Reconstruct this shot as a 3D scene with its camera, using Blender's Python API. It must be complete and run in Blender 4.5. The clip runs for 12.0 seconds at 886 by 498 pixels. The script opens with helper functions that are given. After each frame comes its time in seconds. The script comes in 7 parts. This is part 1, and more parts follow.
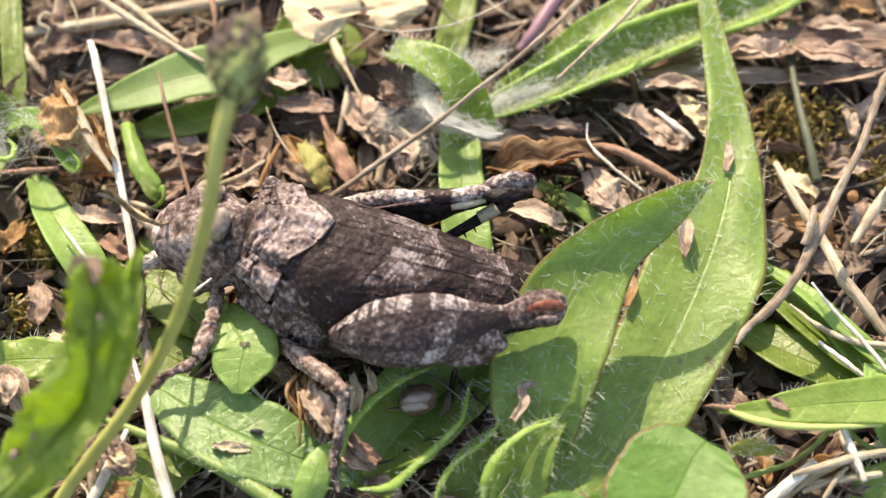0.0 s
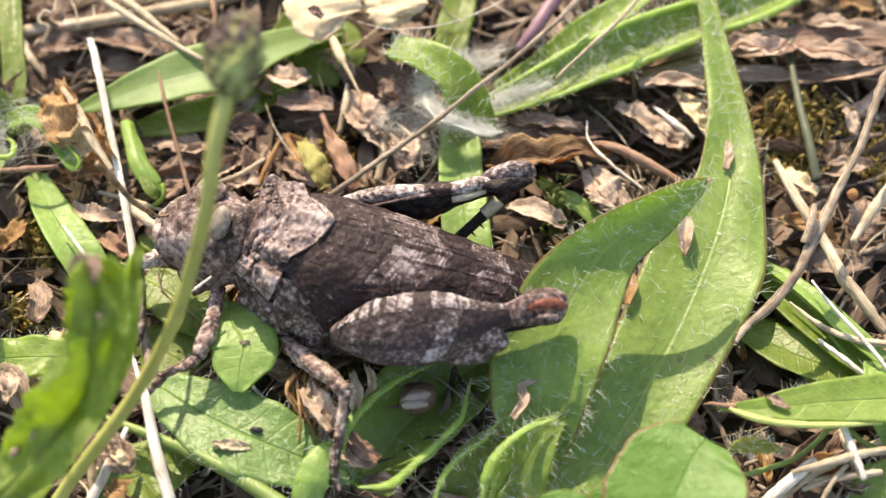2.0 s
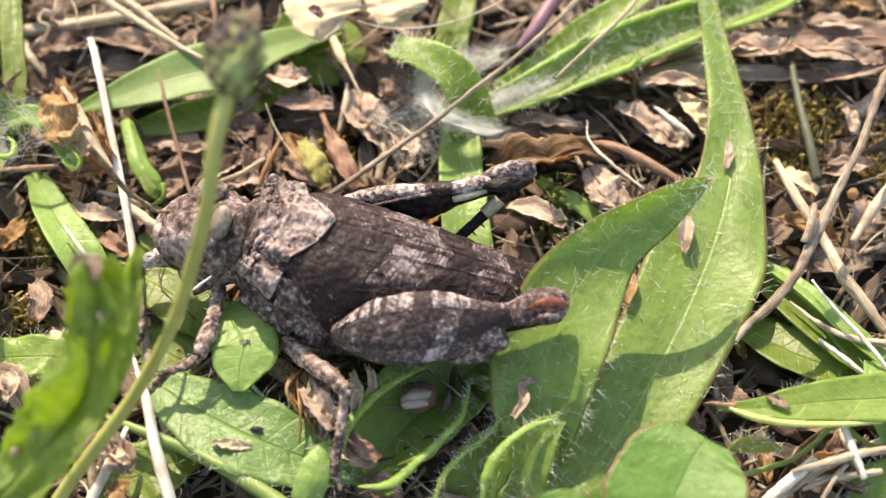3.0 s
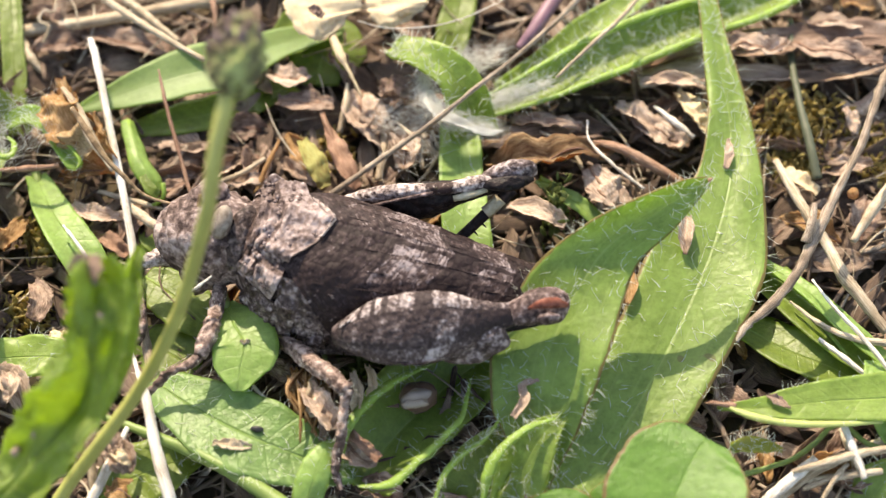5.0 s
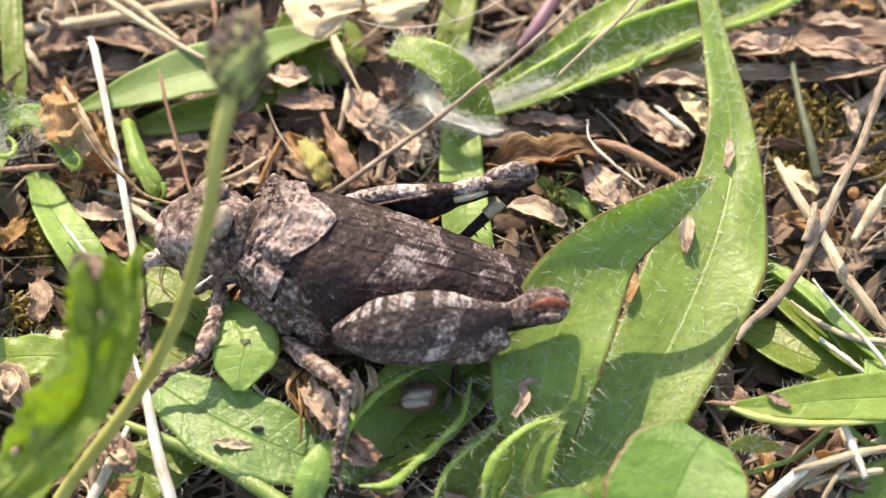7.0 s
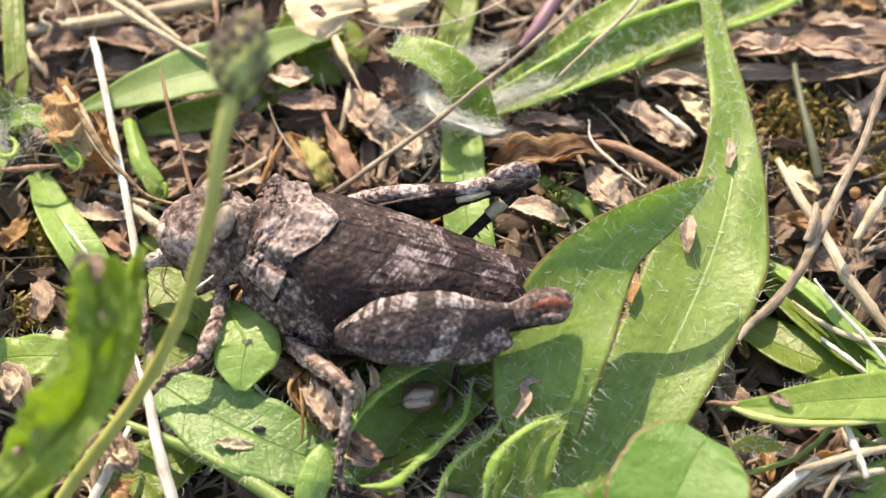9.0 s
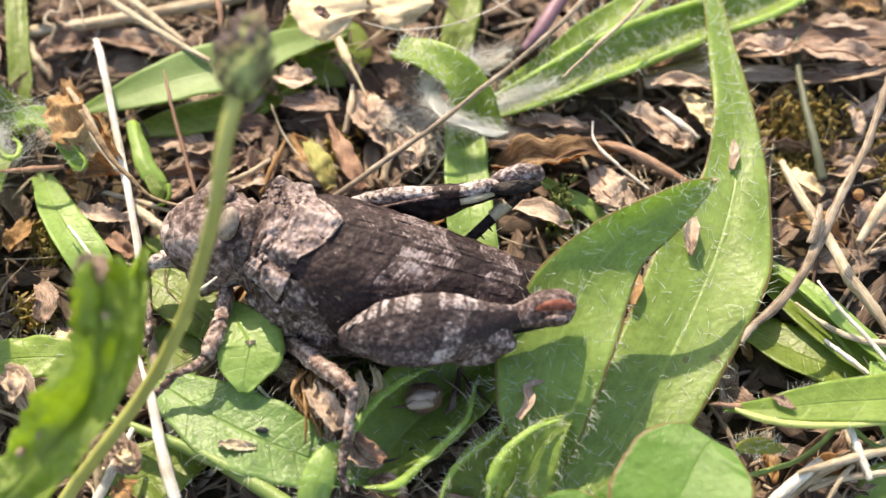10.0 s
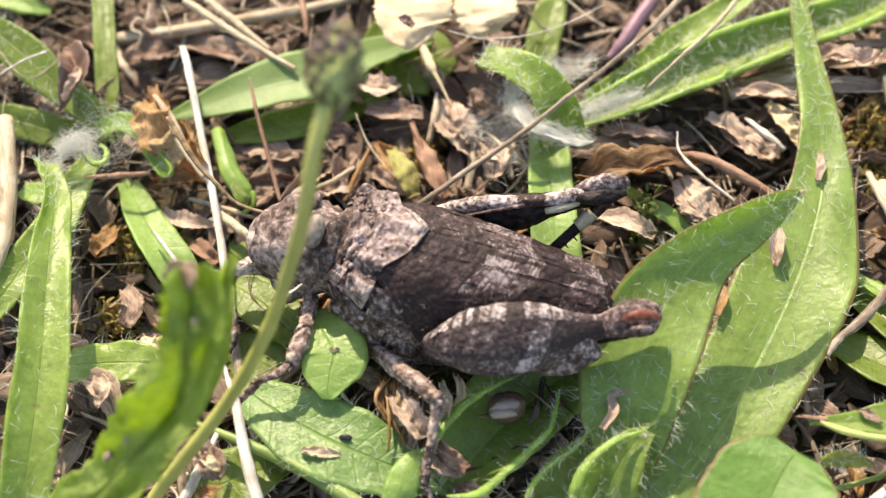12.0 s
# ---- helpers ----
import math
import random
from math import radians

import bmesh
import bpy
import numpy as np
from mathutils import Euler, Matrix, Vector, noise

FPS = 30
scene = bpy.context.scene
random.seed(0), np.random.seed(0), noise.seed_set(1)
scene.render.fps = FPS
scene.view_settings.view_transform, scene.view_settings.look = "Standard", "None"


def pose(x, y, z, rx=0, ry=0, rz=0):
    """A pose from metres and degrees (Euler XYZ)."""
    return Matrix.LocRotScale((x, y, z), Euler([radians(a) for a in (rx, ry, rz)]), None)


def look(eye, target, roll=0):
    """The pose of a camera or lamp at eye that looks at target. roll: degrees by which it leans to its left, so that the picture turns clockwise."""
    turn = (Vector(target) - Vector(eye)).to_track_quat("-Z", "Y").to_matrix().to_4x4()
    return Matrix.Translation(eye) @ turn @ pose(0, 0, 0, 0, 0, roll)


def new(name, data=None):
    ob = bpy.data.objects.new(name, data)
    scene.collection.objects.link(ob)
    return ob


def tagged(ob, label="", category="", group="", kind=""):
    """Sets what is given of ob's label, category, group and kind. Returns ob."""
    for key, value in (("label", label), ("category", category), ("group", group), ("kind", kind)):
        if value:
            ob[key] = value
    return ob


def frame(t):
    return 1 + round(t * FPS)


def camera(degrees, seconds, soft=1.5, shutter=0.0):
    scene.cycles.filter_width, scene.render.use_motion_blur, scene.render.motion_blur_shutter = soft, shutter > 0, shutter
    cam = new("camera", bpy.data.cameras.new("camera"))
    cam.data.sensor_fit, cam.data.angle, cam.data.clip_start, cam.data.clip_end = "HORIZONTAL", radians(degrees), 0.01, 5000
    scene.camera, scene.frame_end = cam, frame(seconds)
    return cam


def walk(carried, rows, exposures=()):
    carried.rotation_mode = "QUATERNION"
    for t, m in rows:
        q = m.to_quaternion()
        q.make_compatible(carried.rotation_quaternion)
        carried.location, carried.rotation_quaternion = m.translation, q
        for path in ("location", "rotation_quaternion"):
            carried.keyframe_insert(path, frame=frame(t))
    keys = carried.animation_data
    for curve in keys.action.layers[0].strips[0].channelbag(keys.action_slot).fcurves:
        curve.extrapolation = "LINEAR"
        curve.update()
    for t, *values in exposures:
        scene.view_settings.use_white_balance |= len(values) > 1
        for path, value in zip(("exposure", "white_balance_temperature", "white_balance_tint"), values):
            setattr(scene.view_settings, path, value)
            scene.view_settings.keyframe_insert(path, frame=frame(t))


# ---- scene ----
MM = 0.001                      # all plan numbers below are millimetres
cam = camera(26.0, 12.0, 1.35)
walk(cam, [
    (0, pose(0.00000, -0.06624, 0.11101, 32.062, 0.005, -0.007)),
    (0.5, pose(0.00000, -0.06624, 0.11101, 32.070, 0.008, -0.034)),
    (1, pose(0.00000, -0.06624, 0.11101, 32.065, -0.002, -0.017)),
    (1.5, pose(0.00000, -0.06624, 0.11101, 32.057, 0.008, -0.027)),
    (2, pose(0.00000, -0.06624, 0.11101, 32.003, 0.006, -0.013)),
    (2.5, pose(0.00000, -0.06624, 0.11101, 32.000, -0.000, 0.000)),
    (3, pose(0.00000, -0.06624, 0.11101, 31.986, 0.011, -0.009)),
    (5, pose(0.00000, -0.06624, 0.11101, 31.983, 0.030, -0.028)),
    (5.5, pose(0.00000, -0.06624, 0.11101, 31.966, 0.039, -0.031)),
    (6, pose(0.00000, -0.06624, 0.11101, 31.969, 0.060, -0.039)),
    (6.5, pose(0.00000, -0.06624, 0.11101, 31.933, 0.059, -0.031)),
    (7, pose(0.00000, -0.06624, 0.11101, 31.964, 0.047, -0.034)),
    (9, pose(0.00000, -0.06624, 0.11101, 31.967, 0.091, -0.018)),
    (9.5, pose(0.00000, -0.06624, 0.11101, 31.989, 0.100, 0.013)),
    (10, pose(-0.00003, -0.06624, 0.11101, 32.012, 0.140, 0.068)),
    (10.5, pose(-0.00006, -0.06624, 0.11101, 32.012, 0.214, 0.117)),
    (11, pose(-0.00025, -0.06624, 0.11101, 32.104, 0.474, 0.424)),
    (11.5, pose(-0.00060, -0.06624, 0.11101, 32.178, 0.964, 0.931)),
    (12, pose(-0.00105, -0.06624, 0.11101, 32.298, 1.592, 1.584)),
], [(0.0, 1.46, 8350, 11), (12.0, 1.46, 8350, 11)])
cam.data.dof.use_dof = True
cam.data.dof.focus_distance = 0.1235
cam.data.dof.aperture_fstop = 33.0

# ---- sky and sun ----
SUN = Vector((-0.22, 0.66, 0.72)).normalized()
world = bpy.data.worlds.new("sky")
scene.world = world
world.use_nodes = True
sky = world.node_tree.nodes.new("ShaderNodeTexSky")
sky.sky_type, sky.sun_disc = "NISHITA", False
sky.sun_elevation = math.asin(SUN.z)
sky.sun_rotation = math.atan2(SUN.x, SUN.y)
world.node_tree.links.new(sky.outputs[0], world.node_tree.nodes["Background"].inputs[0])
world.node_tree.nodes["Background"].inputs[1].default_value = 0.15
sun = new("sun", bpy.data.lights.new("sun", "SUN"))
sun.data.energy, sun.data.angle, sun.data.color = 2.95, radians(0.55), (1.0, 0.95, 0.87)
sun.matrix_world = look(SUN * 5.0, (0, 0, 0))


# ---- materials ----
class Nodes:
    """A short way to write node trees."""

    def __init__(self, name):
        self.mat = bpy.data.materials.new(name)
        self.mat.use_nodes = True
        self.tree = self.mat.node_tree
        self.bsdf = self.tree.nodes["Principled BSDF"]
        self.out = self.tree.nodes["Material Output"]

    def add(self, kind, **values):
        node = self.tree.nodes.new(kind)
        for key, value in values.items():
            node.inputs[key.replace("_", " ")].default_value = value
        return node

    def link(self, a, b):
        self.tree.links.new(a, b)
        return self

    def place(self, scale=(1, 1, 1), attribute=""):
        if attribute:
            src = self.tree.nodes.new("ShaderNodeAttribute")
            src.attribute_name = attribute
            src = src.outputs["Vector"]
        else:
            src = self.tree.nodes.new("ShaderNodeTexCoord").outputs["Object"]
        mapping = self.tree.nodes.new("ShaderNodeMapping")
        mapping.inputs["Scale"].default_value = scale
        self.link(src, mapping.inputs[0])
        return mapping.outputs[0]

    def noise(self, vector, scale, detail=4.0, rough=0.6):
        node = self.add("ShaderNodeTexNoise", Scale=scale, Detail=detail, Roughness=rough)
        self.link(vector, node.inputs["Vector"])
        return node.outputs["Fac"]

    def cells(self, vector, scale):
        node = self.add("ShaderNodeTexVoronoi", Scale=scale)
        self.link(vector, node.inputs["Vector"])
        return node.outputs["Distance"]

    def ramp(self, fac, *stops):
        node = self.tree.nodes.new("ShaderNodeValToRGB")
        ends = node.color_ramp.elements
        while len(ends) < len(stops):
            ends.new(0.5)
        for end, (at, colour) in zip(ends, stops):
            end.position = at
            end.color = (*colour, 1) if len(colour) == 3 else colour
        self.link(fac, node.inputs[0])
        return node.outputs[0]

    def mix(self, fac, a, b, mode="MIX"):
        node = self.tree.nodes.new("ShaderNodeMix")
        node.data_type, node.blend_type = "RGBA", mode
        for value, socket in ((fac, node.inputs[0]), (a, node.inputs[6]), (b, node.inputs[7])):
            if hasattr(value, "is_linked"):
                self.link(value, socket)
            elif isinstance(value, tuple):
                socket.default_value = (*value, 1)
            else:
                socket.default_value = value
        return node.outputs[2]

    def math(self, op, a, b=0.0, c=0.0):
        node = self.tree.nodes.new("ShaderNodeMath")
        node.operation = op
        for value, socket in zip((a, b, c), node.inputs):
            if hasattr(value, "is_linked"):
                self.link(value, socket)
            else:
                socket.default_value = value
        return node.outputs[0]

    def split(self, vector):
        node = self.tree.nodes.new("ShaderNodeSeparateXYZ")
        self.link(vector, node.inputs[0])
        return node.outputs

    def island(self):
        return self.tree.nodes.new("ShaderNodeNewGeometry").outputs["Random Per Island"]

    def bump(self, height, depth, strength=1.0):
        node = self.add("ShaderNodeBump", Strength=strength, Distance=depth)
        self.link(height, node.inputs["Height"])
        self.link(node.outputs[0], self.bsdf.inputs["Normal"])
        return node.outputs[0]

    def finish(self, colour, rough=0.6, through_light=0.0, sheen=0.0, tint=None, specular=0.5):
        if hasattr(colour, "is_linked"):
            self.link(colour, self.bsdf.inputs["Base Color"])
        else:
            self.bsdf.inputs["Base Color"].default_value = (*colour, 1)
        if hasattr(rough, "is_linked"):
            self.link(rough, self.bsdf.inputs["Roughness"])
        else:
            self.bsdf.inputs["Roughness"].default_value = rough
        self.bsdf.inputs["Specular IOR Level"].default_value = specular
        if through_light:
            glow = self.tree.nodes.new("ShaderNodeBsdfTranslucent")
            both = self.tree.nodes.new("ShaderNodeMixShader")
            both.inputs[0].default_value = through_light
            tinted = self.mix(1.0, colour, tint or (1.5, 1.45, 0.6), "MULTIPLY")
            self.link(tinted, glow.inputs[0])
            self.link(self.bsdf.outputs[0], both.inputs[1]).link(glow.outputs[0], both.inputs[2])
            self.link(both.outputs[0], self.out.inputs[0])
        return self.mat


def leaf_material(name, deep, light, vein, rim=None, shine=0.42, light_through=0.46, side_veins=9.0, vein_width=0.05, side_strength=0.7, side_width=0.07, slope=0.09, lines_strength=0.5, relief=0.0001, mottling=0.38):
    """Leaf blade: midrib and slanting side veins, blotches, fine cells, a tinted rim."""
    n = Nodes(name)
    uv = n.place(attribute="blade")
    u, v, _ = n.split(uv)
    across = n.math("ABSOLUTE", v)
    spot = n.place()
    blotch = n.noise(spot, 260, 5)
    grain = n.noise(spot, 2600, 3)
    colour = n.ramp(blotch, (0.3, deep), (0.7, light))
    mottle = n.ramp(n.noise(spot, 1300, 4, 0.7), (0.38, (0, 0, 0)), (0.62, (1, 1, 1)))
    colour = n.mix(n.math("MULTIPLY", mottle, mottling), colour, tuple(c * 1.45 + 0.02 for c in light))
    pores = n.ramp(n.cells(spot, 2600), (0.12, (1, 1, 1)), (0.38, (0, 0, 0)))
    colour = n.mix(n.math("MULTIPLY", pores, 0.12), colour, tuple(c * 0.6 for c in deep))
    colour = n.mix(n.math("MULTIPLY", grain, 0.3), colour, tuple(c * 1.3 for c in light))
    slant = n.math("FRACT", n.math("MULTIPLY", n.math("SUBTRACT", u, n.math("MULTIPLY", across, slope)), side_veins))
    side = n.math("MAXIMUM", n.math("SUBTRACT", 1.0, n.math("DIVIDE", n.math("ABSOLUTE", n.math("SUBTRACT", slant, 0.5)), side_width)), 0.0)
    mid = n.math("SUBTRACT", 1.0, n.math("SMOOTH_MIN", 1.0, n.math("DIVIDE", across, vein_width), 0.2))
    mid = n.math("MAXIMUM", mid, 0.0)
    length_lines = n.math("FRACT", n.math("MULTIPLY", across, 2.5))
    lines = n.math("LESS_THAN", n.math("ABSOLUTE", n.math("SUBTRACT", length_lines, 0.5)), 0.05)
    veins = n.math("MAXIMUM", mid, n.math("MULTIPLY", n.math("MAXIMUM", n.math("MULTIPLY", side, side_strength), n.math("MULTIPLY", lines, lines_strength)), 0.42))
    colour = n.mix(n.math("MULTIPLY", veins, 0.55), colour, vein)
    speck = n.ramp(n.noise(spot, 900, 2), (0.70, (0, 0, 0)), (0.76, (1, 1, 1)))
    colour = n.mix(n.math("MULTIPLY", speck, 0.30), colour, tuple(min(1, c * 1.8 + 0.05) for c in light))
    stain = n.ramp(n.noise(spot, 420, 2), (0.735, (0, 0, 0)), (0.765, (1, 1, 1)))
    colour = n.mix(n.math("MULTIPLY", stain, 0.55), colour, (0.16, 0.10, 0.05))
    if rim:
        wob = n.math("MULTIPLY", n.noise(spot, 700, 2), 0.12)
        edge = n.math("GREATER_THAN", n.math("ADD", across, wob), 1.01)
        colour = n.mix(n.math("MULTIPLY", edge, 0.8), colour, rim)
    height = n.math("ADD", n.math("MULTIPLY", n.noise(spot, 2400, 3), 0.8), n.math("ADD", n.math("MULTIPLY", n.noise(spot, 800, 2), 1.0), n.math("MULTIPLY", blotch, 1.6)))
    height = n.math("SUBTRACT", height, n.math("MULTIPLY", veins, 0.7))
    n.bump(height, relief, 0.85)
    return n.finish(colour, shine, light_through, tint=(1.75, 1.7, 0.3), specular=0.55)


def dry_material(name, dark, mid, pale, light_through=0.0, streak=(60, 1, 1), rough=0.7, contrast=(0.38, 0.49, 0.61)):
    """Dead plant matter: lengthwise fibres, blotches, a tone of its own for each piece."""
    n = Nodes(name)
    fibre = n.noise(n.place(scale=(3, streak[0] / 8, 4), attribute="blade"), 2.2, 7, 0.75)
    spot = n.place()
    blotch = n.noise(spot, 380, 5)
    own = n.island()
    value = n.math("ADD", n.math("MULTIPLY", fibre, 0.62), n.math("MULTIPLY", blotch, 0.34))
    value = n.math("ADD", value, n.math("MULTIPLY", n.math("SUBTRACT", own, 0.5), 0.22))
    colour = n.ramp(value, (contrast[0], dark), (contrast[1], mid), (contrast[2], pale))
    n.bump(n.math("ADD", fibre, n.math("MULTIPLY", n.noise(spot, 1800, 3), 0.6)), 0.00007, 0.9)
    return n.finish(colour, rough, light_through, tint=(1.5, 1.1, 0.6), specular=0.3)


def chitin(name, dark, mid, pale, scale=900.0, bands=None, rough=0.55, relief=0.0002, lean=0.0, stripes=(), gloss=0.2, weave=None, bars=(), grain=1.0):
    """Rough mottled insect skin, with cross bands along the body where given as (from, to, tone)."""
    dark, mid, pale = ((r, g * 0.985, b * 1.0) for r, g, b in (dark, mid, pale))
    n = Nodes(name)
    spot = n.place()
    big = n.noise(spot, scale * 0.6, 5)
    fine = n.noise(spot, scale * 2.9, 3, 0.6)
    warts = n.cells(spot, scale * 1.7)
    if weave:
        net = n.noise(n.place(scale=(weave[0], weave[1], 1), attribute="blade"), 1.0, 3, 0.6)
        fine = n.math("ADD", n.math("MULTIPLY", net, 0.62), n.math("MULTIPLY", fine, 0.38))
    value = n.math("ADD", n.math("MULTIPLY", big, 0.42), n.math("MULTIPLY", fine, 0.58))
    value = n.math("ADD", n.math("MULTIPLY", n.math("SUBTRACT", value, 0.5), grain), 0.5 + lean)
    if bands:
        along, across, _ = n.split(n.place(attribute="blade"))
        rag = n.math("MULTIPLY", n.math("SUBTRACT", n.noise(n.place(scale=(1, 1, 1)), 1300, 4, 0.7), 0.5), bands[0] * 4.0)
        along = n.math("ADD", along, rag)
        for start, stop, tone in bands[1:]:
            inside = n.math("MULTIPLY", n.math("GREATER_THAN", along, start), n.math("LESS_THAN", along, stop))
            value = n.math("ADD", value, n.math("MULTIPLY", inside, tone))
        across = n.math("ADD", across, rag)
        for start, stop, tone in stripes:
            inside = n.math("MULTIPLY", n.math("GREATER_THAN", across, start), n.math("LESS_THAN", across, stop))
            value = n.math("ADD", value, n.math("MULTIPLY", inside, tone))
    for low, high, shear, rows in bars:
        facing = n.math("MULTIPLY", n.math("GREATER_THAN", across, low), n.math("LESS_THAN", across, high))
        at = n.math("ADD", along, n.math("MULTIPLY", across, shear))
        for start, stop, tone in rows:
            rise = n.math("MULTIPLY", n.math("SUBTRACT", at, start), 90.0)
            fall = n.math("MULTIPLY", n.math("SUBTRACT", stop, at), 90.0)
            soft = n.math("MINIMUM", n.math("MAXIMUM", n.math("MINIMUM", rise, fall), 0.0), 1.0)
            value = n.math("ADD", value, n.math("MULTIPLY", n.math("MULTIPLY", soft, facing), tone))
    dots = n.ramp(n.cells(spot, scale * 3.0), (0.16, (1, 1, 1)), (0.34, (0, 0, 0)))
    where = n.ramp(n.noise(spot, scale * 0.9, 3), (0.44, (0, 0, 0)), (0.60, (1, 1, 1)))
    value = n.math("ADD", value, n.math("MULTIPLY", n.math("MULTIPLY", dots, where), 0.09))
    pits = n.ramp(n.noise(spot, scale * 2.0, 3), (0.36, (1, 1, 1)), (0.44, (0, 0, 0)))
    value = n.math("SUBTRACT", value, n.math("MULTIPLY", pits, 0.05))
    colour = n.ramp(value, (0.40, dark), (0.51, mid), (0.62, pale))
    n.bump(n.math("SUBTRACT", n.math("MULTIPLY", fine, 0.9), n.math("MULTIPLY", warts, 1.1)), relief, 1.0)
    return n.finish(colour, rough + 0.12, specular=gloss)


def soil_material():
    n = Nodes("dark crumbly soil")
    spot = n.place()
    value = n.math("ADD", n.math("MULTIPLY", n.noise(spot, 220, 6, 0.7), 0.6), n.math("MULTIPLY", n.noise(spot, 1500, 4), 0.4))
    colour = n.ramp(value, (0.35, (0.034, 0.024, 0.017)), (0.52, (0.095, 0.066, 0.045)), (0.7, (0.19, 0.135, 0.095)))
    far = n.noise(spot, 0.6, 5)
    n.bump(n.math("ADD", value, n.cells(spot, 800)), 0.0006, 1.0)
    return n.finish(n.mix(n.math("MULTIPLY", far, 0.25), colour, (0.05, 0.07, 0.02)), 0.9, specular=0.2)


def plain_material(name, colour, rough, scale=1500.0, vary=0.3, light_through=0.0, relief=0.00008, specular=0.5, tint=None):
    n = Nodes(name)
    spot = n.place()
    value = n.noise(spot, scale, 4)
    shade = n.mix(value, tuple(c * (1 - vary) for c in colour), tuple(min(1.0, c * (1 + vary)) for c in colour))
    n.bump(value, relief, 0.7)
    return n.finish(shade, rough, light_through, specular=specular, tint=tint)


GREEN = leaf_material("hairy leaf green", (0.126, 0.202, 0.034), (0.240, 0.345, 0.088), (0.34, 0.435, 0.16), (0.22, 0.13, 0.06), shine=0.40, vein_width=0.045, lines_strength=0.9, side_strength=0.4, relief=0.00006, light_through=0.46)
HAIRY = leaf_material("plain hairy leaf green", (0.150, 0.225, 0.042), (0.258, 0.36, 0.085), (0.36, 0.45, 0.15), shine=0.38)
PALE = leaf_material("pale leaf green", (0.18, 0.295, 0.065), (0.275, 0.40, 0.12), (0.37, 0.49, 0.18))
# greyer green of the oval leaf, also darkened in place of missing leg shadows
OVAL = leaf_material("rough oval leaf green with shade", (0.088, 0.168, 0.036), (0.148, 0.252, 0.068), (0.25, 0.36, 0.12), shine=0.44, light_through=0.3, mottling=0.5, relief=0.00014)
# dark leaf green; on some leaves it paints in the shade they lie in
DEEP_SHADED = leaf_material("deep and shaded leaf green", (0.10, 0.155, 0.022), (0.185, 0.255, 0.045), (0.30, 0.37, 0.1))
YELLOW_GREEN = leaf_material("yellow green young leaf", (0.20, 0.22, 0.03), (0.33, 0.34, 0.07), (0.38, 0.40, 0.12))
BLUISH = leaf_material("bluish blade green", (0.17, 0.26, 0.09), (0.26, 0.36, 0.14), (0.38, 0.47, 0.24), side_veins=0.0, relief=0.00004, mottling=0.12, shine=0.5)
CLOVER = leaf_material("clover leaf green", (0.088, 0.19, 0.028), (0.140, 0.270, 0.050), (0.215, 0.35, 0.09), (0.24, 0.12, 0.06), side_veins=26.0, vein_width=0.025, side_strength=0.55, side_width=0.30, slope=0.62, lines_strength=0.0)
BLUR = leaf_material("lobed leaf green", (0.145, 0.22, 0.042), (0.32, 0.41, 0.125), (0.17, 0.25, 0.06), shine=0.36, light_through=0.56, vein_width=0.14, relief=0.0007)
STALK = plain_material("green stalk", (0.19, 0.27, 0.07), 0.5, 700, 0.35, 0.15)
STALK_OLIVE = plain_material("olive stalk", (0.345, 0.35, 0.10), 0.5, 500, 0.45)
STALK_GREY = plain_material("grey green stalk", (0.075, 0.085, 0.05), 0.6, 900, 0.4)
STALK_PURPLE = plain_material("purple stalk", (0.20, 0.105, 0.135), 0.5, 600, 0.5)
MARGIN = plain_material("light leaf margin", (0.26, 0.40, 0.075), 0.5, 900, 0.55, 0.3)
MARGIN_PALE = plain_material("yellowish leaf margin", (0.44, 0.50, 0.17), 0.45, 900, 0.3, 0.2)
HAIR = plain_material("white plant hair", (0.84, 0.86, 0.78), 0.35, 2000, 0.1, 0.45, tint=(1, 1, 0.95))
WOOL = plain_material("white wool", (0.86, 0.86, 0.83), 0.5, 2000, 0.08, 0.55, tint=(1, 1, 1))
STRAW_WHITE = dry_material("bleached straw", (0.27, 0.20, 0.14), (0.58, 0.52, 0.44), (0.78, 0.745, 0.69), contrast=(0.40, 0.475, 0.56))
STRAW = dry_material("tan straw", (0.14, 0.095, 0.06), (0.40, 0.315, 0.215), (0.68, 0.59, 0.46))
STRAW_GREY = dry_material("grey straw", (0.07, 0.047, 0.034), (0.24, 0.18, 0.13), (0.48, 0.40, 0.32), contrast=(0.41, 0.49, 0.58))
TWIG = dry_material("reddish brown twig", (0.09, 0.045, 0.03), (0.24, 0.13, 0.085), (0.40, 0.26, 0.18))
DEAD = dry_material("brown dead leaf", (0.070, 0.042, 0.030), (0.235, 0.152, 0.112), (0.50, 0.38, 0.30), 0.15, (30, 1, 1))
DEAD_ORANGE = dry_material("orange brown dead leaf", (0.14, 0.068, 0.025), (0.37, 0.215, 0.09), (0.60, 0.43, 0.25), 0.35, (30, 1, 1))
DEAD_PINK = dry_material("pinkish dead leaf", (0.14, 0.088, 0.064), (0.385, 0.275, 0.205), (0.66, 0.54, 0.44), 0.15, (30, 1, 1))
AMBER_BRIGHT = dry_material("bright amber dead leaf", (0.23, 0.14, 0.065), (0.47, 0.345, 0.19), (0.72, 0.60, 0.41), 0.3, (30, 1, 1))
AMBER_GLOW = dry_material("golden brown dead leaf", (0.17, 0.085, 0.03), (0.40, 0.24, 0.10), (0.64, 0.48, 0.28), 0.4, (30, 1, 1))
AMBER = dry_material("amber dead leaf", (0.10, 0.05, 0.025), (0.27, 0.165, 0.085), (0.56, 0.43, 0.26), 0.5, (30, 1, 1))
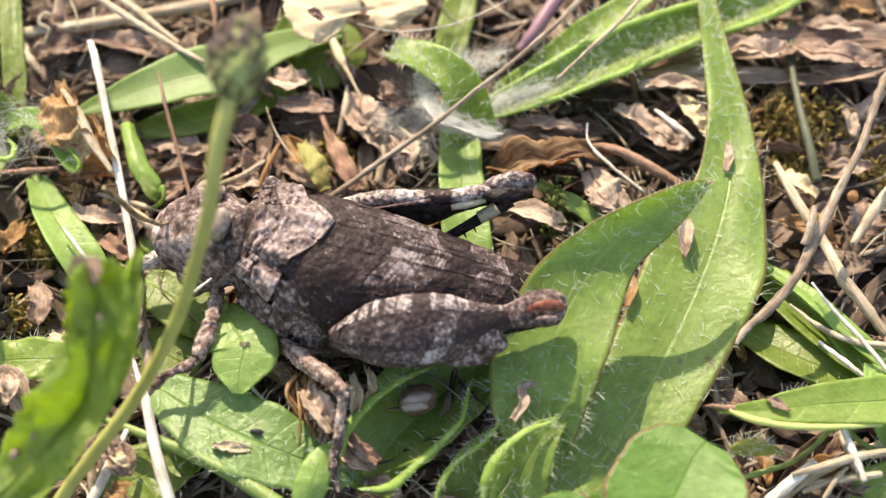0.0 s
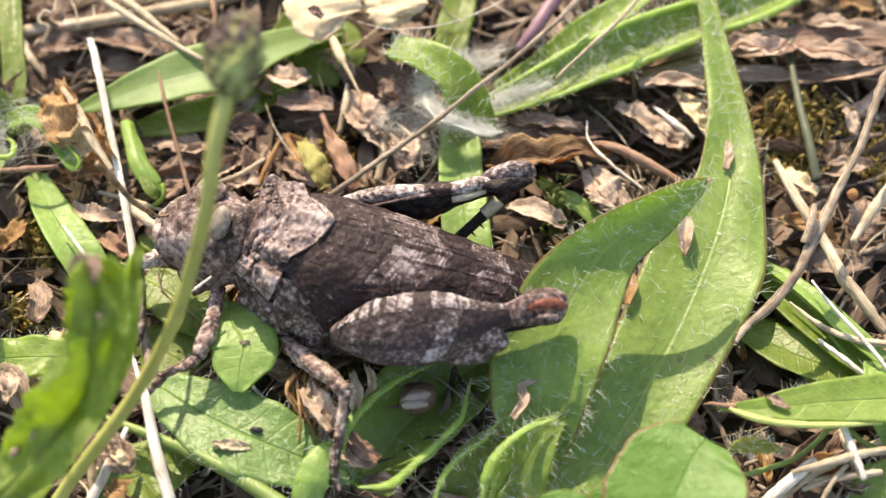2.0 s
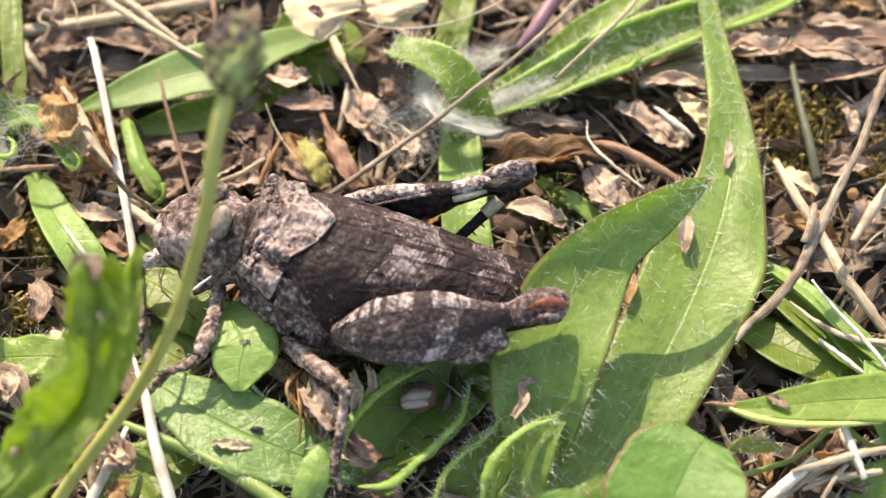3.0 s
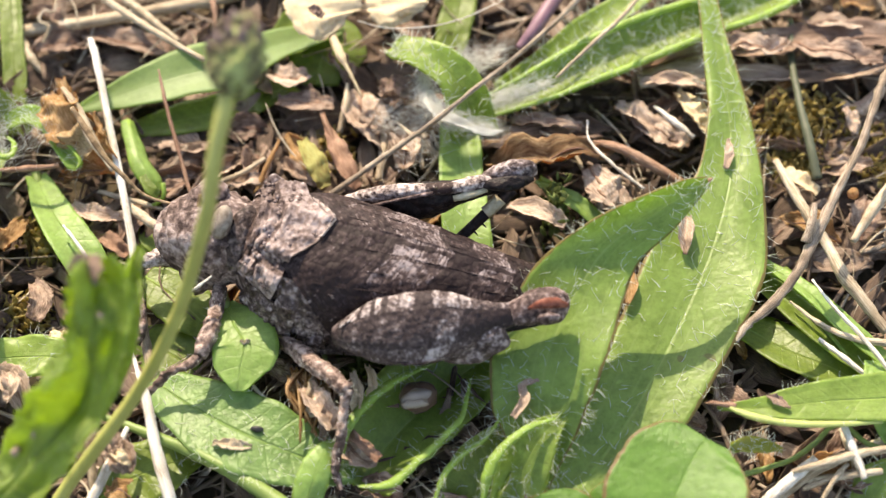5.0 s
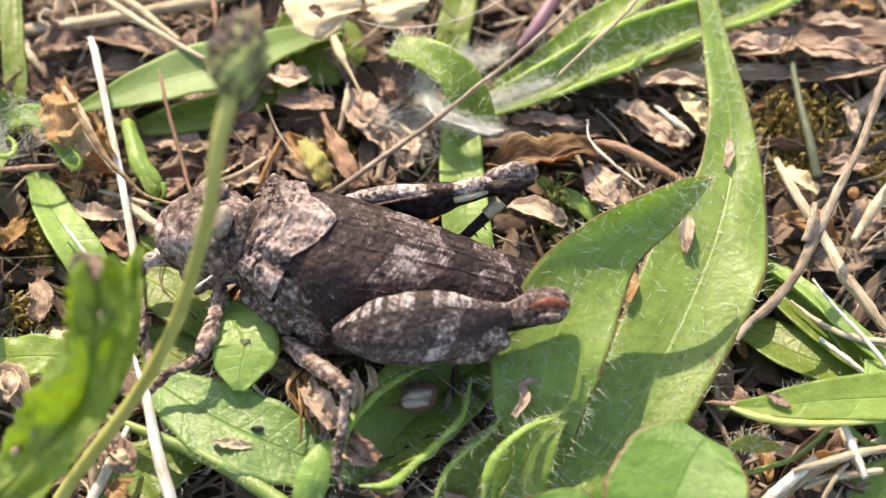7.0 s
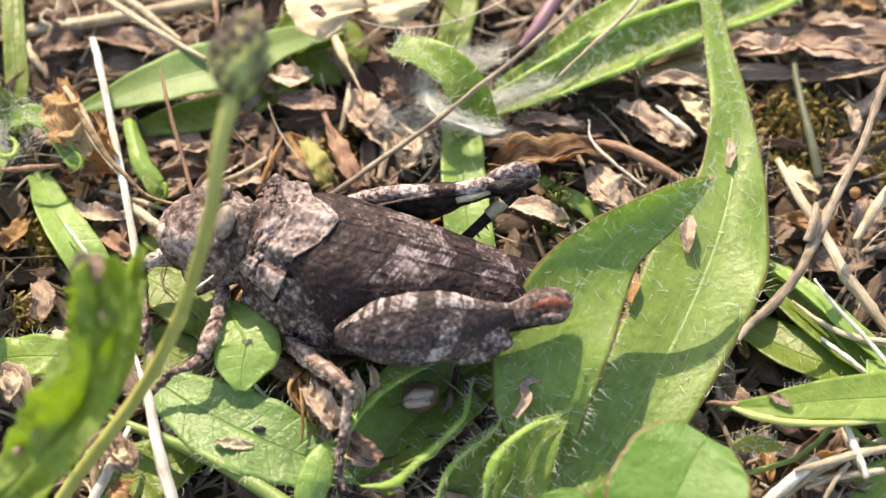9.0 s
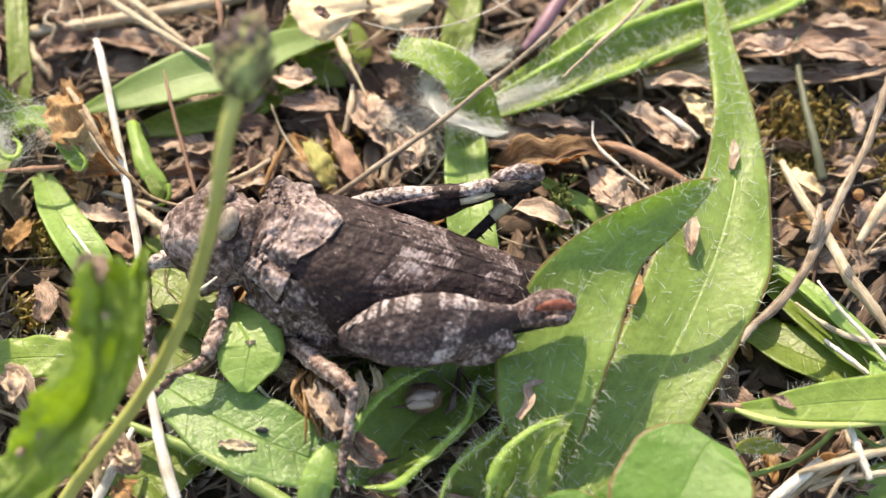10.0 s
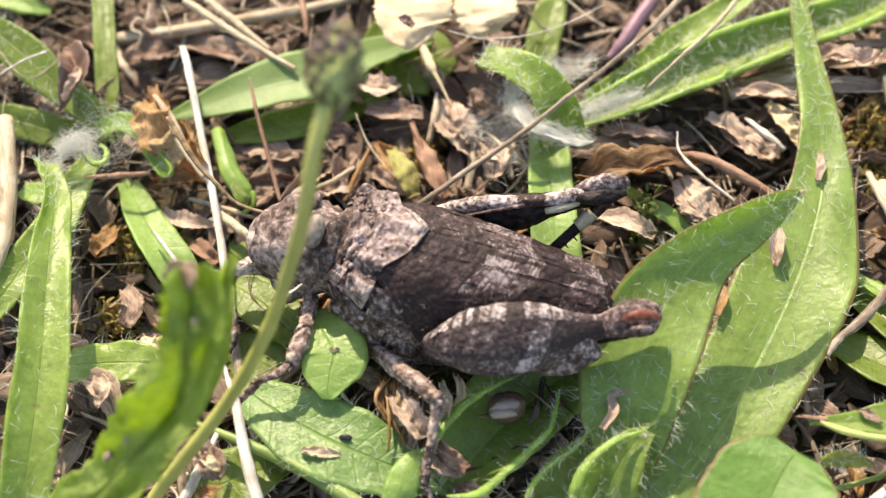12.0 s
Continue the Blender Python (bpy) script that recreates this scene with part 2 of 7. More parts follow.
YELLOWED = dry_material("yellowing leaf", (0.24, 0.12, 0.06), (0.34, 0.31, 0.10), (0.42, 0.43, 0.17), 0.3, (20, 1, 1))
CREAM = dry_material("cream dried petal", (0.28, 0.17, 0.08), (0.60, 0.47, 0.28), (0.76, 0.65, 0.45), 0.2, (24, 1, 1), 0.75, (0.2, 0.36, 0.6))
LITTER = dry_material("rotting litter", (0.055, 0.036, 0.027), (0.175, 0.120, 0.088), (0.48, 0.37, 0.285), 0.2, (30, 1, 1), 0.75, (0.32, 0.50, 0.72))
MOSS = plain_material("yellow green moss", (0.35, 0.275, 0.10), 0.7, 900, 0.6, 0.35)
MOSS_GREEN = plain_material("green moss", (0.15, 0.185, 0.05), 0.7, 900, 0.5, 0.25)
SOIL = soil_material()
SKIN = chitin("mottled grey brown skin", (0.028, 0.016, 0.014), (0.088, 0.060, 0.054), (0.34, 0.275, 0.265), 800, None, 0.5, 0.00014, -0.005)
SHIELD = chitin("warty neck shield", (0.050, 0.032, 0.028), (0.165, 0.122, 0.112), (0.38, 0.315, 0.30), 720,
               (0.012, (0.0, 0.08, -0.05), (0.30, 0.37, -0.07), (0.37, 1.0, 0.03)), 0.55, 0.00014, 0.02, ((0.34, 0.46, -0.08), (0.53, 1.1, 0.0)), grain=0.85)
HEAD = chitin("mottled head skin", (0.045, 0.028, 0.024), (0.165, 0.118, 0.106), (0.40, 0.325, 0.30), 700, None, 0.55, 0.00018, 0.0)
WING = chitin("banded leathery wing", (0.018, 0.010, 0.010), (0.062, 0.041, 0.039), (0.31, 0.26, 0.255), 1300,
              (0.016, (0.0, 0.06, -0.05), (0.06, 0.27, -0.045), (0.27, 0.46, 0.05), (0.46, 0.58, -0.10), (0.58, 0.70, 0.03), (0.70, 1.1, -0.12)), 0.5, 0.00009, -0.03,
              ((-1.2, -0.06, 0.012), (-0.06, -0.02, -0.09), (-0.02, 0.05, 0.015), (0.05, 0.09, -0.07), (0.17, 1.1, -0.025)), 0.2, (130.0, 12.0), grain=1.0)
THIGH = chitin("banded thigh skin", (0.030, 0.020, 0.020), (0.100, 0.074, 0.070), (0.42, 0.37, 0.36), 1400,
               (0.009, (0.0, 0.04, -0.03), (0.665, 1.0, -0.055)), 0.5, 0.00009, -0.04, ((-0.1, 0.155, 0.10), (0.155, 0.33, -0.04), (0.33, 0.5, 0.01), (0.93, 1.1, 0.09)),
               bars=((-0.1, 0.165, 0.06, ((0.06, 0.09, -0.24), (0.125, 0.14, -0.12), (0.192, 0.222, -0.24), (0.254, 0.286, -0.24), (0.305, 0.338, -0.24), (0.37, 0.385, -0.12), (0.43, 0.51, -0.2), (0.52, 0.57, -0.08), (0.60, 0.625, -0.06))),
                     (0.165, 0.30, 0.45, ((0.24, 0.30, 0.05), (0.37, 0.42, 0.06), (0.45, 0.49, 0.05))),
                     (0.165, 0.42, 0.38, ((0.595, 0.69, 0.10),))), grain=0.72)
THIGH_PALE = chitin("pale thigh ridge", (0.06, 0.042, 0.038), (0.27, 0.225, 0.21), (0.52, 0.47, 0.44), 1200,
                    (0.004, (0.08, 0.10, -0.2), (0.17, 0.2, -0.2), (0.27, 0.3, -0.2), (0.37, 0.4, -0.2), (0.47, 0.5, -0.2), (0.58, 0.61, -0.2), (0.8, 1.0, -0.1)), 0.55, 0.00008, 0.03)
KNEE = chitin("pinkish brown knee skin", (0.035, 0.02, 0.018), (0.11, 0.074, 0.068), (0.32, 0.25, 0.235), 1000, None, 0.5, 0.0001)
RIDGE = chitin("pale mottled ridge", (0.06, 0.035, 0.03), (0.33, 0.265, 0.235), (0.58, 0.51, 0.47), 1300, None, 0.55, 0.00012, 0.025)
FAR_RIDGE = chitin("pale mottled far ridge", (0.035, 0.02, 0.018), (0.27, 0.215, 0.195), (0.54, 0.48, 0.45), 1200,
                  (0.02, (0.50, 0.66, -0.16)), 0.5, 0.00012, 0.02)
LEG = chitin("banded leg skin", (0.075, 0.047, 0.038), (0.24, 0.172, 0.145), (0.50, 0.40, 0.345), 900,
             (0.06, (0.18, 0.27, -0.05), (0.5, 0.6, -0.05), (0.8, 0.88, -0.05)), 0.5, 0.0002, -0.005, ((0.0, 0.12, 0.03), (0.14, 0.22, -0.07), (0.3, 0.42, 0.04)))
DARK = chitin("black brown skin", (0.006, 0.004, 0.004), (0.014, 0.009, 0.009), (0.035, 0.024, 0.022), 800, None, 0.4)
FLAP = chitin("reddish brown knee flap", (0.06, 0.018, 0.010), (0.14, 0.042, 0.026), (0.24, 0.085, 0.055), 600, None, 0.35, 0.00005)
CHEEK = chitin("dark cheek skin", (0.020, 0.013, 0.012), (0.062, 0.045, 0.041), (0.19, 0.15, 0.14), 900, None, 0.5, 0.00015)
FLANK = chitin("speckled flank skin", (0.030, 0.019, 0.017), (0.095, 0.068, 0.063), (0.36, 0.30, 0.29), 850, None, 0.5, 0.0002, 0.01)
KNEE_PALE = chitin("speckled pale knee skin", (0.04, 0.025, 0.024), (0.15, 0.115, 0.11), (0.42, 0.36, 0.35), 1100, None, 0.5, 0.00010, 0.0)
BONE = chitin("cream leg ring", (0.24, 0.2, 0.125), (0.36, 0.315, 0.21), (0.46, 0.42, 0.31), 500, None, 0.4, 0.00005)
EYE = chitin("yellow grey eye", (0.13, 0.10, 0.078), (0.235, 0.195, 0.155), (0.33, 0.285, 0.235), 700, None, 0.3, 0.00003)
FEELER = chitin("brown feeler", (0.10, 0.065, 0.035), (0.24, 0.165, 0.095), (0.36, 0.27, 0.175), 600, None, 0.5, 0.00005)
BUD = chitin("green purple bud scales", (0.06, 0.032, 0.036), (0.13, 0.12, 0.06), (0.30, 0.35, 0.13), 500, None, 0.6, 0.0001)
BUD_GREY = chitin("greyish withered florets", (0.05, 0.03, 0.03), (0.155, 0.115, 0.11), (0.33, 0.28, 0.26), 600, None, 0.7, 0.0001)
SHELL = plain_material("white seed husk", (0.33, 0.27, 0.22), 0.4, 500, 0.3)
SHELL_PINK = plain_material("pinkish seed husk", (0.29, 0.235, 0.21), 0.4, 500, 0.3)
BLACK = plain_material("black speck", (0.02, 0.018, 0.02), 0.5, 900, 0.3)
SHELL_DARK = plain_material("brown seed husk", (0.14, 0.082, 0.062), 0.4, 500, 0.4)


# ---- tools for shapes ----
def vec(p):
    return np.array(p, float)


def unit(v):
    v = np.asarray(v, float)
    return v / max(1e-9, np.linalg.norm(v))


def glide(rows, count):
    """Smooth curve through rows of numbers, evenly stepped by row."""
    rows = np.array(rows, float)
    if rows.ndim == 1:
        rows = rows[:, None]
    last = len(rows) - 1
    out = []
    for t in np.linspace(0, last, count):
        i = min(int(t), last - 1)
        f = t - i
        p0, p1, p2, p3 = rows[max(i - 1, 0)], rows[i], rows[i + 1], rows[min(i + 2, last)]
        out.append(0.5 * (2 * p1 + (p2 - p0) * f + (2 * p0 - 5 * p1 + 4 * p2 - p3) * f * f + (3 * p1 - p0 - 3 * p2 + p3) * f ** 3))
    return np.array(out)


def thing(name, base, label, category, group="", kind=""):
    ob = new(name)
    ob.location = Vector(base) * MM
    ob.empty_display_size = 0.002
    return tagged(ob, label, category, group, kind)


def origin_of(ob):
    spot = Vector((0, 0, 0))
    while ob:
        spot += ob.location
        ob = ob.parent
    return spot


def part(name, shape, material, parent=None, label="", origin=None, kind="", smooth=True):
    """Links a shape (points, faces, blade coordinates) as one mesh object under a thing or a part."""
    points, faces, blade = shape
    home = Vector(origin) * MM if origin is not None else (origin_of(parent) if parent else Vector(points[0]) * MM)
    mesh = bpy.data.meshes.new(name)
    mesh.from_pydata([tuple(p * MM - np.array(home)) for p in np.asarray(points, float)], [], faces)
    if blade is not None:
        layer = mesh.attributes.new("blade", "FLOAT_VECTOR", "POINT")
        layer.data.foreach_set("vector", np.asarray(blade, np.float32).ravel())
    mesh.polygons.foreach_set("use_smooth", [smooth] * len(mesh.polygons))
    mesh.materials.append(material)
    mesh.update()
    ob = new(name, mesh)
    if parent:
        ob.parent = parent
        ob.location = home - origin_of(parent)
    else:
        ob.location = home
    if label or kind:
        tagged(ob, label, kind=kind)
    return ob


def solo(name, shape, material, label, category, group="", kind=""):
    if len(label.split()) < 5:
        label += " on the litter"
    return tagged(part(name, shape, material, kind=kind), label, category, group, kind)


def join(*shapes):
    points, faces, blades, at = [], [], [], 0
    for p, f, b in shapes:
        points += list(p)
        blades += list(b)
        faces += [tuple(i + at for i in q) for q in f]
        at += len(p)
    return points, faces, blades


def grid_faces(rows, cols, closed=False, at=0):
    faces = []
    for i in range(rows - 1):
        for j in range(cols if closed else cols - 1):
            k = (j + 1) % cols
            faces.append((at + i * cols + j, at + i * cols + k, at + (i + 1) * cols + k, at + (i + 1) * cols + j))
    return faces


def loft(spine, a, b, up=(0, 0, 1), rings=24, sides=12, power=1.0, rough=0.0, seed=0, cap=True):
    """A tapering limb: a is the half size along up, b across; rough pushes the skin about."""
    s = glide(spine, rings)
    a, b = glide(a, rings)[:, 0], glide(b, rings)[:, 0]
    points, blade = [], []
    for i in range(rings):
        t = unit(s[min(i + 1, rings - 1)] - s[max(i - 1, 0)])
        side = unit(np.cross(t, up))
        top = np.cross(side, t)
        for j in range(sides):
            w = 2 * math.pi * j / sides
            c, d = math.cos(w), math.sin(w)
            c, d = math.copysign(abs(c) ** power, c), math.copysign(abs(d) ** power, d)
            p = s[i] + top * c * max(a[i], 0.01) + side * d * max(b[i], 0.01)
            if rough:
                q = Vector(p * 2.3) + Vector((seed * 7.1, 0, 0))
                p = p + unit(p - s[i]) * rough * (noise.noise(q) + 0.5 * noise.noise(q * 2.7))
            points.append(p)
            blade.append((i / (rings - 1), j / sides, 0))
    faces = grid_faces(rings, sides, True)
    if cap:
        faces += [tuple(range(sides))[::-1], tuple((rings - 1) * sides + j for j in range(sides))]
    return points, faces, blade


def tube(spine, r, rings=0, sides=7, flat=1.0, rough=0.0, seed=0):
    r = [r] if not isinstance(r, (list, tuple)) else list(r)
    r = r * 2 if len(r) == 1 else r
    rings = rings or 6 * len(spine)
    return loft(spine, [x * flat for x in r], r, (0.13, 0.31, 0.94), rings, sides, 1.0, rough, seed)


class Blade:
    """A leaf: a spine from its foot to its tip, half widths, the way its face looks, and how it folds and waves."""

    def __init__(self, spine, wide, face=(0, 0.1, 0.99), fold=0.25, wave=0.12, thick=0.22, rings=40, cols=15, seed=0, ragged=0.0, curl=0.0, ruck=0.0, left=(0, 0)):
        self.rings, self.cols = rings, cols
        s = glide(spine, rings)
        w = np.maximum(glide(wide, rings)[:, 0], 0.03)
        faces_ = glide(face if isinstance(face[0], (list, tuple)) else [face, face], rings)
        raised = glide(left, rings)[:, 0]
        self.p = np.zeros((rings, cols, 3))
        self.n = np.zeros((rings, cols, 3))
        for i in range(rings):
            t = unit(s[min(i + 1, rings - 1)] - s[max(i - 1, 0)])
            side = unit(np.cross(t, unit(faces_[i])))
            up = np.cross(side, t)
            for j in range(cols):
                v = 2 * j / (cols - 1) - 1
                wob = noise.noise(Vector((i * 7.0 / rings, seed * 3.7, v * 1.1)))
                edge = 1 + ragged * noise.noise(Vector((i * 0.9, seed * 5.1, math.copysign(3, v)))) + 0.07 * noise.noise(Vector((i * 9.0 / rings, seed * 4.3, math.copysign(5, v))))
                lift = fold * w[i] * abs(v) ** 1.4 + wave * wob * (0.3 + abs(v)) - curl * w[i] * v * v * abs(v)
                hem = raised[i] * max(0.0, -v)
                lift += hem * w[i] * max(0.0, -v) ** 0.6
                edge *= 1 - 0.30 * hem
                if ruck:
                    lift += ruck * (noise.noise(Vector((i * 5.0 / rings, v * 1.3, seed * 2.3))) + 0.35 * noise.noise(Vector((i * 13.0 / rings, v * 3.1, seed * 2.9))))
                self.p[i, j] = s[i] + side * v * w[i] * edge * (1 - 0.12 * fold) + up * lift
        du = np.gradient(self.p, axis=0)
        dv = np.gradient(self.p, axis=1)
        n = np.cross(dv, du)
        n /= np.maximum(1e-9, np.linalg.norm(n, axis=2, keepdims=True))
        ref = np.array([unit(f) for f in faces_])[:, None, :]
        self.n = np.where((n * ref).sum(2, keepdims=True) < 0, -n, n)
        self.thick = thick

    def shape(self):
        r, c = self.rings, self.cols
        v = np.linspace(-1, 1, c)
        thin = self.thick * (0.35 + 0.65 * (1 - np.abs(v) ** 3))[None, :, None]
        top = self.p.reshape(-1, 3)
        low = (self.p - self.n * thin).reshape(-1, 3)
        uv = [(i / (r - 1), v[j], 0) for i in range(r) for j in range(c)]
        faces = grid_faces(r, c)
        under = [tuple(k + r * c for k in reversed(f)) for f in faces]
        ring = [i * c for i in range(r)] + [(r - 1) * c + j for j in range(1, c)] + [i * c + c - 1 for i in range(r - 2, -1, -1)] + list(range(c - 2, 0, -1))
        skirt = [(ring[k], ring[(k + 1) % len(ring)], ring[(k + 1) % len(ring)] + r * c, ring[k] + r * c) for k in range(len(ring))]
        return list(top) + list(low), faces + under + skirt, uv + uv

    def hairs(self, count, length=1.4, seed=1, edge=0.3, radius=0.026, low=0.0, high=1.0, lie=0.7):
        """Bristles on the blade and along its margins."""
        rnd = random.Random(seed)
        points, faces, blade = [], [], []
        for _ in range(count):
            i = int((low + (high - low) * rnd.random()) * (self.rings - 1))
            on_edge = rnd.random() < edge
            j = rnd.choice((0, self.cols - 1)) if on_edge else rnd.randrange(self.cols)
            foot = self.p[i, j]
            way = self.n[i, j] * 0.45 + lie * vec((rnd.gauss(0, 0.8), rnd.gauss(0, 0.8), rnd.gauss(0.1, 0.2)))
            if on_edge:
                out = self.p[i, j] - self.p[i, self.cols // 2]
                way = unit(out) * 0.9 + self.n[i, j] * 0.5 + vec((rnd.gauss(0, 0.35), rnd.gauss(0, 0.35), rnd.gauss(0, 0.35)))
            strand(points, faces, blade, foot, unit(way), length * rnd.uniform(0.45, 1.15), radius, rnd, 0.7)
        return points, faces, blade


def strand(points, faces, blade, foot, way, length, radius, rnd, bend=0.3, steps=3):
    """One fine hair, three-sided and pointed, that bends as it goes."""
    at = len(points)
    x = unit(np.cross(way, (0.31, 0.85, 0.42)))
    p = np.array(foot, float)
    way = np.array(way, float)
    drift = vec((rnd.gauss(0, 1), rnd.gauss(0, 1), rnd.gauss(0, 1))) * bend / steps
    for k in range(steps + 1):
        r = radius * (1 - 0.8 * k / steps)
        y = unit(np.cross(way, x))
        for w in (0, 2.094, 4.189):
            points.append(p + (x * math.cos(w) + y * math.sin(w)) * r)
            blade.append((k / steps, w / 6.28, 0))
        p = p + way * length / steps
        way = unit(way + drift)
    for k in range(steps):
        for j in range(3):
            a, b = at + k * 3 + j, at + k * 3 + (j + 1) % 3
            faces.append((a, b, b + 3, a + 3))


def wool(centre, size, count, length, seed, radius=0.02, bend=1.6):
    """A tangle of long fine hairs."""
    rnd = random.Random(seed)
    points, faces, blade = [], [], []
    for _ in range(count):
        foot = vec(centre) + vec([rnd.gauss(0, 0.5) * s for s in size])
        way = unit((rnd.gauss(0, 1), rnd.gauss(0, 1), rnd.gauss(0.3, 0.6)))
        strand(points, faces, blade, foot, way, length * rnd.uniform(0.5, 1.4), radius, rnd, bend, 6)
    return points, faces, blade


def combed(path, count, length, spread, seed, radius=0.02):
    """Silky hairs that lie along a path."""
    rnd = random.Random(seed)
    line = glide(path, 40)
    points, faces, blade = [], [], []
    for _ in range(count):
        i = rnd.randrange(38)
        way = unit(unit(line[i + 1] - line[i]) * rnd.choice((1, -1, 1)) + vec((rnd.gauss(0, 0.5), rnd.gauss(0, 0.5), rnd.gauss(0.15, 0.3))))
        foot = line[i] + vec((rnd.gauss(0, spread), rnd.gauss(0, spread), rnd.gauss(0, 0.25)))
        strand(points, faces, blade, foot, way, length * rnd.uniform(0.5, 1.4), radius, rnd, 1.0, 5)
    return points, faces, blade


def lump(centre, size, rough=0.15, seed=0, rows=14, cols=18, tip=(0, 0, 1)):
    """A rounded body with an uneven skin; tip is its long axis."""
    axis = unit(tip)
    x = unit(np.cross(axis, (0.2, 1, 0.1)))
    y = np.cross(axis, x)
    points, blade = [], []
    for i in range(rows):
        a = math.pi * (i + 0.02) / (rows - 0.96)
        for j in range(cols):
            w = 2 * math.pi * j / cols
            d = x * math.cos(w) * math.sin(a) * size[0] + y * math.sin(w) * math.sin(a) * size[1] + axis * math.cos(a) * size[2]
            k = 1 + rough * noise.noise(Vector(d * 2.0 / max(size)) + Vector((seed * 3.3, 1.7, 0)))
            points.append(vec(centre) + d * k)
            blade.append((i / rows, j / cols, 0))
    faces = grid_faces(rows, cols, True) + [tuple(range(cols)), tuple((rows - 1) * cols + j for j in reversed(range(cols)))]
    return points, faces, blade


def leaf_on(plant, blade, material, hairs=0, length=1.4, seed=1, edge=0.3, label="", name="leaf", midrib=True, low=0.0, high=1.0, stem=None, stem_r=0.45, radius=0.018):
    """A leaf under a plant, with its midrib, its bristles and its foot."""
    ob = part(name, blade.shape(), material, plant, label)
    if midrib:
        c = blade.cols // 2
        line = [blade.p[i, c] - blade.n[i, c] * 0.30 for i in range(0, blade.rings - 1, 3)]
        part("midrib", tube(line, [0.34, 0.26, 0.08], len(line), 6), MARGIN, ob)
    if hairs:
        part("hairs", blade.hairs(hairs, length, seed, edge, radius, low, high), HAIR, ob, "fine white bristles", kind="stuff")
    if stem is not None:
        foot = blade.p[0, blade.cols // 2]
        part("petiole", tube([stem, (vec(stem) + foot) / 2 + vec((0, 0, -0.3)), foot + vec((0, 0, -0.12)), blade.p[2, blade.cols // 2] - blade.n[2, blade.cols // 2] * 0.2], [stem_r, stem_r, stem_r * 0.8, stem_r * 0.5], 14), STALK, ob)
    return ob


def margin(plant, spine, r, seed, material=None, bristles=95, length=0.8, label="rolled light green leaf edge"):
    """The rolled rim of a leaf, a low uneven ridge with bristles."""
    r = [0.82 * x for x in r]
    rim = part("margin", tube(spine, r, 60, 10, 0.55, 0.07, seed), material or MARGIN, plant, label)
    rnd = random.Random(seed)
    line = glide(spine, 60)
    points, faces, blade = [], [], []
    for _ in range(bristles):
        k = rnd.randrange(58)
        strand(points, faces, blade, line[k], unit((rnd.gauss(0, 1), rnd.gauss(0, 0.8), rnd.gauss(0.5, 0.5))), length * rnd.uniform(0.5, 1.3), 0.017, rnd, 0.3)
    part("hairs", (points, faces, blade), HAIR, rim, "fine white bristles", kind="stuff")
    return rim


def straw(spine, r, material, label, category="straw", name="straw", flat=1.0, rough=0.06, seed=0, group="dry straws", sides=8):
    return solo(name, tube(spine, r, 0, sides, flat, rough, seed), material, label, category, group)


def dead_leaf(spine, wide, material, label, seed, fold=0.5, ruck=0.5, ragged=0.35, face=(0, 0.1, 0.99), name="dead_leaf", curl=0.0, category="dead leaf", thick=0.1, rings=34):
    b = Blade(spine, wide, face, fold, 0.25, thick, rings, 13, seed, ragged * 0.7, curl, ruck * 0.6)
    ob = solo(name, b.shape(), material, label, category, "dead leaves")
    if max(wide) > 0.9 and name == "dead_leaf":
        c = b.cols // 2
        part("midrib", tube([b.p[i, c] + b.n[i, c] * 0.02 for i in range(1, rings - 1, 3)], [0.13, 0.1, 0.04], 0, 5, 1, 0.02, seed), TWIG, ob)
    return ob, b


def crumpled(centre, along, across, seed, sharp=0.5, freq=0.7, ragged=0.3, thick=0.08, rows=30, cols=26):
    """A thin dry sheet crushed into sharp folds, with a torn outline."""
    centre, along, across = vec(centre), vec(along), vec(across)
    up = unit(np.cross(along, across))
    shift = Vector((seed * 7.3, seed * 3.1, 0))
    tops, lows, blade = [], [], []
    for i in range(rows):
        for j in range(cols):
            u, v = 2 * i / (rows - 1) - 1, 2 * j / (cols - 1) - 1
            u, v = u * math.sqrt(1 - v * v / 2.6), v * math.sqrt(1 - u * u / 2.6)
            a = math.atan2(v, u)
            torn = 1 + ragged * noise.noise(Vector((math.cos(a), math.sin(a), 0)) * 2.2 + shift) + ragged * 0.6 * noise.noise(Vector((math.cos(a), math.sin(a), 0)) * 6.0 + shift)
            p = centre + (along * u + across * v) * torn
            q = Vector(p) * freq + shift
            fold = 0.8 - 2.6 * abs(noise.noise(q)) + 0.25 - 0.8 * abs(noise.noise(q * 2.3)) + 0.08 * noise.noise(q * 6.0)
            p = p + up * (fold * sharp) + along * (0.12 * noise.noise(q * 1.7 + Vector((9, 0, 0)))) + across * (0.12 * noise.noise(q * 1.7 + Vector((0, 9, 0))))
            tops.append(tuple(p))
            lows.append(tuple(p - up * thick))
            blade.append((u * 0.5 + 0.5, v, 0))
    count = rows * cols
    faces = list(grid_faces(rows, cols)) + [tuple(reversed(f)) for f in grid_faces(rows, cols, at=count)]
    rim = [j for j in range(cols)] + [i * cols + cols - 1 for i in range(1, rows)] + [(rows - 1) * cols + j for j in range(cols - 2, -1, -1)] + [i * cols for i in range(rows - 2, 0, -1)]
    for a, b in zip(rim, rim[1:] + rim[:1]):
        faces.append((a, b, b + count, a + count))
    return tops + lows, faces, blade + blade


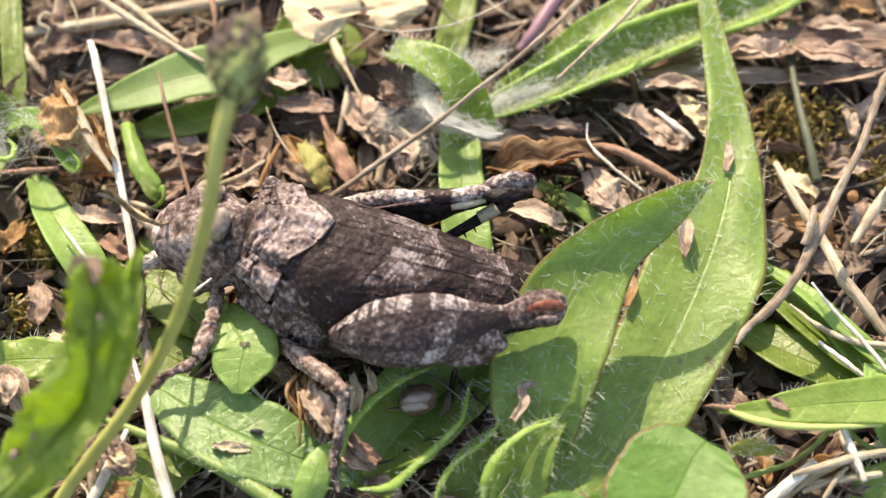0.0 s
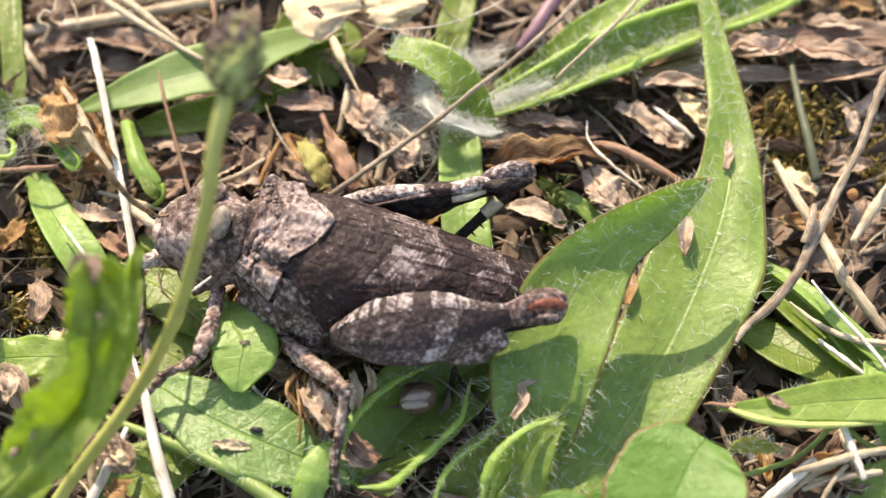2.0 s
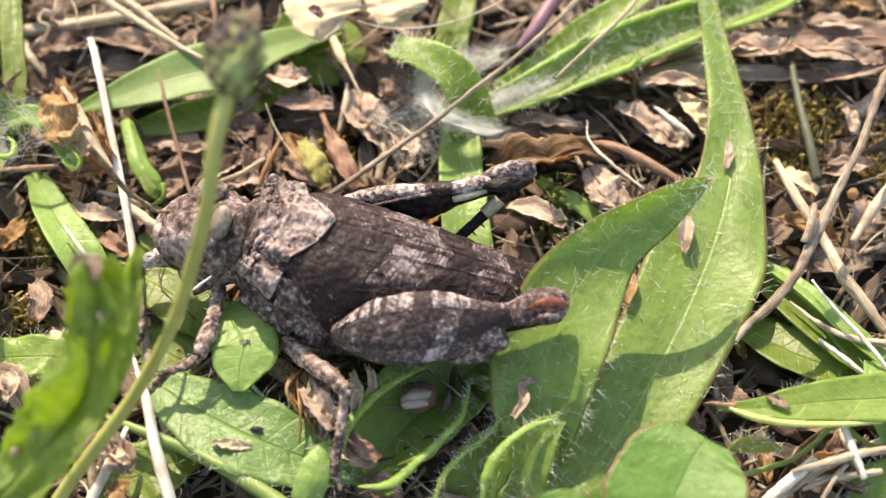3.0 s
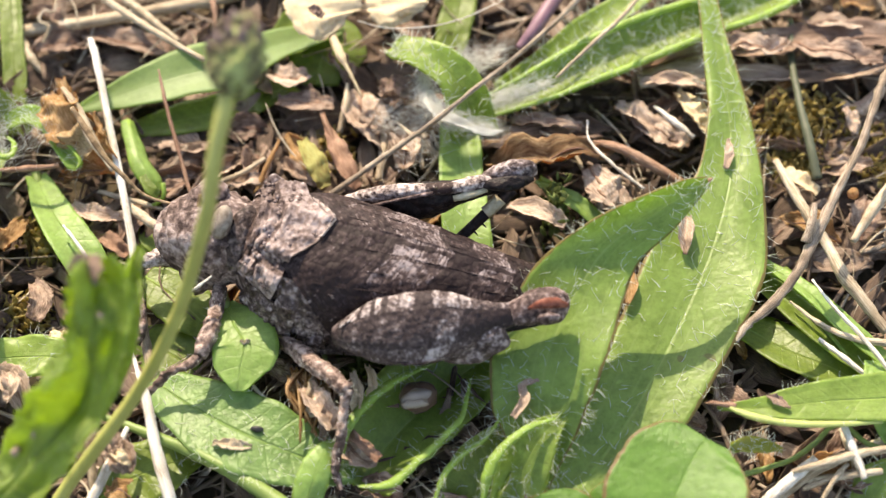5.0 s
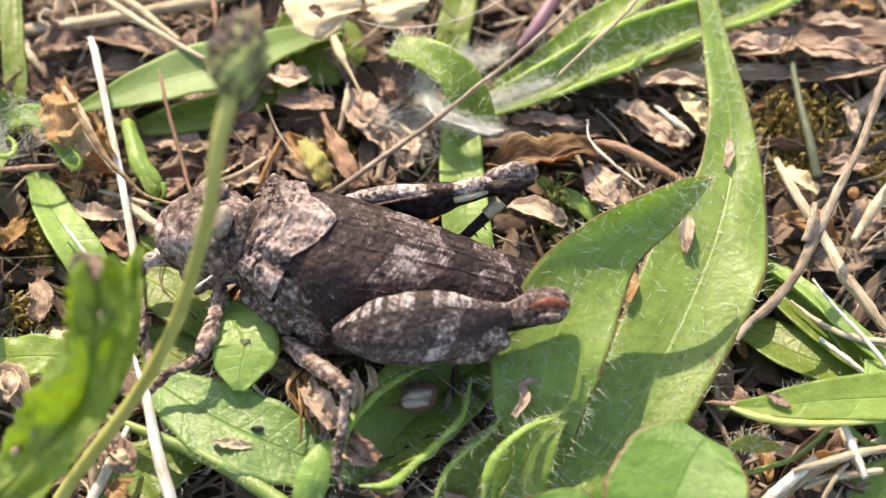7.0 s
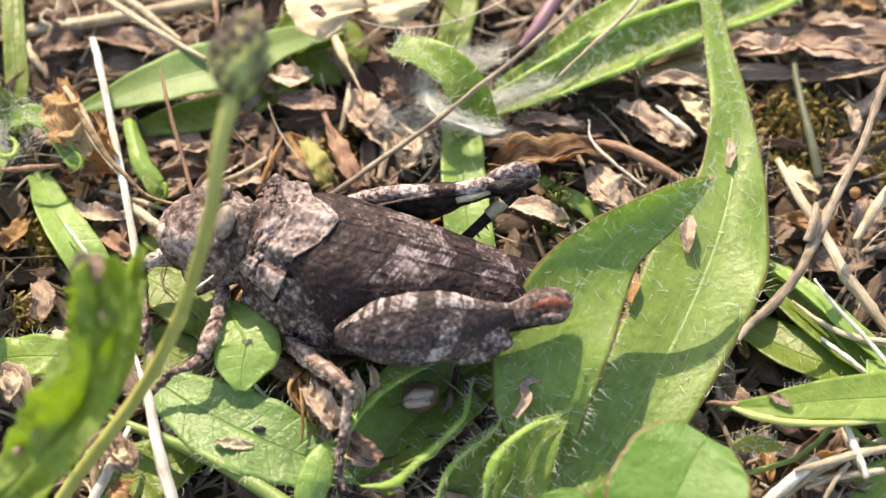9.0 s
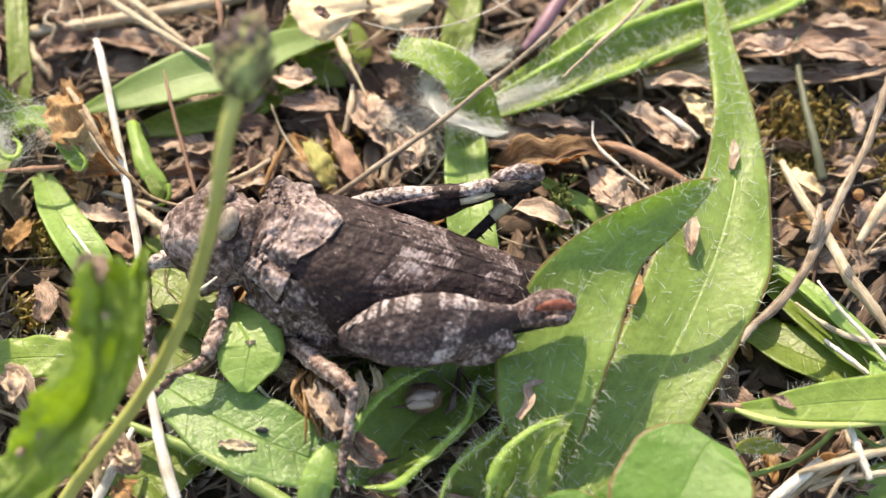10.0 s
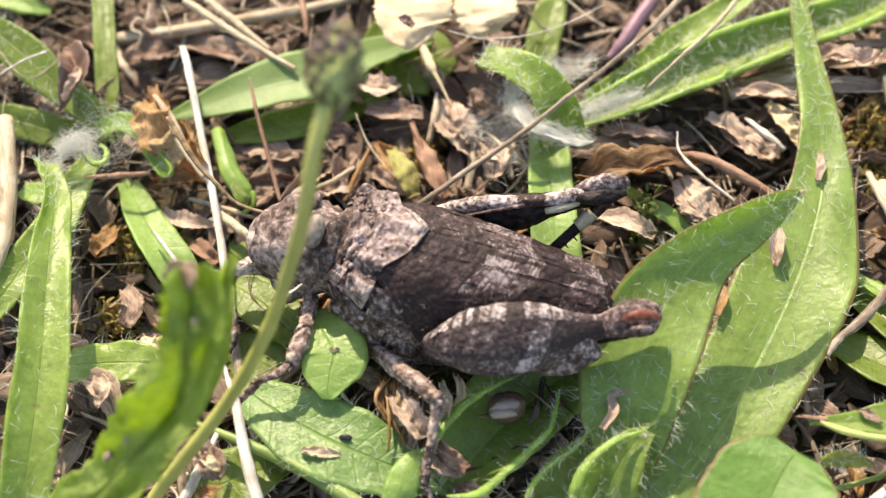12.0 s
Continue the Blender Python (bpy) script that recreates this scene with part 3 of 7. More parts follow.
# ---- the ground ----
def ground():
    near = list(np.arange(-60, 60.1, 0.8))
    far = [60 + 0.8 * 1.25 ** k for k in range(1, 62)]
    line = [-x for x in reversed(far)] + near + far
    points, blade = [], []
    for y in line:
        for x in line:
            q = Vector((x, y, 0))
            calm = 1.0 if max(abs(x), abs(y)) < 70 else 0.4
            z = calm * (0.9 * noise.noise(q * 0.16) + 0.55 * noise.noise(q * 0.45) + 0.3 * noise.noise(q * 1.1)) - 0.6
            points.append((x, y, z))
            blade.append((x * 0.01, y * 0.01, 0))
    solo("ground", (points, grid_faces(len(line), len(line)), blade), SOIL, "dark crumbly soil under the litter", "ground", kind="structure")


ground()


def litter():
    """Rotting scraps of leaf and stalk, heaped over the soil."""
    rnd = random.Random(11)
    points, faces, blades = [], [], []

    def take(shape):
        at = len(points)
        points.extend(shape[0])
        blades.extend(shape[2])
        faces.extend(tuple(i + at for i in f) for f in shape[1])

    for k in range(2300):
        x, y = rnd.uniform(-46, 46), rnd.uniform(-34, 34)
        z = rnd.uniform(-0.3, 1.5)
        a = rnd.gauss(0.1, 0.9)
        size = rnd.uniform(0.8, 3.2)
        d = vec((math.cos(a), math.sin(a), rnd.gauss(0, 0.25))) * size
        up = (rnd.gauss(0, 0.5), rnd.gauss(-0.2, 0.5), 1)
        c = vec((x, y, z))
        b = Blade([c - d, c + vec((0, 0, rnd.uniform(-0.3, 0.5))), c + d], [0.15, size * rnd.uniform(0.15, 0.5), 0.1], up, rnd.uniform(-0.5, 0.9), 0.2, 0.07, 8, 5, k, 0.4, 0, 0.25)
        take(b.shape())
    for k in range(1300):
        c = vec((rnd.uniform(-46, 46), rnd.uniform(-34, 34), rnd.uniform(-0.2, 1.6)))
        a = rnd.uniform(0, 6.28)
        d = vec((math.cos(a), math.sin(a), rnd.gauss(0, 0.2))) * rnd.uniform(1.0, 4.5)
        r = rnd.uniform(0.05, 0.22)
        take(tube([c - d, c + vec((rnd.gauss(0, 0.3), rnd.gauss(0, 0.3), 0.1)), c + d], [r, r, r * 0.6], 7, 5, 1, 0.03, k))
    ob = solo("leaf_litter", (points, faces, blades), LITTER, "rotting brown leaf scraps and stalk bits on soil", "litter", kind="stuff")


litter()


def straw_bits():
    """Short pale stalk ends strewn between the leaves."""
    rnd = random.Random(23)
    points, faces, blades = [], [], []
    for k in range(460):
        c = vec((rnd.uniform(-46, 46), rnd.uniform(-34, 34), rnd.uniform(0.2, 1.8)))
        a = rnd.choice((0.3, 2.4, 1.2)) + rnd.gauss(0, 0.7)
        d = vec((math.cos(a), math.sin(a), rnd.gauss(0, 0.15))) * rnd.uniform(0.8, 4.0)
        r = rnd.uniform(0.06, 0.26)
        p, f, b = tube([c - d, c + vec((rnd.gauss(0, 0.3), rnd.gauss(0, 0.3), 0.15)), c + d], [r, r, r * 0.6], 8, 5, 0.7, 0.04, k)
        at = len(points)
        points.extend(p)
        blades.extend(b)
        faces.extend(tuple(i + at for i in q) for q in f)
    solo("straw_litter", (points, faces, blades), STRAW_GREY, "short tan straw ends strewn over the litter", "litter", kind="stuff")


straw_bits()

# ---- the leafy plants ----
# the broad hairy rosette that the insect sits in
rosette = thing("hawkweed_plant", (7.1, -16.3, 0.0), "low rosette of long hairy green leaves", "plant")
FOOT = (7.1, -16.3, 0.0)
big = Blade([(7.5, -17.3, 2.6), (11.4, -11.9, 3.0), (14.2, -7.0, 3.6), (16.4, -2.5, 4.3), (18.0, 1.5, 4.8), (19.1, 5.7, 5.2), (19.3, 10.0, 5.6), (18.8, 14.9, 6.2), (18.4, 20.0, 6.6), (18.2, 22.8, 6.4)],
            [1.76, 3.07, 3.59, 3.88, 3.37, 2.20, 1.54, 1.02, 0.59, 0.18], [(0.07, -0.02, 0.88), (0.12, 0.04, 0.92), (0.08, 0.02, 0.92)], 0.14, 0.5, 0.3, 60, 19, 3)
leaf_on(rosette, big, GREEN, 560, 1.2, 5, 0.2, radius=0.019, label= "broad light green leaf with a long thin tip", stem=FOOT, stem_r=0.8)
bent = Blade([(5.1, -17.7, 2.2), (5.6, -15.4, 3.4), (5.9, -13.1, 4.5), (6.0, -11.1, 5.6), (6.6, -8.6, 7.0), (8.0, -5.7, 8.2), (10.3, -2.7, 9.5), (13.5, -0.9, 10.8), (15.2, 0.1, 11.3), (16.6, 1.0, 11.3)],
             [0.66, 1.24, 2.34, 3.18, 3.59, 3.22, 2.27, 1.60, 1.02, 0.30], [(0.1, 0.0, 0.95), (-0.1, 0.0, 0.95), (-0.05, 0.0, 0.95), (0.28, -0.70, 0.60), (0.32, -0.72, 0.56)], 0.08, 0.15, 0.3, 60, 19, 7, left=(0, 0, 0, 0, 0, 0.15, 0.15, 0.05, 0.0, 0))
leaf_on(rosette, bent, GREEN, 520, 1.05, 6, 0.34, radius=0.017, label= "arched hairy leaf with a brown tip", stem=FOOT, stem_r=0.7)
part("tip", lump((16.6, 1.1, 11.2), (0.16, 0.16, 0.36), 0.2, 3, 8, 8, (0.8, 0.4, 0.1)), TWIG, rosette, "withered brown leaf tip")
trough = Blade([(-5.1, -15.7, 2.0), (-3.4, -12.4, 1.6), (-1.0, -9.6, 1.6), (1.7, -7.3, 2.0), (3.9, -6.3, 2.5)], [1.90, 3.07, 3.37, 2.93, 1.10], (0.1, 0.00, 0.88), 0.5, 0.3, 0.3, 46, 17, 12)
leaf_on(rosette, trough, HAIRY, 130, 1.0, 8, 0.5, "shaded trough shaped hairy leaf")
margin(rosette, [(-5.2, -16.5, 4.0), (-3.2, -16.5, 4.4), (-1.5, -15.2, 5.0), (0.2, -13.6, 5.3), (1.1, -12.5, 5.3), (1.5, -10.8, 5.1), (1.7, -9.5, 5.0)], [0.07, 0.41, 0.31, 0.27, 0.22, 0.15, 0.07], 2)
margin(rosette, [(-6.3, -15.0, 3.4), (-6.0, -13.2, 4.8), (-4.7, -11.2, 5.0), (-3.1, -9.8, 5.0), (-1.9, -8.9, 4.7), (-0.6, -8.0, 4.2)], [0.09, 0.38, 0.40, 0.36, 0.28, 0.12], 3)
low_leaf = Blade([(1.8, -16.8, 1.5), (2.3, -15.3, 2.5), (3.7, -13.4, 3.2), (5.3, -11.7, 3.4)], [1.83, 2.12, 1.46, 0.29], (-0.2, -0.10, 0.8), 0.45, 0.2, 0.3, 36, 15, 14)
leaf_on(rosette, low_leaf, DEEP_SHADED, 80, 0.9, 9, 0.5, "small folded hairy leaf")
margin(rosette, [(-0.7, -17.5, 3.0), (0.1, -15.7, 4.2), (1.5, -14.5, 4.8), (2.6, -13.7, 5.0), (3.5, -12.4, 5.0)], [0.07, 0.27, 0.22, 0.19, 0.12], 4)
margin(rosette, [(2.3, -18.1, 4.0), (2.7, -16.3, 5.4), (3.6, -14.9, 6.0), (5.2, -13.6, 6.2), (6.9, -12.9, 6.0)], [0.07, 0.46, 0.36, 0.29, 0.10], 5)
short = Blade([(4.0, -17.2, 2.0), (4.9, -15.3, 4.0), (6.1, -13.6, 5.2), (7.5, -12.5, 5.6)], [1.32, 1.68, 1.10, 0.18], (0.2, -0.05, 0.84), 0.3, 0.2, 0.25, 34, 13, 16)
leaf_on(rosette, short, HAIRY, 80, 0.9, 10, 0.5, "short hairy inner leaf")

# the young rosette with woolly heart
young = thing("hawkweed_plant", (2.5, 13.8, -0.0), "young hairy rosette with a white woolly heart", "plant")
HEART = (2.5, 13.8, -0.0)
long_leaf = Blade([(2.0, 12.5, 2.5), (5.7, 13.5, 3.4), (10.1, 15.5, 3.8), (14.2, 17.5, 4.0), (18.2, 19.2, 4.2), (22.8, 21.0, 4.2), (27.2, 24.0, 4.0), (30.4, 26.2, 3.6)],
                  [0.66, 1.17, 1.65, 1.72, 1.61, 1.39, 1.02, 0.22], [(0, -0.15, 0.8), (0, -0.05, 0.86)], 0.62, 0.25, 0.3, 56, 17, 21)
leaf_on(young, long_leaf, HAIRY, 1000, 1.7, 12, 0.3, radius=0.019, label= "long trough shaped leaf with bristly edges", stem=HEART, stem_r=0.7)
for side, seed in ((0, 5), (long_leaf.cols - 1, 6)):
    part("margin", tube([long_leaf.p[i, side] for i in range(3, 56, 4)], [0.15, 0.3, 0.3, 0.22], 40, 6, 0.8, 0.04, seed), MARGIN, young, "rolled light green leaf edge")
back_leaf = Blade([(3.8, 14.9, 2.0), (7.4, 16.5, 3.4), (10.2, 18.4, 4.4), (13.5, 20.7, 5.0), (16.8, 23.4, 5.0)], [0.59, 1.10, 1.17, 0.95, 0.22], (0, 0.00, 0.9), 0.4, 0.2, 0.28, 40, 13, 23)
leaf_on(young, back_leaf, HAIRY, 200, 1.0, 13, 0.5, "upright hairy back leaf", stem=HEART)
bud_leaf = Blade([(2.1, 10.7, 3.0), (1.8, 11.6, 4.4), (1.2, 12.7, 5.6), (0.2, 13.7, 6.3), (-1.2, 14.5, 6.5), (-2.5, 15.1, 6.4), (-3.2, 15.4, 6.3), (-3.6, 15.6, 6.2)], [1.75, 1.65, 1.45, 1.32, 1.32, 1.28, 1.05, 0.55], [(0.1, -0.5, 0.8), (0.1, -0.5, 0.8), (0.2, -0.2, 0.9), (0, 0.1, 0.95), (0, 0.1, 0.95)], 0.35, 0.2, 0.45, 50, 15, 25)
leaf_on(young, bud_leaf, HAIRY, 190, 1.1, 14, 0.5, radius=0.026, label= "stubby young leaf with blunt tip", stem=HEART)
down_leaf = Blade([(1.1, 11.5, 2.6), (1.2, 8.0, 3.2), (1.4, 4.3, 3.2), (1.7, 1.5, 2.6), (1.9, -0.5, 1.6)], [1.32, 1.50, 1.61, 1.61, 1.46], (0, 0.05, 0.9), 0.18, 0.2, 0.25, 36, 13, 27)
leaf_on(young, down_leaf, PALE, 40, 1.0, 15, 0.4, "pale smooth leaf below the heart", stem=HEART)
felt = Blade([(-1.0, 12.7, 5.2), (-0.9, 11.7, 5.3), (-0.1, 10.4, 5.4), (1.4, 9.7, 5.3), (2.9, 9.5, 4.9), (4.0, 9.8, 4.4)], [0.2, 0.55, 0.60, 0.50, 0.42, 0.12], (0, 0.35, 1), 0.0, 0.2, 0.12, 36, 9, 28, 0.45, 0, 0.2)
part("felt", felt.shape(), WOOL, young, "silky white felt")
part("wool", combed([(-1.3, 13.8, 5.0), (-1.2, 12.1, 5.2), (-0.2, 10.6, 5.3), (1.4, 9.8, 5.2), (3.7, 9.7, 4.6)], 1700, 0.9, 0.36, 3, 0.012), WOOL, young, "silky white hairs", kind="stuff")
part("wool", combed([(1.1, 16.2, 4.6), (2.4, 15.4, 4.8), (4.0, 16.3, 4.8)], 420, 1.3, 0.45, 5, 0.010), WOOL, young, "grey white hairs", kind="stuff")
part("wool", wool((-1.9, 10.0, 3.0), (1.5, 2.2, 0.4), 170, 2.6, 6, 0.011), WOOL, young, "thin grey wool", kind="stuff")
part("wool", combed([(3.4, 12.1, 4.6), (5.1, 12.6, 5.0), (7.0, 13.2, 5.2)], 520, 1.2, 0.28, 8, 0.010), WOOL, young, "silky white hairs", kind="stuff")
part("wool", combed([(-3.5, 11.1, 3.4), (-3.7, 11.7, 3.6), (-1.9, 12.0, 3.6), (-0.7, 11.2, 3.6)], 260, 1.5, 0.5, 10, 0.010), WOOL, young, "silky white hairs", kind="stuff")

# grass like blades, far corner
blades_left = thing("grass_tuft", (-9.3, 21.7, -0.0), "tuft of smooth broad grass blades", "grass")
arc = Blade([(-7.5, 20.4, 2.2), (-11.4, 18.3, 3.2), (-15.2, 15.8, 4.0), (-18.7, 14.7, 4.0), (-22.2, 13.7, 3.4), (-25.8, 13.0, 2.4)], [0.59, 1.24, 1.98, 1.83, 1.24, 0.18], (0.0, -0.10, 0.83), 0.2, 0.15, 0.25, 44, 13, 31)
leaf_on(blades_left, arc, BLUISH, 0, label="broad blade with a keel", stem=(-6.8, 22.5, 0.0))
# arc2: shade is put into its colour, darker than arc's green
arc2 = Blade([(-10.6, 16.2, 1.2), (-14.5, 13.8, 1.8), (-18.8, 12.5, 1.8), (-22.6, 12.0, 1.2)], [0.73, 1.32, 1.24, 0.37], (0, -0.05, 0.85), 0.2, 0.15, 0.25, 36, 11, 33)
leaf_on(blades_left, arc2, DEEP_SHADED, 0, label="blade with shade in its green")
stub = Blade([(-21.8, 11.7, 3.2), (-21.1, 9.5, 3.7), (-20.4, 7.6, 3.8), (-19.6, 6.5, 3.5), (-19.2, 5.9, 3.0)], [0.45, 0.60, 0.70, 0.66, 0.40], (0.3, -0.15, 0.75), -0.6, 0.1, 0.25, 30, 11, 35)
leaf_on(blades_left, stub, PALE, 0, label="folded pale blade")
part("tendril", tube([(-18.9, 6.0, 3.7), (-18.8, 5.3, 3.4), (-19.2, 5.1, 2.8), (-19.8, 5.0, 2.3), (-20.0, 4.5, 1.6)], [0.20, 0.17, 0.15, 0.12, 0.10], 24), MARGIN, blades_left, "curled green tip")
part("dark_fold_end", Blade([(-20.3, 6.5, 3.9), (-19.7, 5.5, 3.8), (-19.2, 5.1, 3.4)], [0.25, 0.42, 0.3], (0.3, -0.4, 0.75), 0.2, 0.1, 0.15, 18, 7, 36).shape(), DEEP_SHADED, blades_left, "dark green end of the fold")
# tall: dark green instead of the bluish one, as painted shade
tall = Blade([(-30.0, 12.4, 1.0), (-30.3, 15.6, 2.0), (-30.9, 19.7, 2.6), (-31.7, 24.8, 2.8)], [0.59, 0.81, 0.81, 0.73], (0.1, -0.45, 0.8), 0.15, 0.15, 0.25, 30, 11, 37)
leaf_on(blades_left, tall, DEEP_SHADED, 0, label="upright smooth blade")
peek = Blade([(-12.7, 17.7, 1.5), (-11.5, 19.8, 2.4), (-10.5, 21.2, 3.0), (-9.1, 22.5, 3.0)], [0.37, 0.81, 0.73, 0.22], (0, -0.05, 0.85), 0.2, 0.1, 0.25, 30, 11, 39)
leaf_on(blades_left, peek, DEEP_SHADED, 0, label="short blade behind the bud")
# peek2 and peek3 have shade painted into their green too
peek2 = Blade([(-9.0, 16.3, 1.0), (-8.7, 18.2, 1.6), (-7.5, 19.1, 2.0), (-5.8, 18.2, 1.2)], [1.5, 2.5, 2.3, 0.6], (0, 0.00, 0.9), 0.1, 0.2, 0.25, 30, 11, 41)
leaf_on(blades_left, peek2, DEEP_SHADED, 0, label="blade with shade in its green")
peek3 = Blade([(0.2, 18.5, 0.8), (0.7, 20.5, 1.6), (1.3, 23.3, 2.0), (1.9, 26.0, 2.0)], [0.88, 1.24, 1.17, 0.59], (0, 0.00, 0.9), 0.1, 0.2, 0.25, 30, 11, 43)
leaf_on(blades_left, peek3, DEEP_SHADED, 0, label="blade with shade in its green")

# small leaves round the straw
seedling = thing("seedling", (-28.1, 8.7, 0.0), "small plant with smooth pale green leaves", "plant")
small = Blade([(-28.0, 7.9, 1.8), (-26.3, 4.3, 3.0), (-24.7, 1.7, 3.4), (-23.2, -0.5, 3.0), (-22.1, -2.0, 2.0)], [0.73, 1.28, 1.46, 1.32, 0.51], (0.2, -0.05, 0.84), 0.2, 0.15, 0.25, 36, 13, 45)
leaf_on(seedling, small, PALE, 0, label="pale leaf with small cuts", stem=(-28.8, 9.7, 0.0))
curled = Blade([(-30.0, 10.8, 4.0), (-28.4, 11.0, 4.6), (-26.9, 10.0, 4.9), (-25.8, 8.3, 4.9), (-25.0, 7.2, 4.7), (-24.7, 6.9, 4.5), (-24.6, 6.8, 4.3)], [0.50, 0.72, 0.66, 0.58, 0.60, 0.46, 0.16], (0.15, -0.2, 0.85), 0.45, 0.1, 0.35, 36, 11, 47)
leaf_on(seedling, curled, PALE, 60, 0.9, 16, 0.5, "small curled leaf")
part("margin", tube([(-27.5, 11.0, 5.2), (-26.3, 9.6, 5.4), (-25.2, 8.1, 5.2), (-24.4, 7.0, 4.9), (-24.7, 6.5, 4.6)], [0.08, 0.16, 0.17, 0.14, 0.06], 36, 7, 0.8, 0.03, 12), MARGIN, seedling, "rolled light green leaf edge")
part("wool", combed([(-30.2, 11.6, 5.4), (-28.2, 11.0, 5.6), (-26.0, 11.6, 5.4)], 34, 2.6, 0.35, 7, 0.010), WOOL, seedling, "white cobwebby hairs", kind="stuff")
part("wool", combed([(-29.4, 6.3, 5.0), (-28.2, 7.8, 5.4), (-26.4, 8.5, 5.4)], 40, 2.4, 0.3, 17, 0.010), WOOL, seedling, "white cobwebby hairs", kind="stuff")

# leaves of the low weed in the shade of the bud stalk
weed = thing("weed", (-19.9, -10.0, 0.0), "low weed with oval hairy leaves", "plant")
oval = Blade([(-18.5, -8.7, 3.2), (-15.7, -11.1, 4.2), (-12.5, -13.1, 4.6), (-9.6, -14.3, 4.4), (-7.1, -15.1, 3.8), (-5.5, -15.7, 3.2)], [0.95, 2.20, 2.71, 2.42, 1.46, 0.22], (0.0, -0.05, 0.87), 0.1, 0.35, 0.3, 46, 17, 51)
leaf_on(weed, oval, OVAL, 200, 1.0, 17, 0.4, "oval leaf with stalk shadows across it")
part("stalk", tube([(-21.2, -11.6, 3.7), (-18.4, -12.9, 4.1), (-15.5, -14.2, 4.1), (-12.9, -15.6, 4.1), (-10.0, -17.6, 4.1), (-8.4, -18.7, 3.9)], [0.22, 0.33, 0.40, 0.48, 0.55, 0.55], 40, 10, 1, 0.06, 8), STALK, weed, "thick hairy green stalk")
low_oval = Blade([(-21.5, -16.0, 1.0), (-19.2, -14.9, 2.0), (-17.1, -14.1, 2.2), (-15.3, -13.5, 1.8)], [1.46, 2.05, 1.76, 0.37], (0, -0.05, 0.86), 0.1, 0.3, 0.3, 36, 15, 53)
leaf_on(weed, low_oval, DEEP_SHADED, 80, 0.9, 18, 0.5, "crinkled low leaf")
edge_leaf = Blade([(-29.8, -7.2, 3.0), (-27.1, -7.5, 4.0), (-24.9, -7.6, 4.2), (-22.8, -7.9, 3.4)], [1.10, 1.46, 1.32, 0.37], (0, -0.05, 0.86), 0.1, 0.3, 0.3, 36, 15, 55)
leaf_on(weed, edge_leaf, HAIRY, 60, 0.9, 19, 0.5, "light oval leaf")
edge_low = Blade([(-8.4, -18.1, 3.9), (-7.9, -16.5, 4.9), (-7.3, -14.8, 5.1), (-6.7, -13.8, 4.9)], [0.81, 1.02, 0.73, 0.15], (0.3, 0.05, 0.86), -0.3, 0.1, 0.3, 30, 11, 57)
leaf_on(weed, edge_low, PALE, 40, 0.8, 20, 0.5, "narrow folded leaf")
herb = thing("round_leaf_herb", (-14.7, -2.2, 0.0), "herb with smooth round leaves", "plant")
disc = Blade([(-13.9, -4.5, 5.7), (-13.2, -6.3, 6.3), (-12.4, -7.9, 6.4), (-12.6, -9.5, 6.1), (-12.7, -10.8, 5.6)], [0.55, 1.85, 2.2, 1.65, 0.35], (0.05, -0.05, 0.86), 0.06, 0.12, 0.25, 36, 15, 61)
leaf_on(herb, disc, PALE, 0, label="round pale leaf with pointed tip", stem=(-15.0, -0.4, 0.0))
# disc2 to disc4: shade coloured in, a darker green than disc's
disc2 = Blade([(-19.9, -0.2, 1.8), (-18.0, -1.7, 2.2), (-16.2, -3.4, 2.2), (-14.7, -4.9, 1.8)], [0.95, 1.83, 1.68, 0.29], (0.1, -0.05, 0.86), 0.1, 0.15, 0.25, 36, 13, 63)
leaf_on(herb, disc2, DEEP_SHADED, 0, label="round leaf with shade in its green")
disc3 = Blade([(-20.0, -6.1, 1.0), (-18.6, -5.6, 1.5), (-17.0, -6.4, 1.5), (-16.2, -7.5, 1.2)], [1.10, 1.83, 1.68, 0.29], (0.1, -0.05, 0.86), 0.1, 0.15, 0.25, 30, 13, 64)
leaf_on(herb, disc3, DEEP_SHADED, 0, label="round leaf with shade in its green")
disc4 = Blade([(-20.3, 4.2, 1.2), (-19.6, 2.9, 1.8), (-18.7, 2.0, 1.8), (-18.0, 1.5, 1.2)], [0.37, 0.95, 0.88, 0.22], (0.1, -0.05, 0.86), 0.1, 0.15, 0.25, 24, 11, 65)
leaf_on(herb, disc4, DEEP_SHADED, 0, label="small leaf with shade in its green")

# clover
clover = thing("clover", (14.6, -18.4, 0.0), "clover with broad veined leaflets", "plant")
leaflet = Blade([(12.8, -21.5, 7.4), (13.2, -20.3, 7.9), (13.5, -19.1, 8.2), (14.0, -18.1, 8.4), (14.6, -16.9, 8.5), (15.1, -16.1, 8.5), (15.6, -15.4, 8.4)], [3.4, 4.0, 4.15, 4.1, 3.7, 2.9, 1.7], (-0.12, -0.1, 0.9), 0.10, 0.12, 0.22, 50, 23, 71)
leaf_on(clover, leaflet, CLOVER, 0, label="rounded leaflet with brownish toothed rim", name="leaflet", stem=(13.3, -19.9, 0.0), stem_r=0.4)
leaflet2 = Blade([(6.9, -21.0, 6.0), (6.7, -19.8, 6.6), (6.6, -18.5, 6.8), (6.5, -18.0, 6.8)], [2.56, 2.93, 1.90, 0.37], (0, -0.05, 0.86), -0.05, 0.2, 0.22, 30, 15, 73)
leaf_on(clover, leaflet2, CLOVER, 0, label="rounded leaflet", name="leaflet", stem=(11.0, -19.9, 0.0), stem_r=0.4)
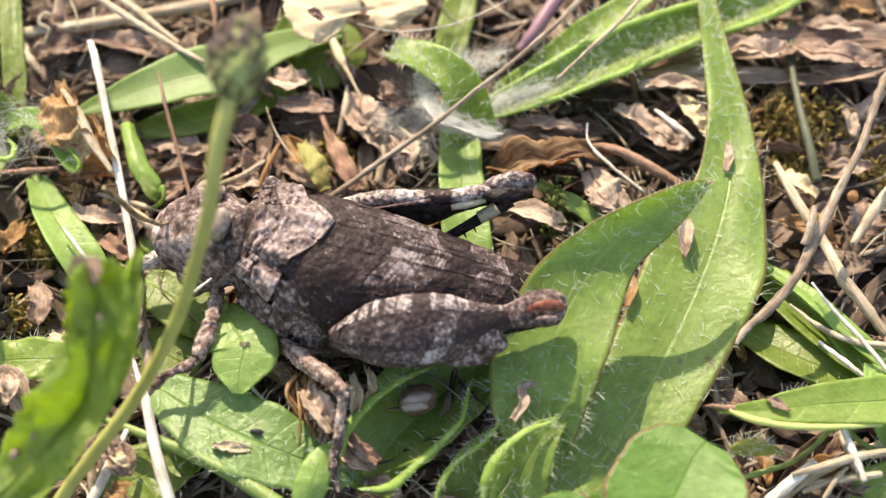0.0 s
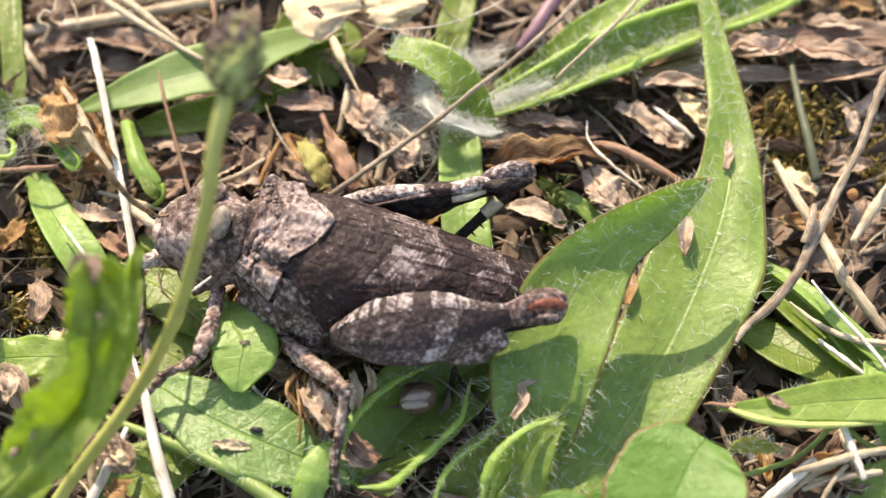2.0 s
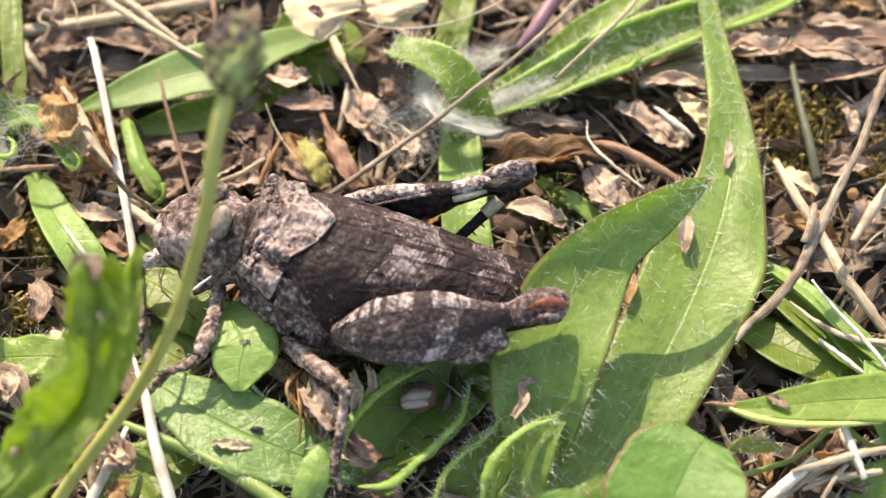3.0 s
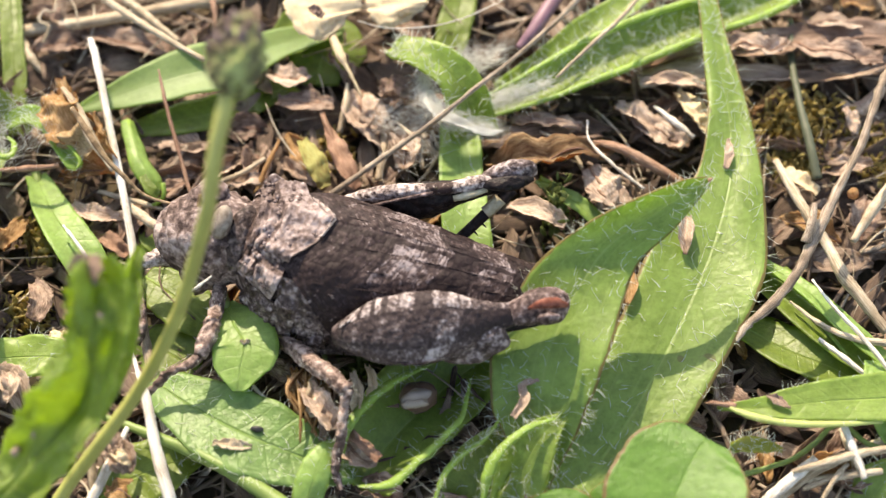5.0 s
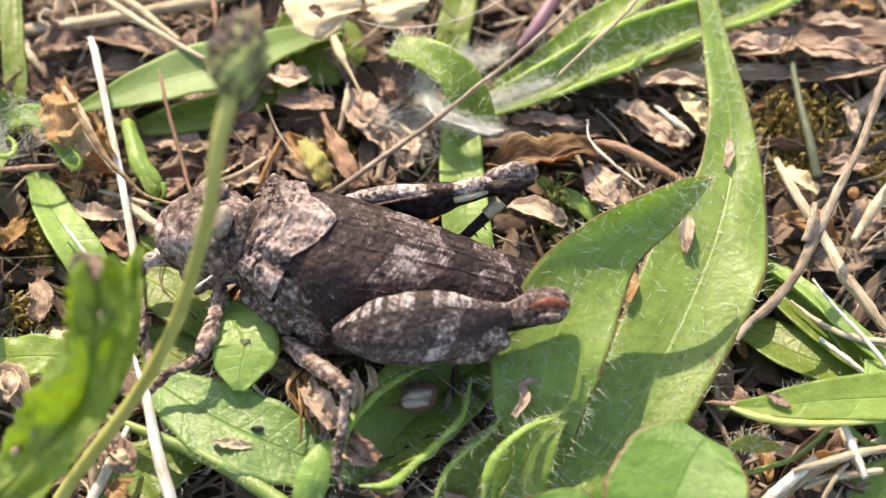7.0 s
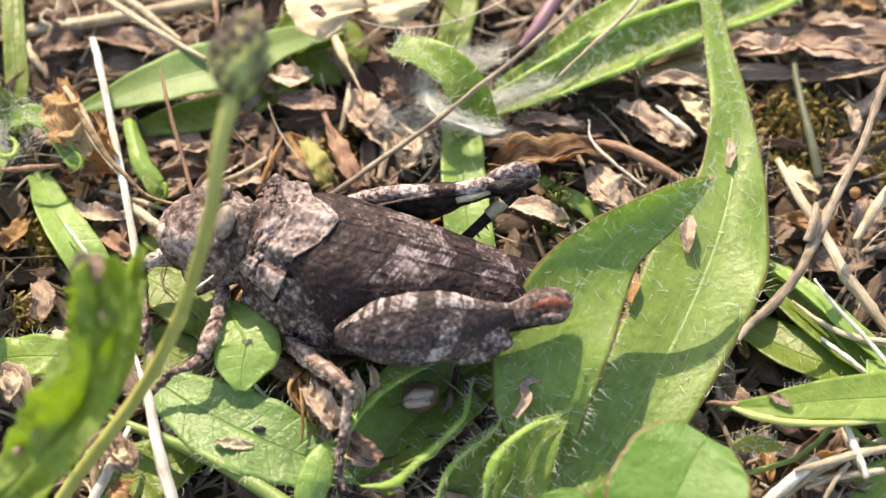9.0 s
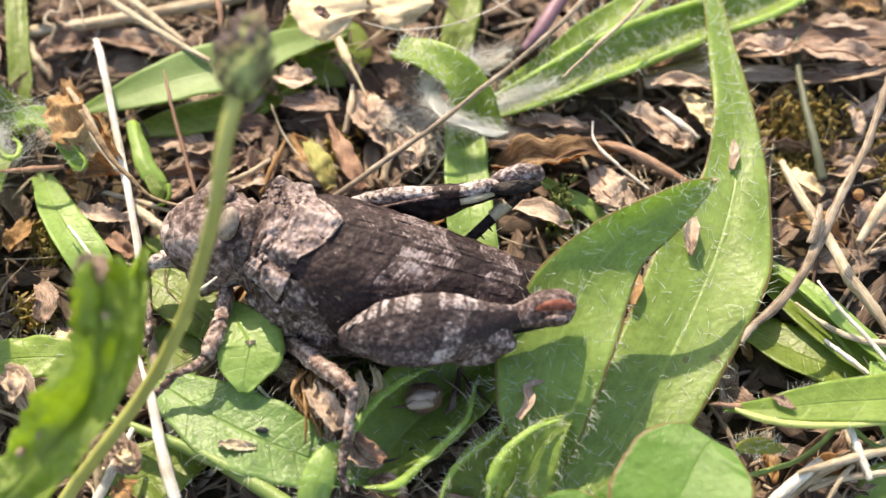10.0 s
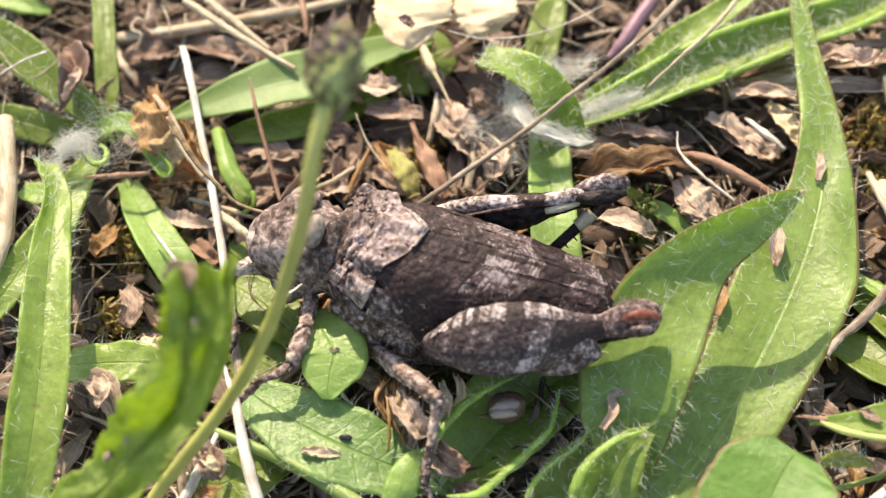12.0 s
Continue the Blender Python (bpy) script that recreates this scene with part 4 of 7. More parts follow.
leaflet3 = Blade([(9.0, -19.3, 4.5), (9.7, -18.1, 5.2), (10.9, -17.4, 5.4), (12.1, -17.6, 5.0)], [0.73, 1.10, 0.95, 0.29], (0, -0.05, 0.86), -0.05, 0.2, 0.22, 26, 13, 74)
leaf_on(clover, leaflet3, CLOVER, 0, label="small folded leaflet", name="leaflet", stem=(9.4, -18.4, 0.0), stem_r=0.3)

# the pointed leaf and green blades by the dry stems
pointed = thing("pointed_herb", (29.7, -10.6, 0.0), "herb with a smooth pointed leaf", "plant")
spear = Blade([(30.1, -10.9, 5.0), (27.1, -11.3, 5.6), (23.8, -11.7, 6.0), (21.0, -12.1, 6.2), (18.7, -12.3, 6.2), (16.8, -12.1, 6.2)], [1.68, 1.68, 1.39, 0.99, 0.51, 0.11], (0, -0.10, 0.83), 0.18, 0.15, 0.25, 44, 15, 81)
leaf_on(pointed, spear, HAIRY, 30, 0.7, 22, 0.8, "smooth pointed leaf with pale edge", stem=(32.1, -9.3, 0.0))
part("margin", tube([(17.5, -12.3, 6.3), (18.8, -12.9, 6.3), (20.9, -13.3, 6.2), (23.7, -13.3, 6.0), (26.9, -12.9, 5.6)], [0.15, 0.26, 0.26, 0.22, 0.18], 34, 7, 0.8, 0.03, 9), MARGIN_PALE, pointed, "pale rolled leaf edge")
part("tip", tube([(17.9, -12.2, 6.25), (17.2, -12.1, 6.3), (16.5, -12.0, 6.3), (16.0, -11.95, 6.2)], [0.22, 0.16, 0.12, 0.04], 14, 7, 1, 0.05, 4), TWIG, pointed, "withered brown leaf point")
part("stalk", tube([(18.1, -15.1, 2.4), (19.8, -14.8, 2.8), (21.6, -14.3, 3.2), (23.0, -13.5, 3.8), (24.0, -12.6, 4.2), (24.9, -12.5, 4.2), (26.3, -13.4, 3.6), (28.8, -13.8, 2.6)], [0.18], 50, 8, 1, 0.04, 10), STALK, pointed, "thin bent green stalk")
furry = Blade([(17.7, -13.8, 4.0), (18.8, -13.9, 4.6), (19.7, -14.0, 4.6), (20.9, -14.1, 4.2)], [0.25, 0.52, 0.48, 0.12], (0, -0.1, 0.9), -0.2, 0.1, 0.3, 30, 11, 82)
leaf_on(pointed, furry, YELLOW_GREEN, 110, 0.8, 26, 0.6, "small furry yellow green leaf")
fuzzy = Blade([(26.0, -17.2, 2.0), (27.0, -16.0, 3.0), (28.6, -14.4, 3.0)], [1.10, 1.61, 0.59], (0, -0.05, 0.86), 0.1, 0.3, 0.25, 26, 11, 83)
leaf_on(pointed, fuzzy, HAIRY, 70, 0.9, 23, 0.6, "fuzzy leaf")
side_edge = Blade([(27.3, -7.8, 4.0), (27.1, -10.1, 4.6), (27.1, -12.2, 4.8), (27.8, -13.7, 4.0)], [0.59, 0.73, 0.73, 0.29], (0, -0.05, 0.86), 0.1, 0.3, 0.25, 26, 9, 84)
leaf_on(pointed, side_edge, PALE, 30, 0.8, 24, 0.6, "pale leaf edge on")
tuft = thing("grass_tuft", (23.2, -2.2, 0.0), "tuft of shaded green blades", "grass")
for spine, wide, mat, seed in (
        ([(20.8, 1.7, 1.2), (23.0, -1.4, 2.0), (25.5, -4.8, 2.4), (28.9, -8.3, 2.0)], [0.88, 1.17, 1.24, 0.88], DEEP_SHADED, 85),
        ([(19.3, -2.6, 0.8), (22.0, -5.2, 1.6), (24.2, -7.5, 2.0), (26.6, -9.7, 1.4)], [0.95, 1.46, 1.32, 0.73], DEEP_SHADED, 87),
        ([(22.5, 0.4, 1.6), (24.2, -3.0, 2.6), (26.0, -6.0, 3.0), (28.0, -8.2, 2.6)], [0.37, 0.73, 0.81, 0.44], PALE, 89),
        ([(19.7, -4.1, 1.8), (22.3, -6.3, 2.6), (25.0, -7.7, 2.8), (27.4, -9.0, 2.4)], [1.2, 1.75, 1.7, 1.3], DEEP_SHADED, 86),
        ([(21.0, -0.8, 2.2), (23.3, -3.9, 3.0), (25.9, -6.7, 3.2), (28.1, -8.6, 2.8)], [0.8, 1.15, 1.15, 0.9], DEEP_SHADED, 88),
        ([(21.2, 0.3, 2.8), (23.4, -2.3, 3.8), (25.6, -5.0, 4.0), (28.1, -7.6, 3.6)], [0.35, 0.62, 0.72, 0.60], PALE, 90),
        ([(18.1, -6.0, 0.8), (18.0, -7.9, 1.2), (17.9, -9.5, 1.0)], [0.29, 0.37, 0.18], YELLOWED, 91)):
    leaf_on(tuft, Blade(spine, wide, (0.2, 0.00, 0.87), 0.25, 0.15, 0.22, 32, 11, seed), mat, 0)

# the soft leaf close to the lens
lobed = thing("lobed_leaf_plant", (-29.7, -18.4, 0.0), "upright plant with a lobed bright green leaf", "plant")
front = Blade([(-27.4, -21.6, 9.0), (-24.2, -20.8, 12.7), (-21.3, -19.4, 16.6), (-19.3, -17.8, 19.8), (-18.4, -16.1, 22.4), (-18.2, -14.5, 24.3), (-18.3, -13.2, 25.0)], [1.9, 2.35, 2.25, 1.9, 1.76, 1.68, 0.88], (0.1, -0.05, 0.85), 0.42, 1.5, 0.3, 60, 25, 95, 0.26, 0, 1.2)
leaf_on(lobed, front, BLUR, 0, label="bright lobed leaf with a browned end", stem=(-30.3, -19.2, 0.0), stem_r=0.8)
part("browned_end", Blade([(-18.9, -13.8, 24.6), (-18.7, -13.6, 25.2), (-18.6, -13.0, 25.2)], [0.73, 0.88, 0.29], (0.1, -0.15, 0.8), 0.5, 0.4, 0.2, 14, 9, 96, 0.4).shape(), DEAD, lobed, "browned leaf end")
front2 = Blade([(-20.3, -16.7, 13.6), (-18.8, -15.1, 16.1), (-17.8, -13.7, 18.7), (-17.2, -11.8, 20.5), (-16.7, -10.1, 21.3)], [0.73, 1.02, 0.99, 0.59, 0.18], (0.3, -0.15, 0.75), 0.5, 0.6, 0.3, 34, 13, 97)
leaf_on(lobed, front2, BLUR, 0, label="side lobe of the leaf")

for place, size, seed in (((-23.7, -19.4, 14.9), 0.3, 1), ((-22.5, -18.9, 16.0), 0.22, 2), ((-18.1, -15.6, 23.3), 0.2, 3)):
    part("scar", lump(place, (size, size * 0.7, size * 1.1), 0.4, seed, 8, 9, (0.4, 0.9, 0.2)), DEAD_PINK, lobed, "withered tan spot")

# hairy leaves that come in sight beside the camera's turn
side_plant = thing("hawkweed_plant", (-31.7, 10.7, 0.0), "hairy rosette with narrow bristly leaves", "plant")
s1 = Blade([(-30.9, -18.2, 5.0), (-30.5, -14.4, 6.6), (-30.4, -9.4, 7.6), (-30.7, -4.8, 8.0), (-30.9, -1.0, 8.0), (-31.1, 1.9, 7.6), (-31.6, 4.1, 7.2), (-32.3, 5.5, 7.0), (-33.0, 6.3, 6.4)], [1.5, 1.75, 1.72, 1.55, 1.3, 1.05, 0.95, 0.7, 0.35], [(0.3, -0.25, 0.8), (0.3, -0.25, 0.8), (0.5, -0.25, 0.7), (0.6, 0.0, 0.6)], 0.42, 0.3, 0.3, 56, 15, 101)
leaf_on(side_plant, s1, HAIRY, 260, 1.2, 31, 0.5, "upright narrow hairy leaf")
s2 = Blade([(-30.5, 9.7, 2.6), (-31.2, 6.3, 3.4), (-32.1, 2.9, 3.6), (-33.5, 0.5, 3.6), (-34.8, -2.1, 3.4), (-36.0, -4.0, 3.0)], [0.6, 1.1, 1.35, 1.3, 1.1, 0.7], (0.1, -0.3, 0.8), 0.25, 0.2, 0.3, 40, 13, 103)
leaf_on(side_plant, s2, HAIRY, 120, 1.1, 32, 0.4, "low hairy leaf")
# s3 and s4: darker green than s1 and s2, shade put into the colour
s3 = Blade([(-28.7, 11.3, 2.4), (-31.3, 13.1, 3.6), (-34.3, 15.4, 4.4), (-37.4, 18.2, 4.6), (-40.8, 20.8, 4.0)], [0.59, 1.02, 1.39, 1.39, 0.44], (0.1, -0.6, 0.75), 0.15, 0.2, 0.3, 36, 13, 105)
leaf_on(side_plant, s3, DEEP_SHADED, 200, 1.1, 33, 0.4, "spreading hairy leaf")
s4 = Blade([(-29.6, 12.4, 1.2), (-33.1, 12.1, 1.8), (-36.4, 13.0, 2.0), (-39.9, 14.0, 1.6)], [0.51, 1.10, 1.17, 0.44], (0.1, -0.5, 0.8), 0.15, 0.2, 0.3, 30, 11, 107)
leaf_on(side_plant, s4, DEEP_SHADED, 40, 1.0, 34, 0.4, "low leaf with shade in its green")
s5 = Blade([(-35.5, 23.3, 1.6), (-37.5, 23.6, 2.2), (-40.2, 24.4, 2.2)], [0.37, 0.95, 0.73], (0, -0.05, 0.86), 0.15, 0.2, 0.3, 24, 9, 109)
leaf_on(side_plant, s5, PALE, 0, label="small bright leaf")
s6 = Blade([(-34.9, 6.5, 3.0), (-33.5, 5.7, 3.6), (-32.1, 5.4, 3.6)], [0.59, 0.81, 0.29], (0, -0.05, 0.86), 0.15, 0.2, 0.3, 20, 9, 110)
leaf_on(side_plant, s6, PALE, 20, 0.8, 36, 0.5, label="small bright leaf")
part("curl", tube([(-30.3, 9.0, 4.4), (-30.2, 8.0, 4.8), (-29.6, 7.3, 5.0), (-29.0, 7.5, 5.0), (-29.0, 8.5, 4.8), (-29.6, 9.3, 4.4)], [0.12, 0.2, 0.22, 0.2, 0.12], 30, 8, 0.8, 0.03, 21), MARGIN, side_plant, "curled young leaf tip")
part("wool", wool((-31.3, 8.6, 5.2), (0.9, 0.7, 0.25), 520, 0.9, 19, 0.012, 2.0), WOOL, side_plant, "matted white wool", kind="stuff")
part("wool", combed([(-32.3, 7.5, 5.0), (-31.4, 8.7, 5.3), (-30.5, 9.2, 5.2), (-29.8, 7.5, 5.0)], 420, 1.1, 0.28, 9, 0.012), WOOL, side_plant, "matted white wool", kind="stuff")
part("wool", combed([(-30.5, 9.5, 5.2), (-28.9, 10.8, 5.4), (-27.2, 9.6, 5.4), (-26.2, 8.5, 5.2)], 60, 1.8, 0.3, 29, 0.011), WOOL, side_plant, "long white hairs", kind="stuff")
dead_leaf([(-32.9, 16.4, 5.6), (-32.0, 15.3, 6.2), (-31.5, 14.0, 6.2), (-31.9, 12.9, 5.8), (-32.5, 11.6, 5.2)], [0.25, 0.95, 1.15, 0.7, 0.12], SHELL_DARK, "shrivelled dark brown leaf hanging over green ones", 112, 0.9, 0.6, 0.3)
dead_leaf([(-31.3, 14.2, 6.6), (-31.3, 13.2, 6.8), (-31.8, 12.5, 6.4), (-32.2, 12.0, 5.8)], [0.1, 0.4, 0.35, 0.1], DEAD_PINK, "pinkish curled edge of a shrivelled leaf", 113, 0.8, 0.4, 0.3)
straw([(-36.8, 13.7, 6.4), (-35.3, 14.8, 6.6), (-33.9, 15.9, 6.2)], [0.06, 0.08, 0.07], STRAW_WHITE, "thin pale straw over hairy leaves", seed=113)

# ---- the flower bud on its stalk ----
flower = thing("plantain_flower", (-24.5, -16.1, 0.0), "blurred plantain bud on a tall bent green stalk", "flower")
part("stalk", tube([(-24.8, -19.7, 3.0), (-22.6, -17.6, 6.0), (-19.9, -16.3, 10.0), (-17.4, -14.8, 13.5), (-15.0, -13.1, 18.0), (-13.4, -11.6, 22.5), (-12.3, -10.6, 26.5), (-11.7, -9.1, 29.5), (-11.0, -7.3, 31.5)], [0.44, 0.42, 0.42, 0.40, 0.40, 0.40, 0.42, 0.44, 0.44], 60, 10, 1.0, 0.04, 12), STALK_OLIVE, flower, "ribbed olive green stalk")
core = vec((-10.6, -5.5, 32.5))
axis = unit(vec((-10.4, -3.6, 33.8)) - vec((-10.9, -7.5, 31.5)))
flower_core = part("bud", lump(core, (1.35, 1.3, 2.05), 0.3, 6, 16, 18, axis), BUD, flower, "green and purple bud")
rnd = random.Random(5)
x_ = unit(np.cross(axis, (0, 0, 1)))
y_ = np.cross(axis, x_)
for k in range(64):
    h = -0.92 + 1.84 * (k + 0.5) / 64
    w = k * 2.39996
    r = math.sqrt(max(0.05, 1 - h * h))
    out = x_ * math.cos(w) * r + y_ * math.sin(w) * r
    spot = core + axis * h * 2.05 + out * rnd.uniform(1.15, 1.4)
    part("scale", lump(spot, (rnd.uniform(0.2, 0.38), 0.26, rnd.uniform(0.35, 0.6)), 0.5, k, 7, 8, axis * 0.9 + out * rnd.uniform(0.2, 1.0) + vec((rnd.gauss(0, 0.3), rnd.gauss(0, 0.3), 0))), BUD if h < 0.1 or k % 3 == 0 else BUD_GREY, flower_core)

# ---- dry straws and twigs ----
straw([(-24.5, 16.7, 5.8), (-24.0, 15.2, 5.8), (-22.8, 10.5, 5.0), (-21.4, 4.9, 4.4), (-20.4, 0.4, 3.4), (-20.1, -1.8, 2.4)], [0.18, 0.27, 0.27, 0.26, 0.27, 0.22], STRAW_WHITE, "bleached white flat straw leaning on leaves", seed=1, flat=0.7)
straw([(-19.5, -7.9, 6.1), (-18.9, -9.8, 6.3), (-18.2, -11.7, 6.5), (-17.4, -15.0, 5.9), (-16.5, -17.7, 5.1), (-16.1, -19.1, 4.1)], [0.07, 0.15, 0.29, 0.37, 0.40, 0.33], STRAW_WHITE, "broken bleached straw standing among leaves", seed=2, flat=0.7)
straw([(-20.2, -0.0, 3.0), (-19.8, -2.9, 2.8), (-19.0, -6.6, 2.6), (-17.9, -10.3, 2.6), (-17.1, -13.2, 2.0)], [0.29, 0.33, 0.33, 0.29, 0.29], STRAW_GREY, "grey cracked straw under the bud stalk", seed=3)
straw([(-31.6, 20.4, 1.6), (-29.5, 20.5, 2.0), (-25.4, 20.9, 2.4), (-20.2, 21.9, 2.6), (-15.8, 23.1, 2.4), (-13.0, 24.4, 2.0)], [0.40, 0.48, 0.44, 0.44, 0.40, 0.37], STRAW, "thick tan straw lying flat", seed=4)
straw([(-25.0, 21.9, 4.6), (-21.7, 19.2, 4.8), (-18.7, 17.0, 4.8), (-16.6, 15.7, 4.6)], [0.26, 0.26, 0.22, 0.18], STRAW, "thin tan straw over a grass blade", seed=5)
straw([(-23.6, 22.8, 3.6), (-21.2, 20.5, 3.6), (-18.7, 18.3, 3.4)], [0.29, 0.29, 0.18], STRAW, "thin tan straw over a grass blade", seed=6)
straw([(-19.6, 14.2, 5.6), (-19.0, 11.8, 5.2), (-18.1, 8.8, 4.4), (-17.0, 5.3, 3.4)], [0.07, 0.13, 0.15, 0.16], TWIG, "thin reddish grass stalk", seed=7)
straw([(-30.5, 19.8, 1.8), (-29.4, 17.9, 2.0), (-28.6, 16.9, 1.6)], [0.44, 0.37, 0.18], STRAW, "short broken straw", seed=8)
straw([(10.1, 20.0, 7.2), (7.8, 17.1, 7.2), (4.7, 13.9, 7.0), (2.1, 11.7, 6.6), (-0.9, 9.2, 6.0), (-4.7, 6.8, 4.8), (-8.1, 4.8, 3.4)], [0.22, 0.18, 0.16, 0.16, 0.16, 0.18, 0.20], STRAW_GREY, "long thin grey stalk across the rosette", seed=9)
solo("purple_stem", tube([(9.1, 22.9, 5.0), (7.6, 20.3, 5.0), (6.4, 18.4, 4.6), (5.3, 17.2, 4.0)], [0.51, 0.51, 0.48, 0.29], 24, 10, 1, 0.05, 13), STALK_PURPLE, "purple green leaf stem", "stem")
straw([(14.4, 20.4, 7.4), (12.5, 17.4, 7.6), (10.3, 15.1, 7.4), (7.7, 12.7, 6.6)], [0.15, 0.15, 0.15, 0.11], STRAW, "thin brown stalk over the hairy leaf", seed=14)
straw([(30.7, 13.6, 8.4), (29.0, 10.2, 8.6), (27.1, 5.5, 8.6), (25.1, 1.8, 8.4), (23.7, -0.9, 8.2), (22.3, -3.6, 8.0), (20.4, -5.9, 7.8), (18.9, -7.1, 7.4), (18.2, -8.1, 7.0)], [0.26, 0.27, 0.26, 0.31, 0.37, 0.29, 0.35, 0.24, 0.09], STRAW_GREY, "stout grey brown dead stem with a side shoot", category="twig", name="dry_twig", seed=15, rough=0.16, flat=0.8)
straw([(23.6, 0.7, 9.2), (23.3, -0.6, 9.0), (22.9, -1.7, 8.4)], [0.15, 0.29, 0.33], STRAW_GREY, "short stub of a dead side shoot", category="twig", name="dry_twig", seed=16)
straw([(22.4, 7.2, 4.6), (23.0, 5.3, 4.8), (24.1, 2.6, 4.8), (25.2, 0.3, 4.6), (25.9, -1.8, 4.6), (26.7, -3.0, 4.4), (28.5, -5.5, 3.6)], [0.22, 0.33, 0.37, 0.35, 0.44, 0.40, 0.33], STRAW, "jointed tan straw crossing under a dead stem", seed=17)
straw([(30.7, 6.3, 4.0), (28.8, 3.9, 4.0), (27.1, 1.4, 3.6)], [0.40, 0.40, 0.22], STRAW, "tan straw end", seed=18)
straw([(24.9, 20.5, 3.0), (24.5, 16.4, 3.6), (24.6, 12.4, 4.0), (25.0, 9.2, 3.8), (25.4, 6.8, 3.0)], [0.22, 0.26, 0.29, 0.33, 0.33], STALK_GREY, "grey green grass stalk", category="stalk", name="grass_stalk", seed=19)
straw([(23.8, -2.4, 5.0), (24.9, -4.5, 5.2), (26.7, -6.9, 5.0), (28.6, -9.6, 4.4)], [0.05, 0.11, 0.15, 0.15], STRAW_WHITE, "thin shining straw", seed=20)
straw([(22.5, -3.2, 3.6), (24.2, -5.1, 4.0), (26.2, -6.3, 4.2), (29.0, -6.6, 4.0)], [0.07, 0.18, 0.22, 0.26], STRAW, "thin tan straw", seed=21)
straw([(24.0, -6.2, 4.0), (25.3, -7.6, 4.2), (26.7, -8.8, 4.0)], [0.11, 0.18, 0.15], STRAW_WHITE, "short bleached straw", seed=22)
straw([(19.1, -17.8, 3.4), (20.9, -16.3, 3.8), (22.9, -14.7, 4.0)], [0.37, 0.40, 0.33], STRAW_WHITE, "broken bleached straw", seed=23)
straw([(25.0, -12.1, 3.0), (25.4, -13.6, 3.0), (26.1, -15.8, 2.6)], [0.29, 0.33, 0.33], STRAW, "bleached straw under a stalk", seed=24)
straw([(20.9, -16.3, 2.0), (23.1, -14.7, 2.4), (25.6, -13.6, 2.6), (29.0, -12.2, 2.4)], [0.29, 0.37, 0.37, 0.33], STRAW, "tan straw on the litter", seed=25)
straw([(21.7, -14.8, 1.8), (24.1, -15.1, 2.0), (27.4, -14.1, 2.0)], [0.22, 0.33, 0.29], STRAW, "tan straw on the litter", seed=26)
straw([(10.3, 9.6, 3.4), (11.9, 8.7, 4.0), (14.0, 7.5, 3.8), (16.5, 6.2, 3.0)], [0.15, 0.33, 0.37, 0.33], TWIG, "arched reddish tan grass stalk", seed=27)
straw([(9.9, 11.1, 3.8), (10.0, 9.4, 3.8), (11.5, 7.6, 3.6), (13.6, 6.0, 3.0)], [0.05, 0.09, 0.12, 0.11], STRAW_WHITE, "thin bent white straw", seed=28)
straw([(14.7, 12.9, 3.0), (15.9, 11.5, 3.2), (17.3, 10.4, 2.8)], [0.11, 0.22, 0.18], STRAW_WHITE, "short white straw splinter", seed=29)
straw([(-7.9, 17.9, 5.0), (-7.2, 16.0, 5.0), (-6.7, 15.0, 4.8), (-5.6, 12.9, 4.0)], [0.29, 0.33, 0.16, 0.07], CREAM, "split cream petal stalk", seed=30)
straw([(-6.7, 14.6, 3.4), (-6.8, 12.7, 3.2), (-7.2, 11.1, 2.4)], [0.11, 0.26, 0.22], STRAW, "short pale twig", seed=31)
straw([(-5.9, 17.3, 7.0), (-3.7, 16.8, 6.8), (-0.5, 17.2, 6.6), (2.2, 18.4, 6.4), (5.0, 20.5, 6.0)], [0.03, 0.04, 0.04, 0.04, 0.03], STRAW_WHITE, "fine arched dry thread", seed=32, rough=0)
straw([(-11.3, 10.3, 2.6), (-12.0, 8.4, 2.6), (-12.8, 6.2, 2.2)], [0.11, 0.18, 0.15], DEAD_ORANGE, "orange brown twig behind the insect", seed=33)
straw([(-12.2, 8.7, 2.8), (-13.7, 7.6, 2.6), (-15.6, 7.0, 2.2)], [0.15, 0.18, 0.15], STRAW, "thin tan twig behind the insect", seed=34)
straw([(-21.2, 4.7, 3.0), (-19.7, 3.3, 3.2), (-18.2, 2.2, 3.0)], [0.29, 0.33, 0.29], STRAW, "short tan straw before the insect's face", seed=35)
straw([(-9.4, 15.3, 2.4), (-8.2, 11.8, 2.8), (-7.2, 9.3, 2.6), (-6.2, 7.6, 2.0)], [0.15, 0.22, 0.18, 0.15], TWIG, "reddish brown twig", seed=36)
straw([(-4.1, 11.5, 2.2), (-4.2, 9.0, 2.4), (-4.5, 7.4, 2.0)], [0.22, 0.29, 0.26], STRAW, "tan twig end", seed=37)
straw([(-21.7, -10.7, 5.0), (-21.5, -12.5, 5.0), (-21.7, -14.3, 4.4), (-21.4, -16.5, 3.4)], [0.37, 0.37, 0.33, 0.29], STRAW, "split tan straw by the bud stalk", seed=38)
straw([(-19.6, -12.7, 4.4), (-20.1, -14.4, 4.6), (-20.8, -16.2, 4.4), (-21.8, -17.9, 3.6)], [0.15, 0.29, 0.33, 0.33], STRAW_WHITE, "bleached straw behind the bud stalk", seed=39)
straw([(-16.6, 21.9, 5.0), (-16.2, 20.1, 5.0), (-16.0, 18.6, 4.6)], [0.22, 0.22, 0.15], TWIG, "thin brown stalk", seed=40)
straw([(-12.9, -7.5, 2.0), (-11.0, -7.7, 2.2), (-8.7, -7.9, 2.0)], [0.04, 0.06, 0.04], STRAW_GREY, "fine dry thread", seed=41, rough=0)
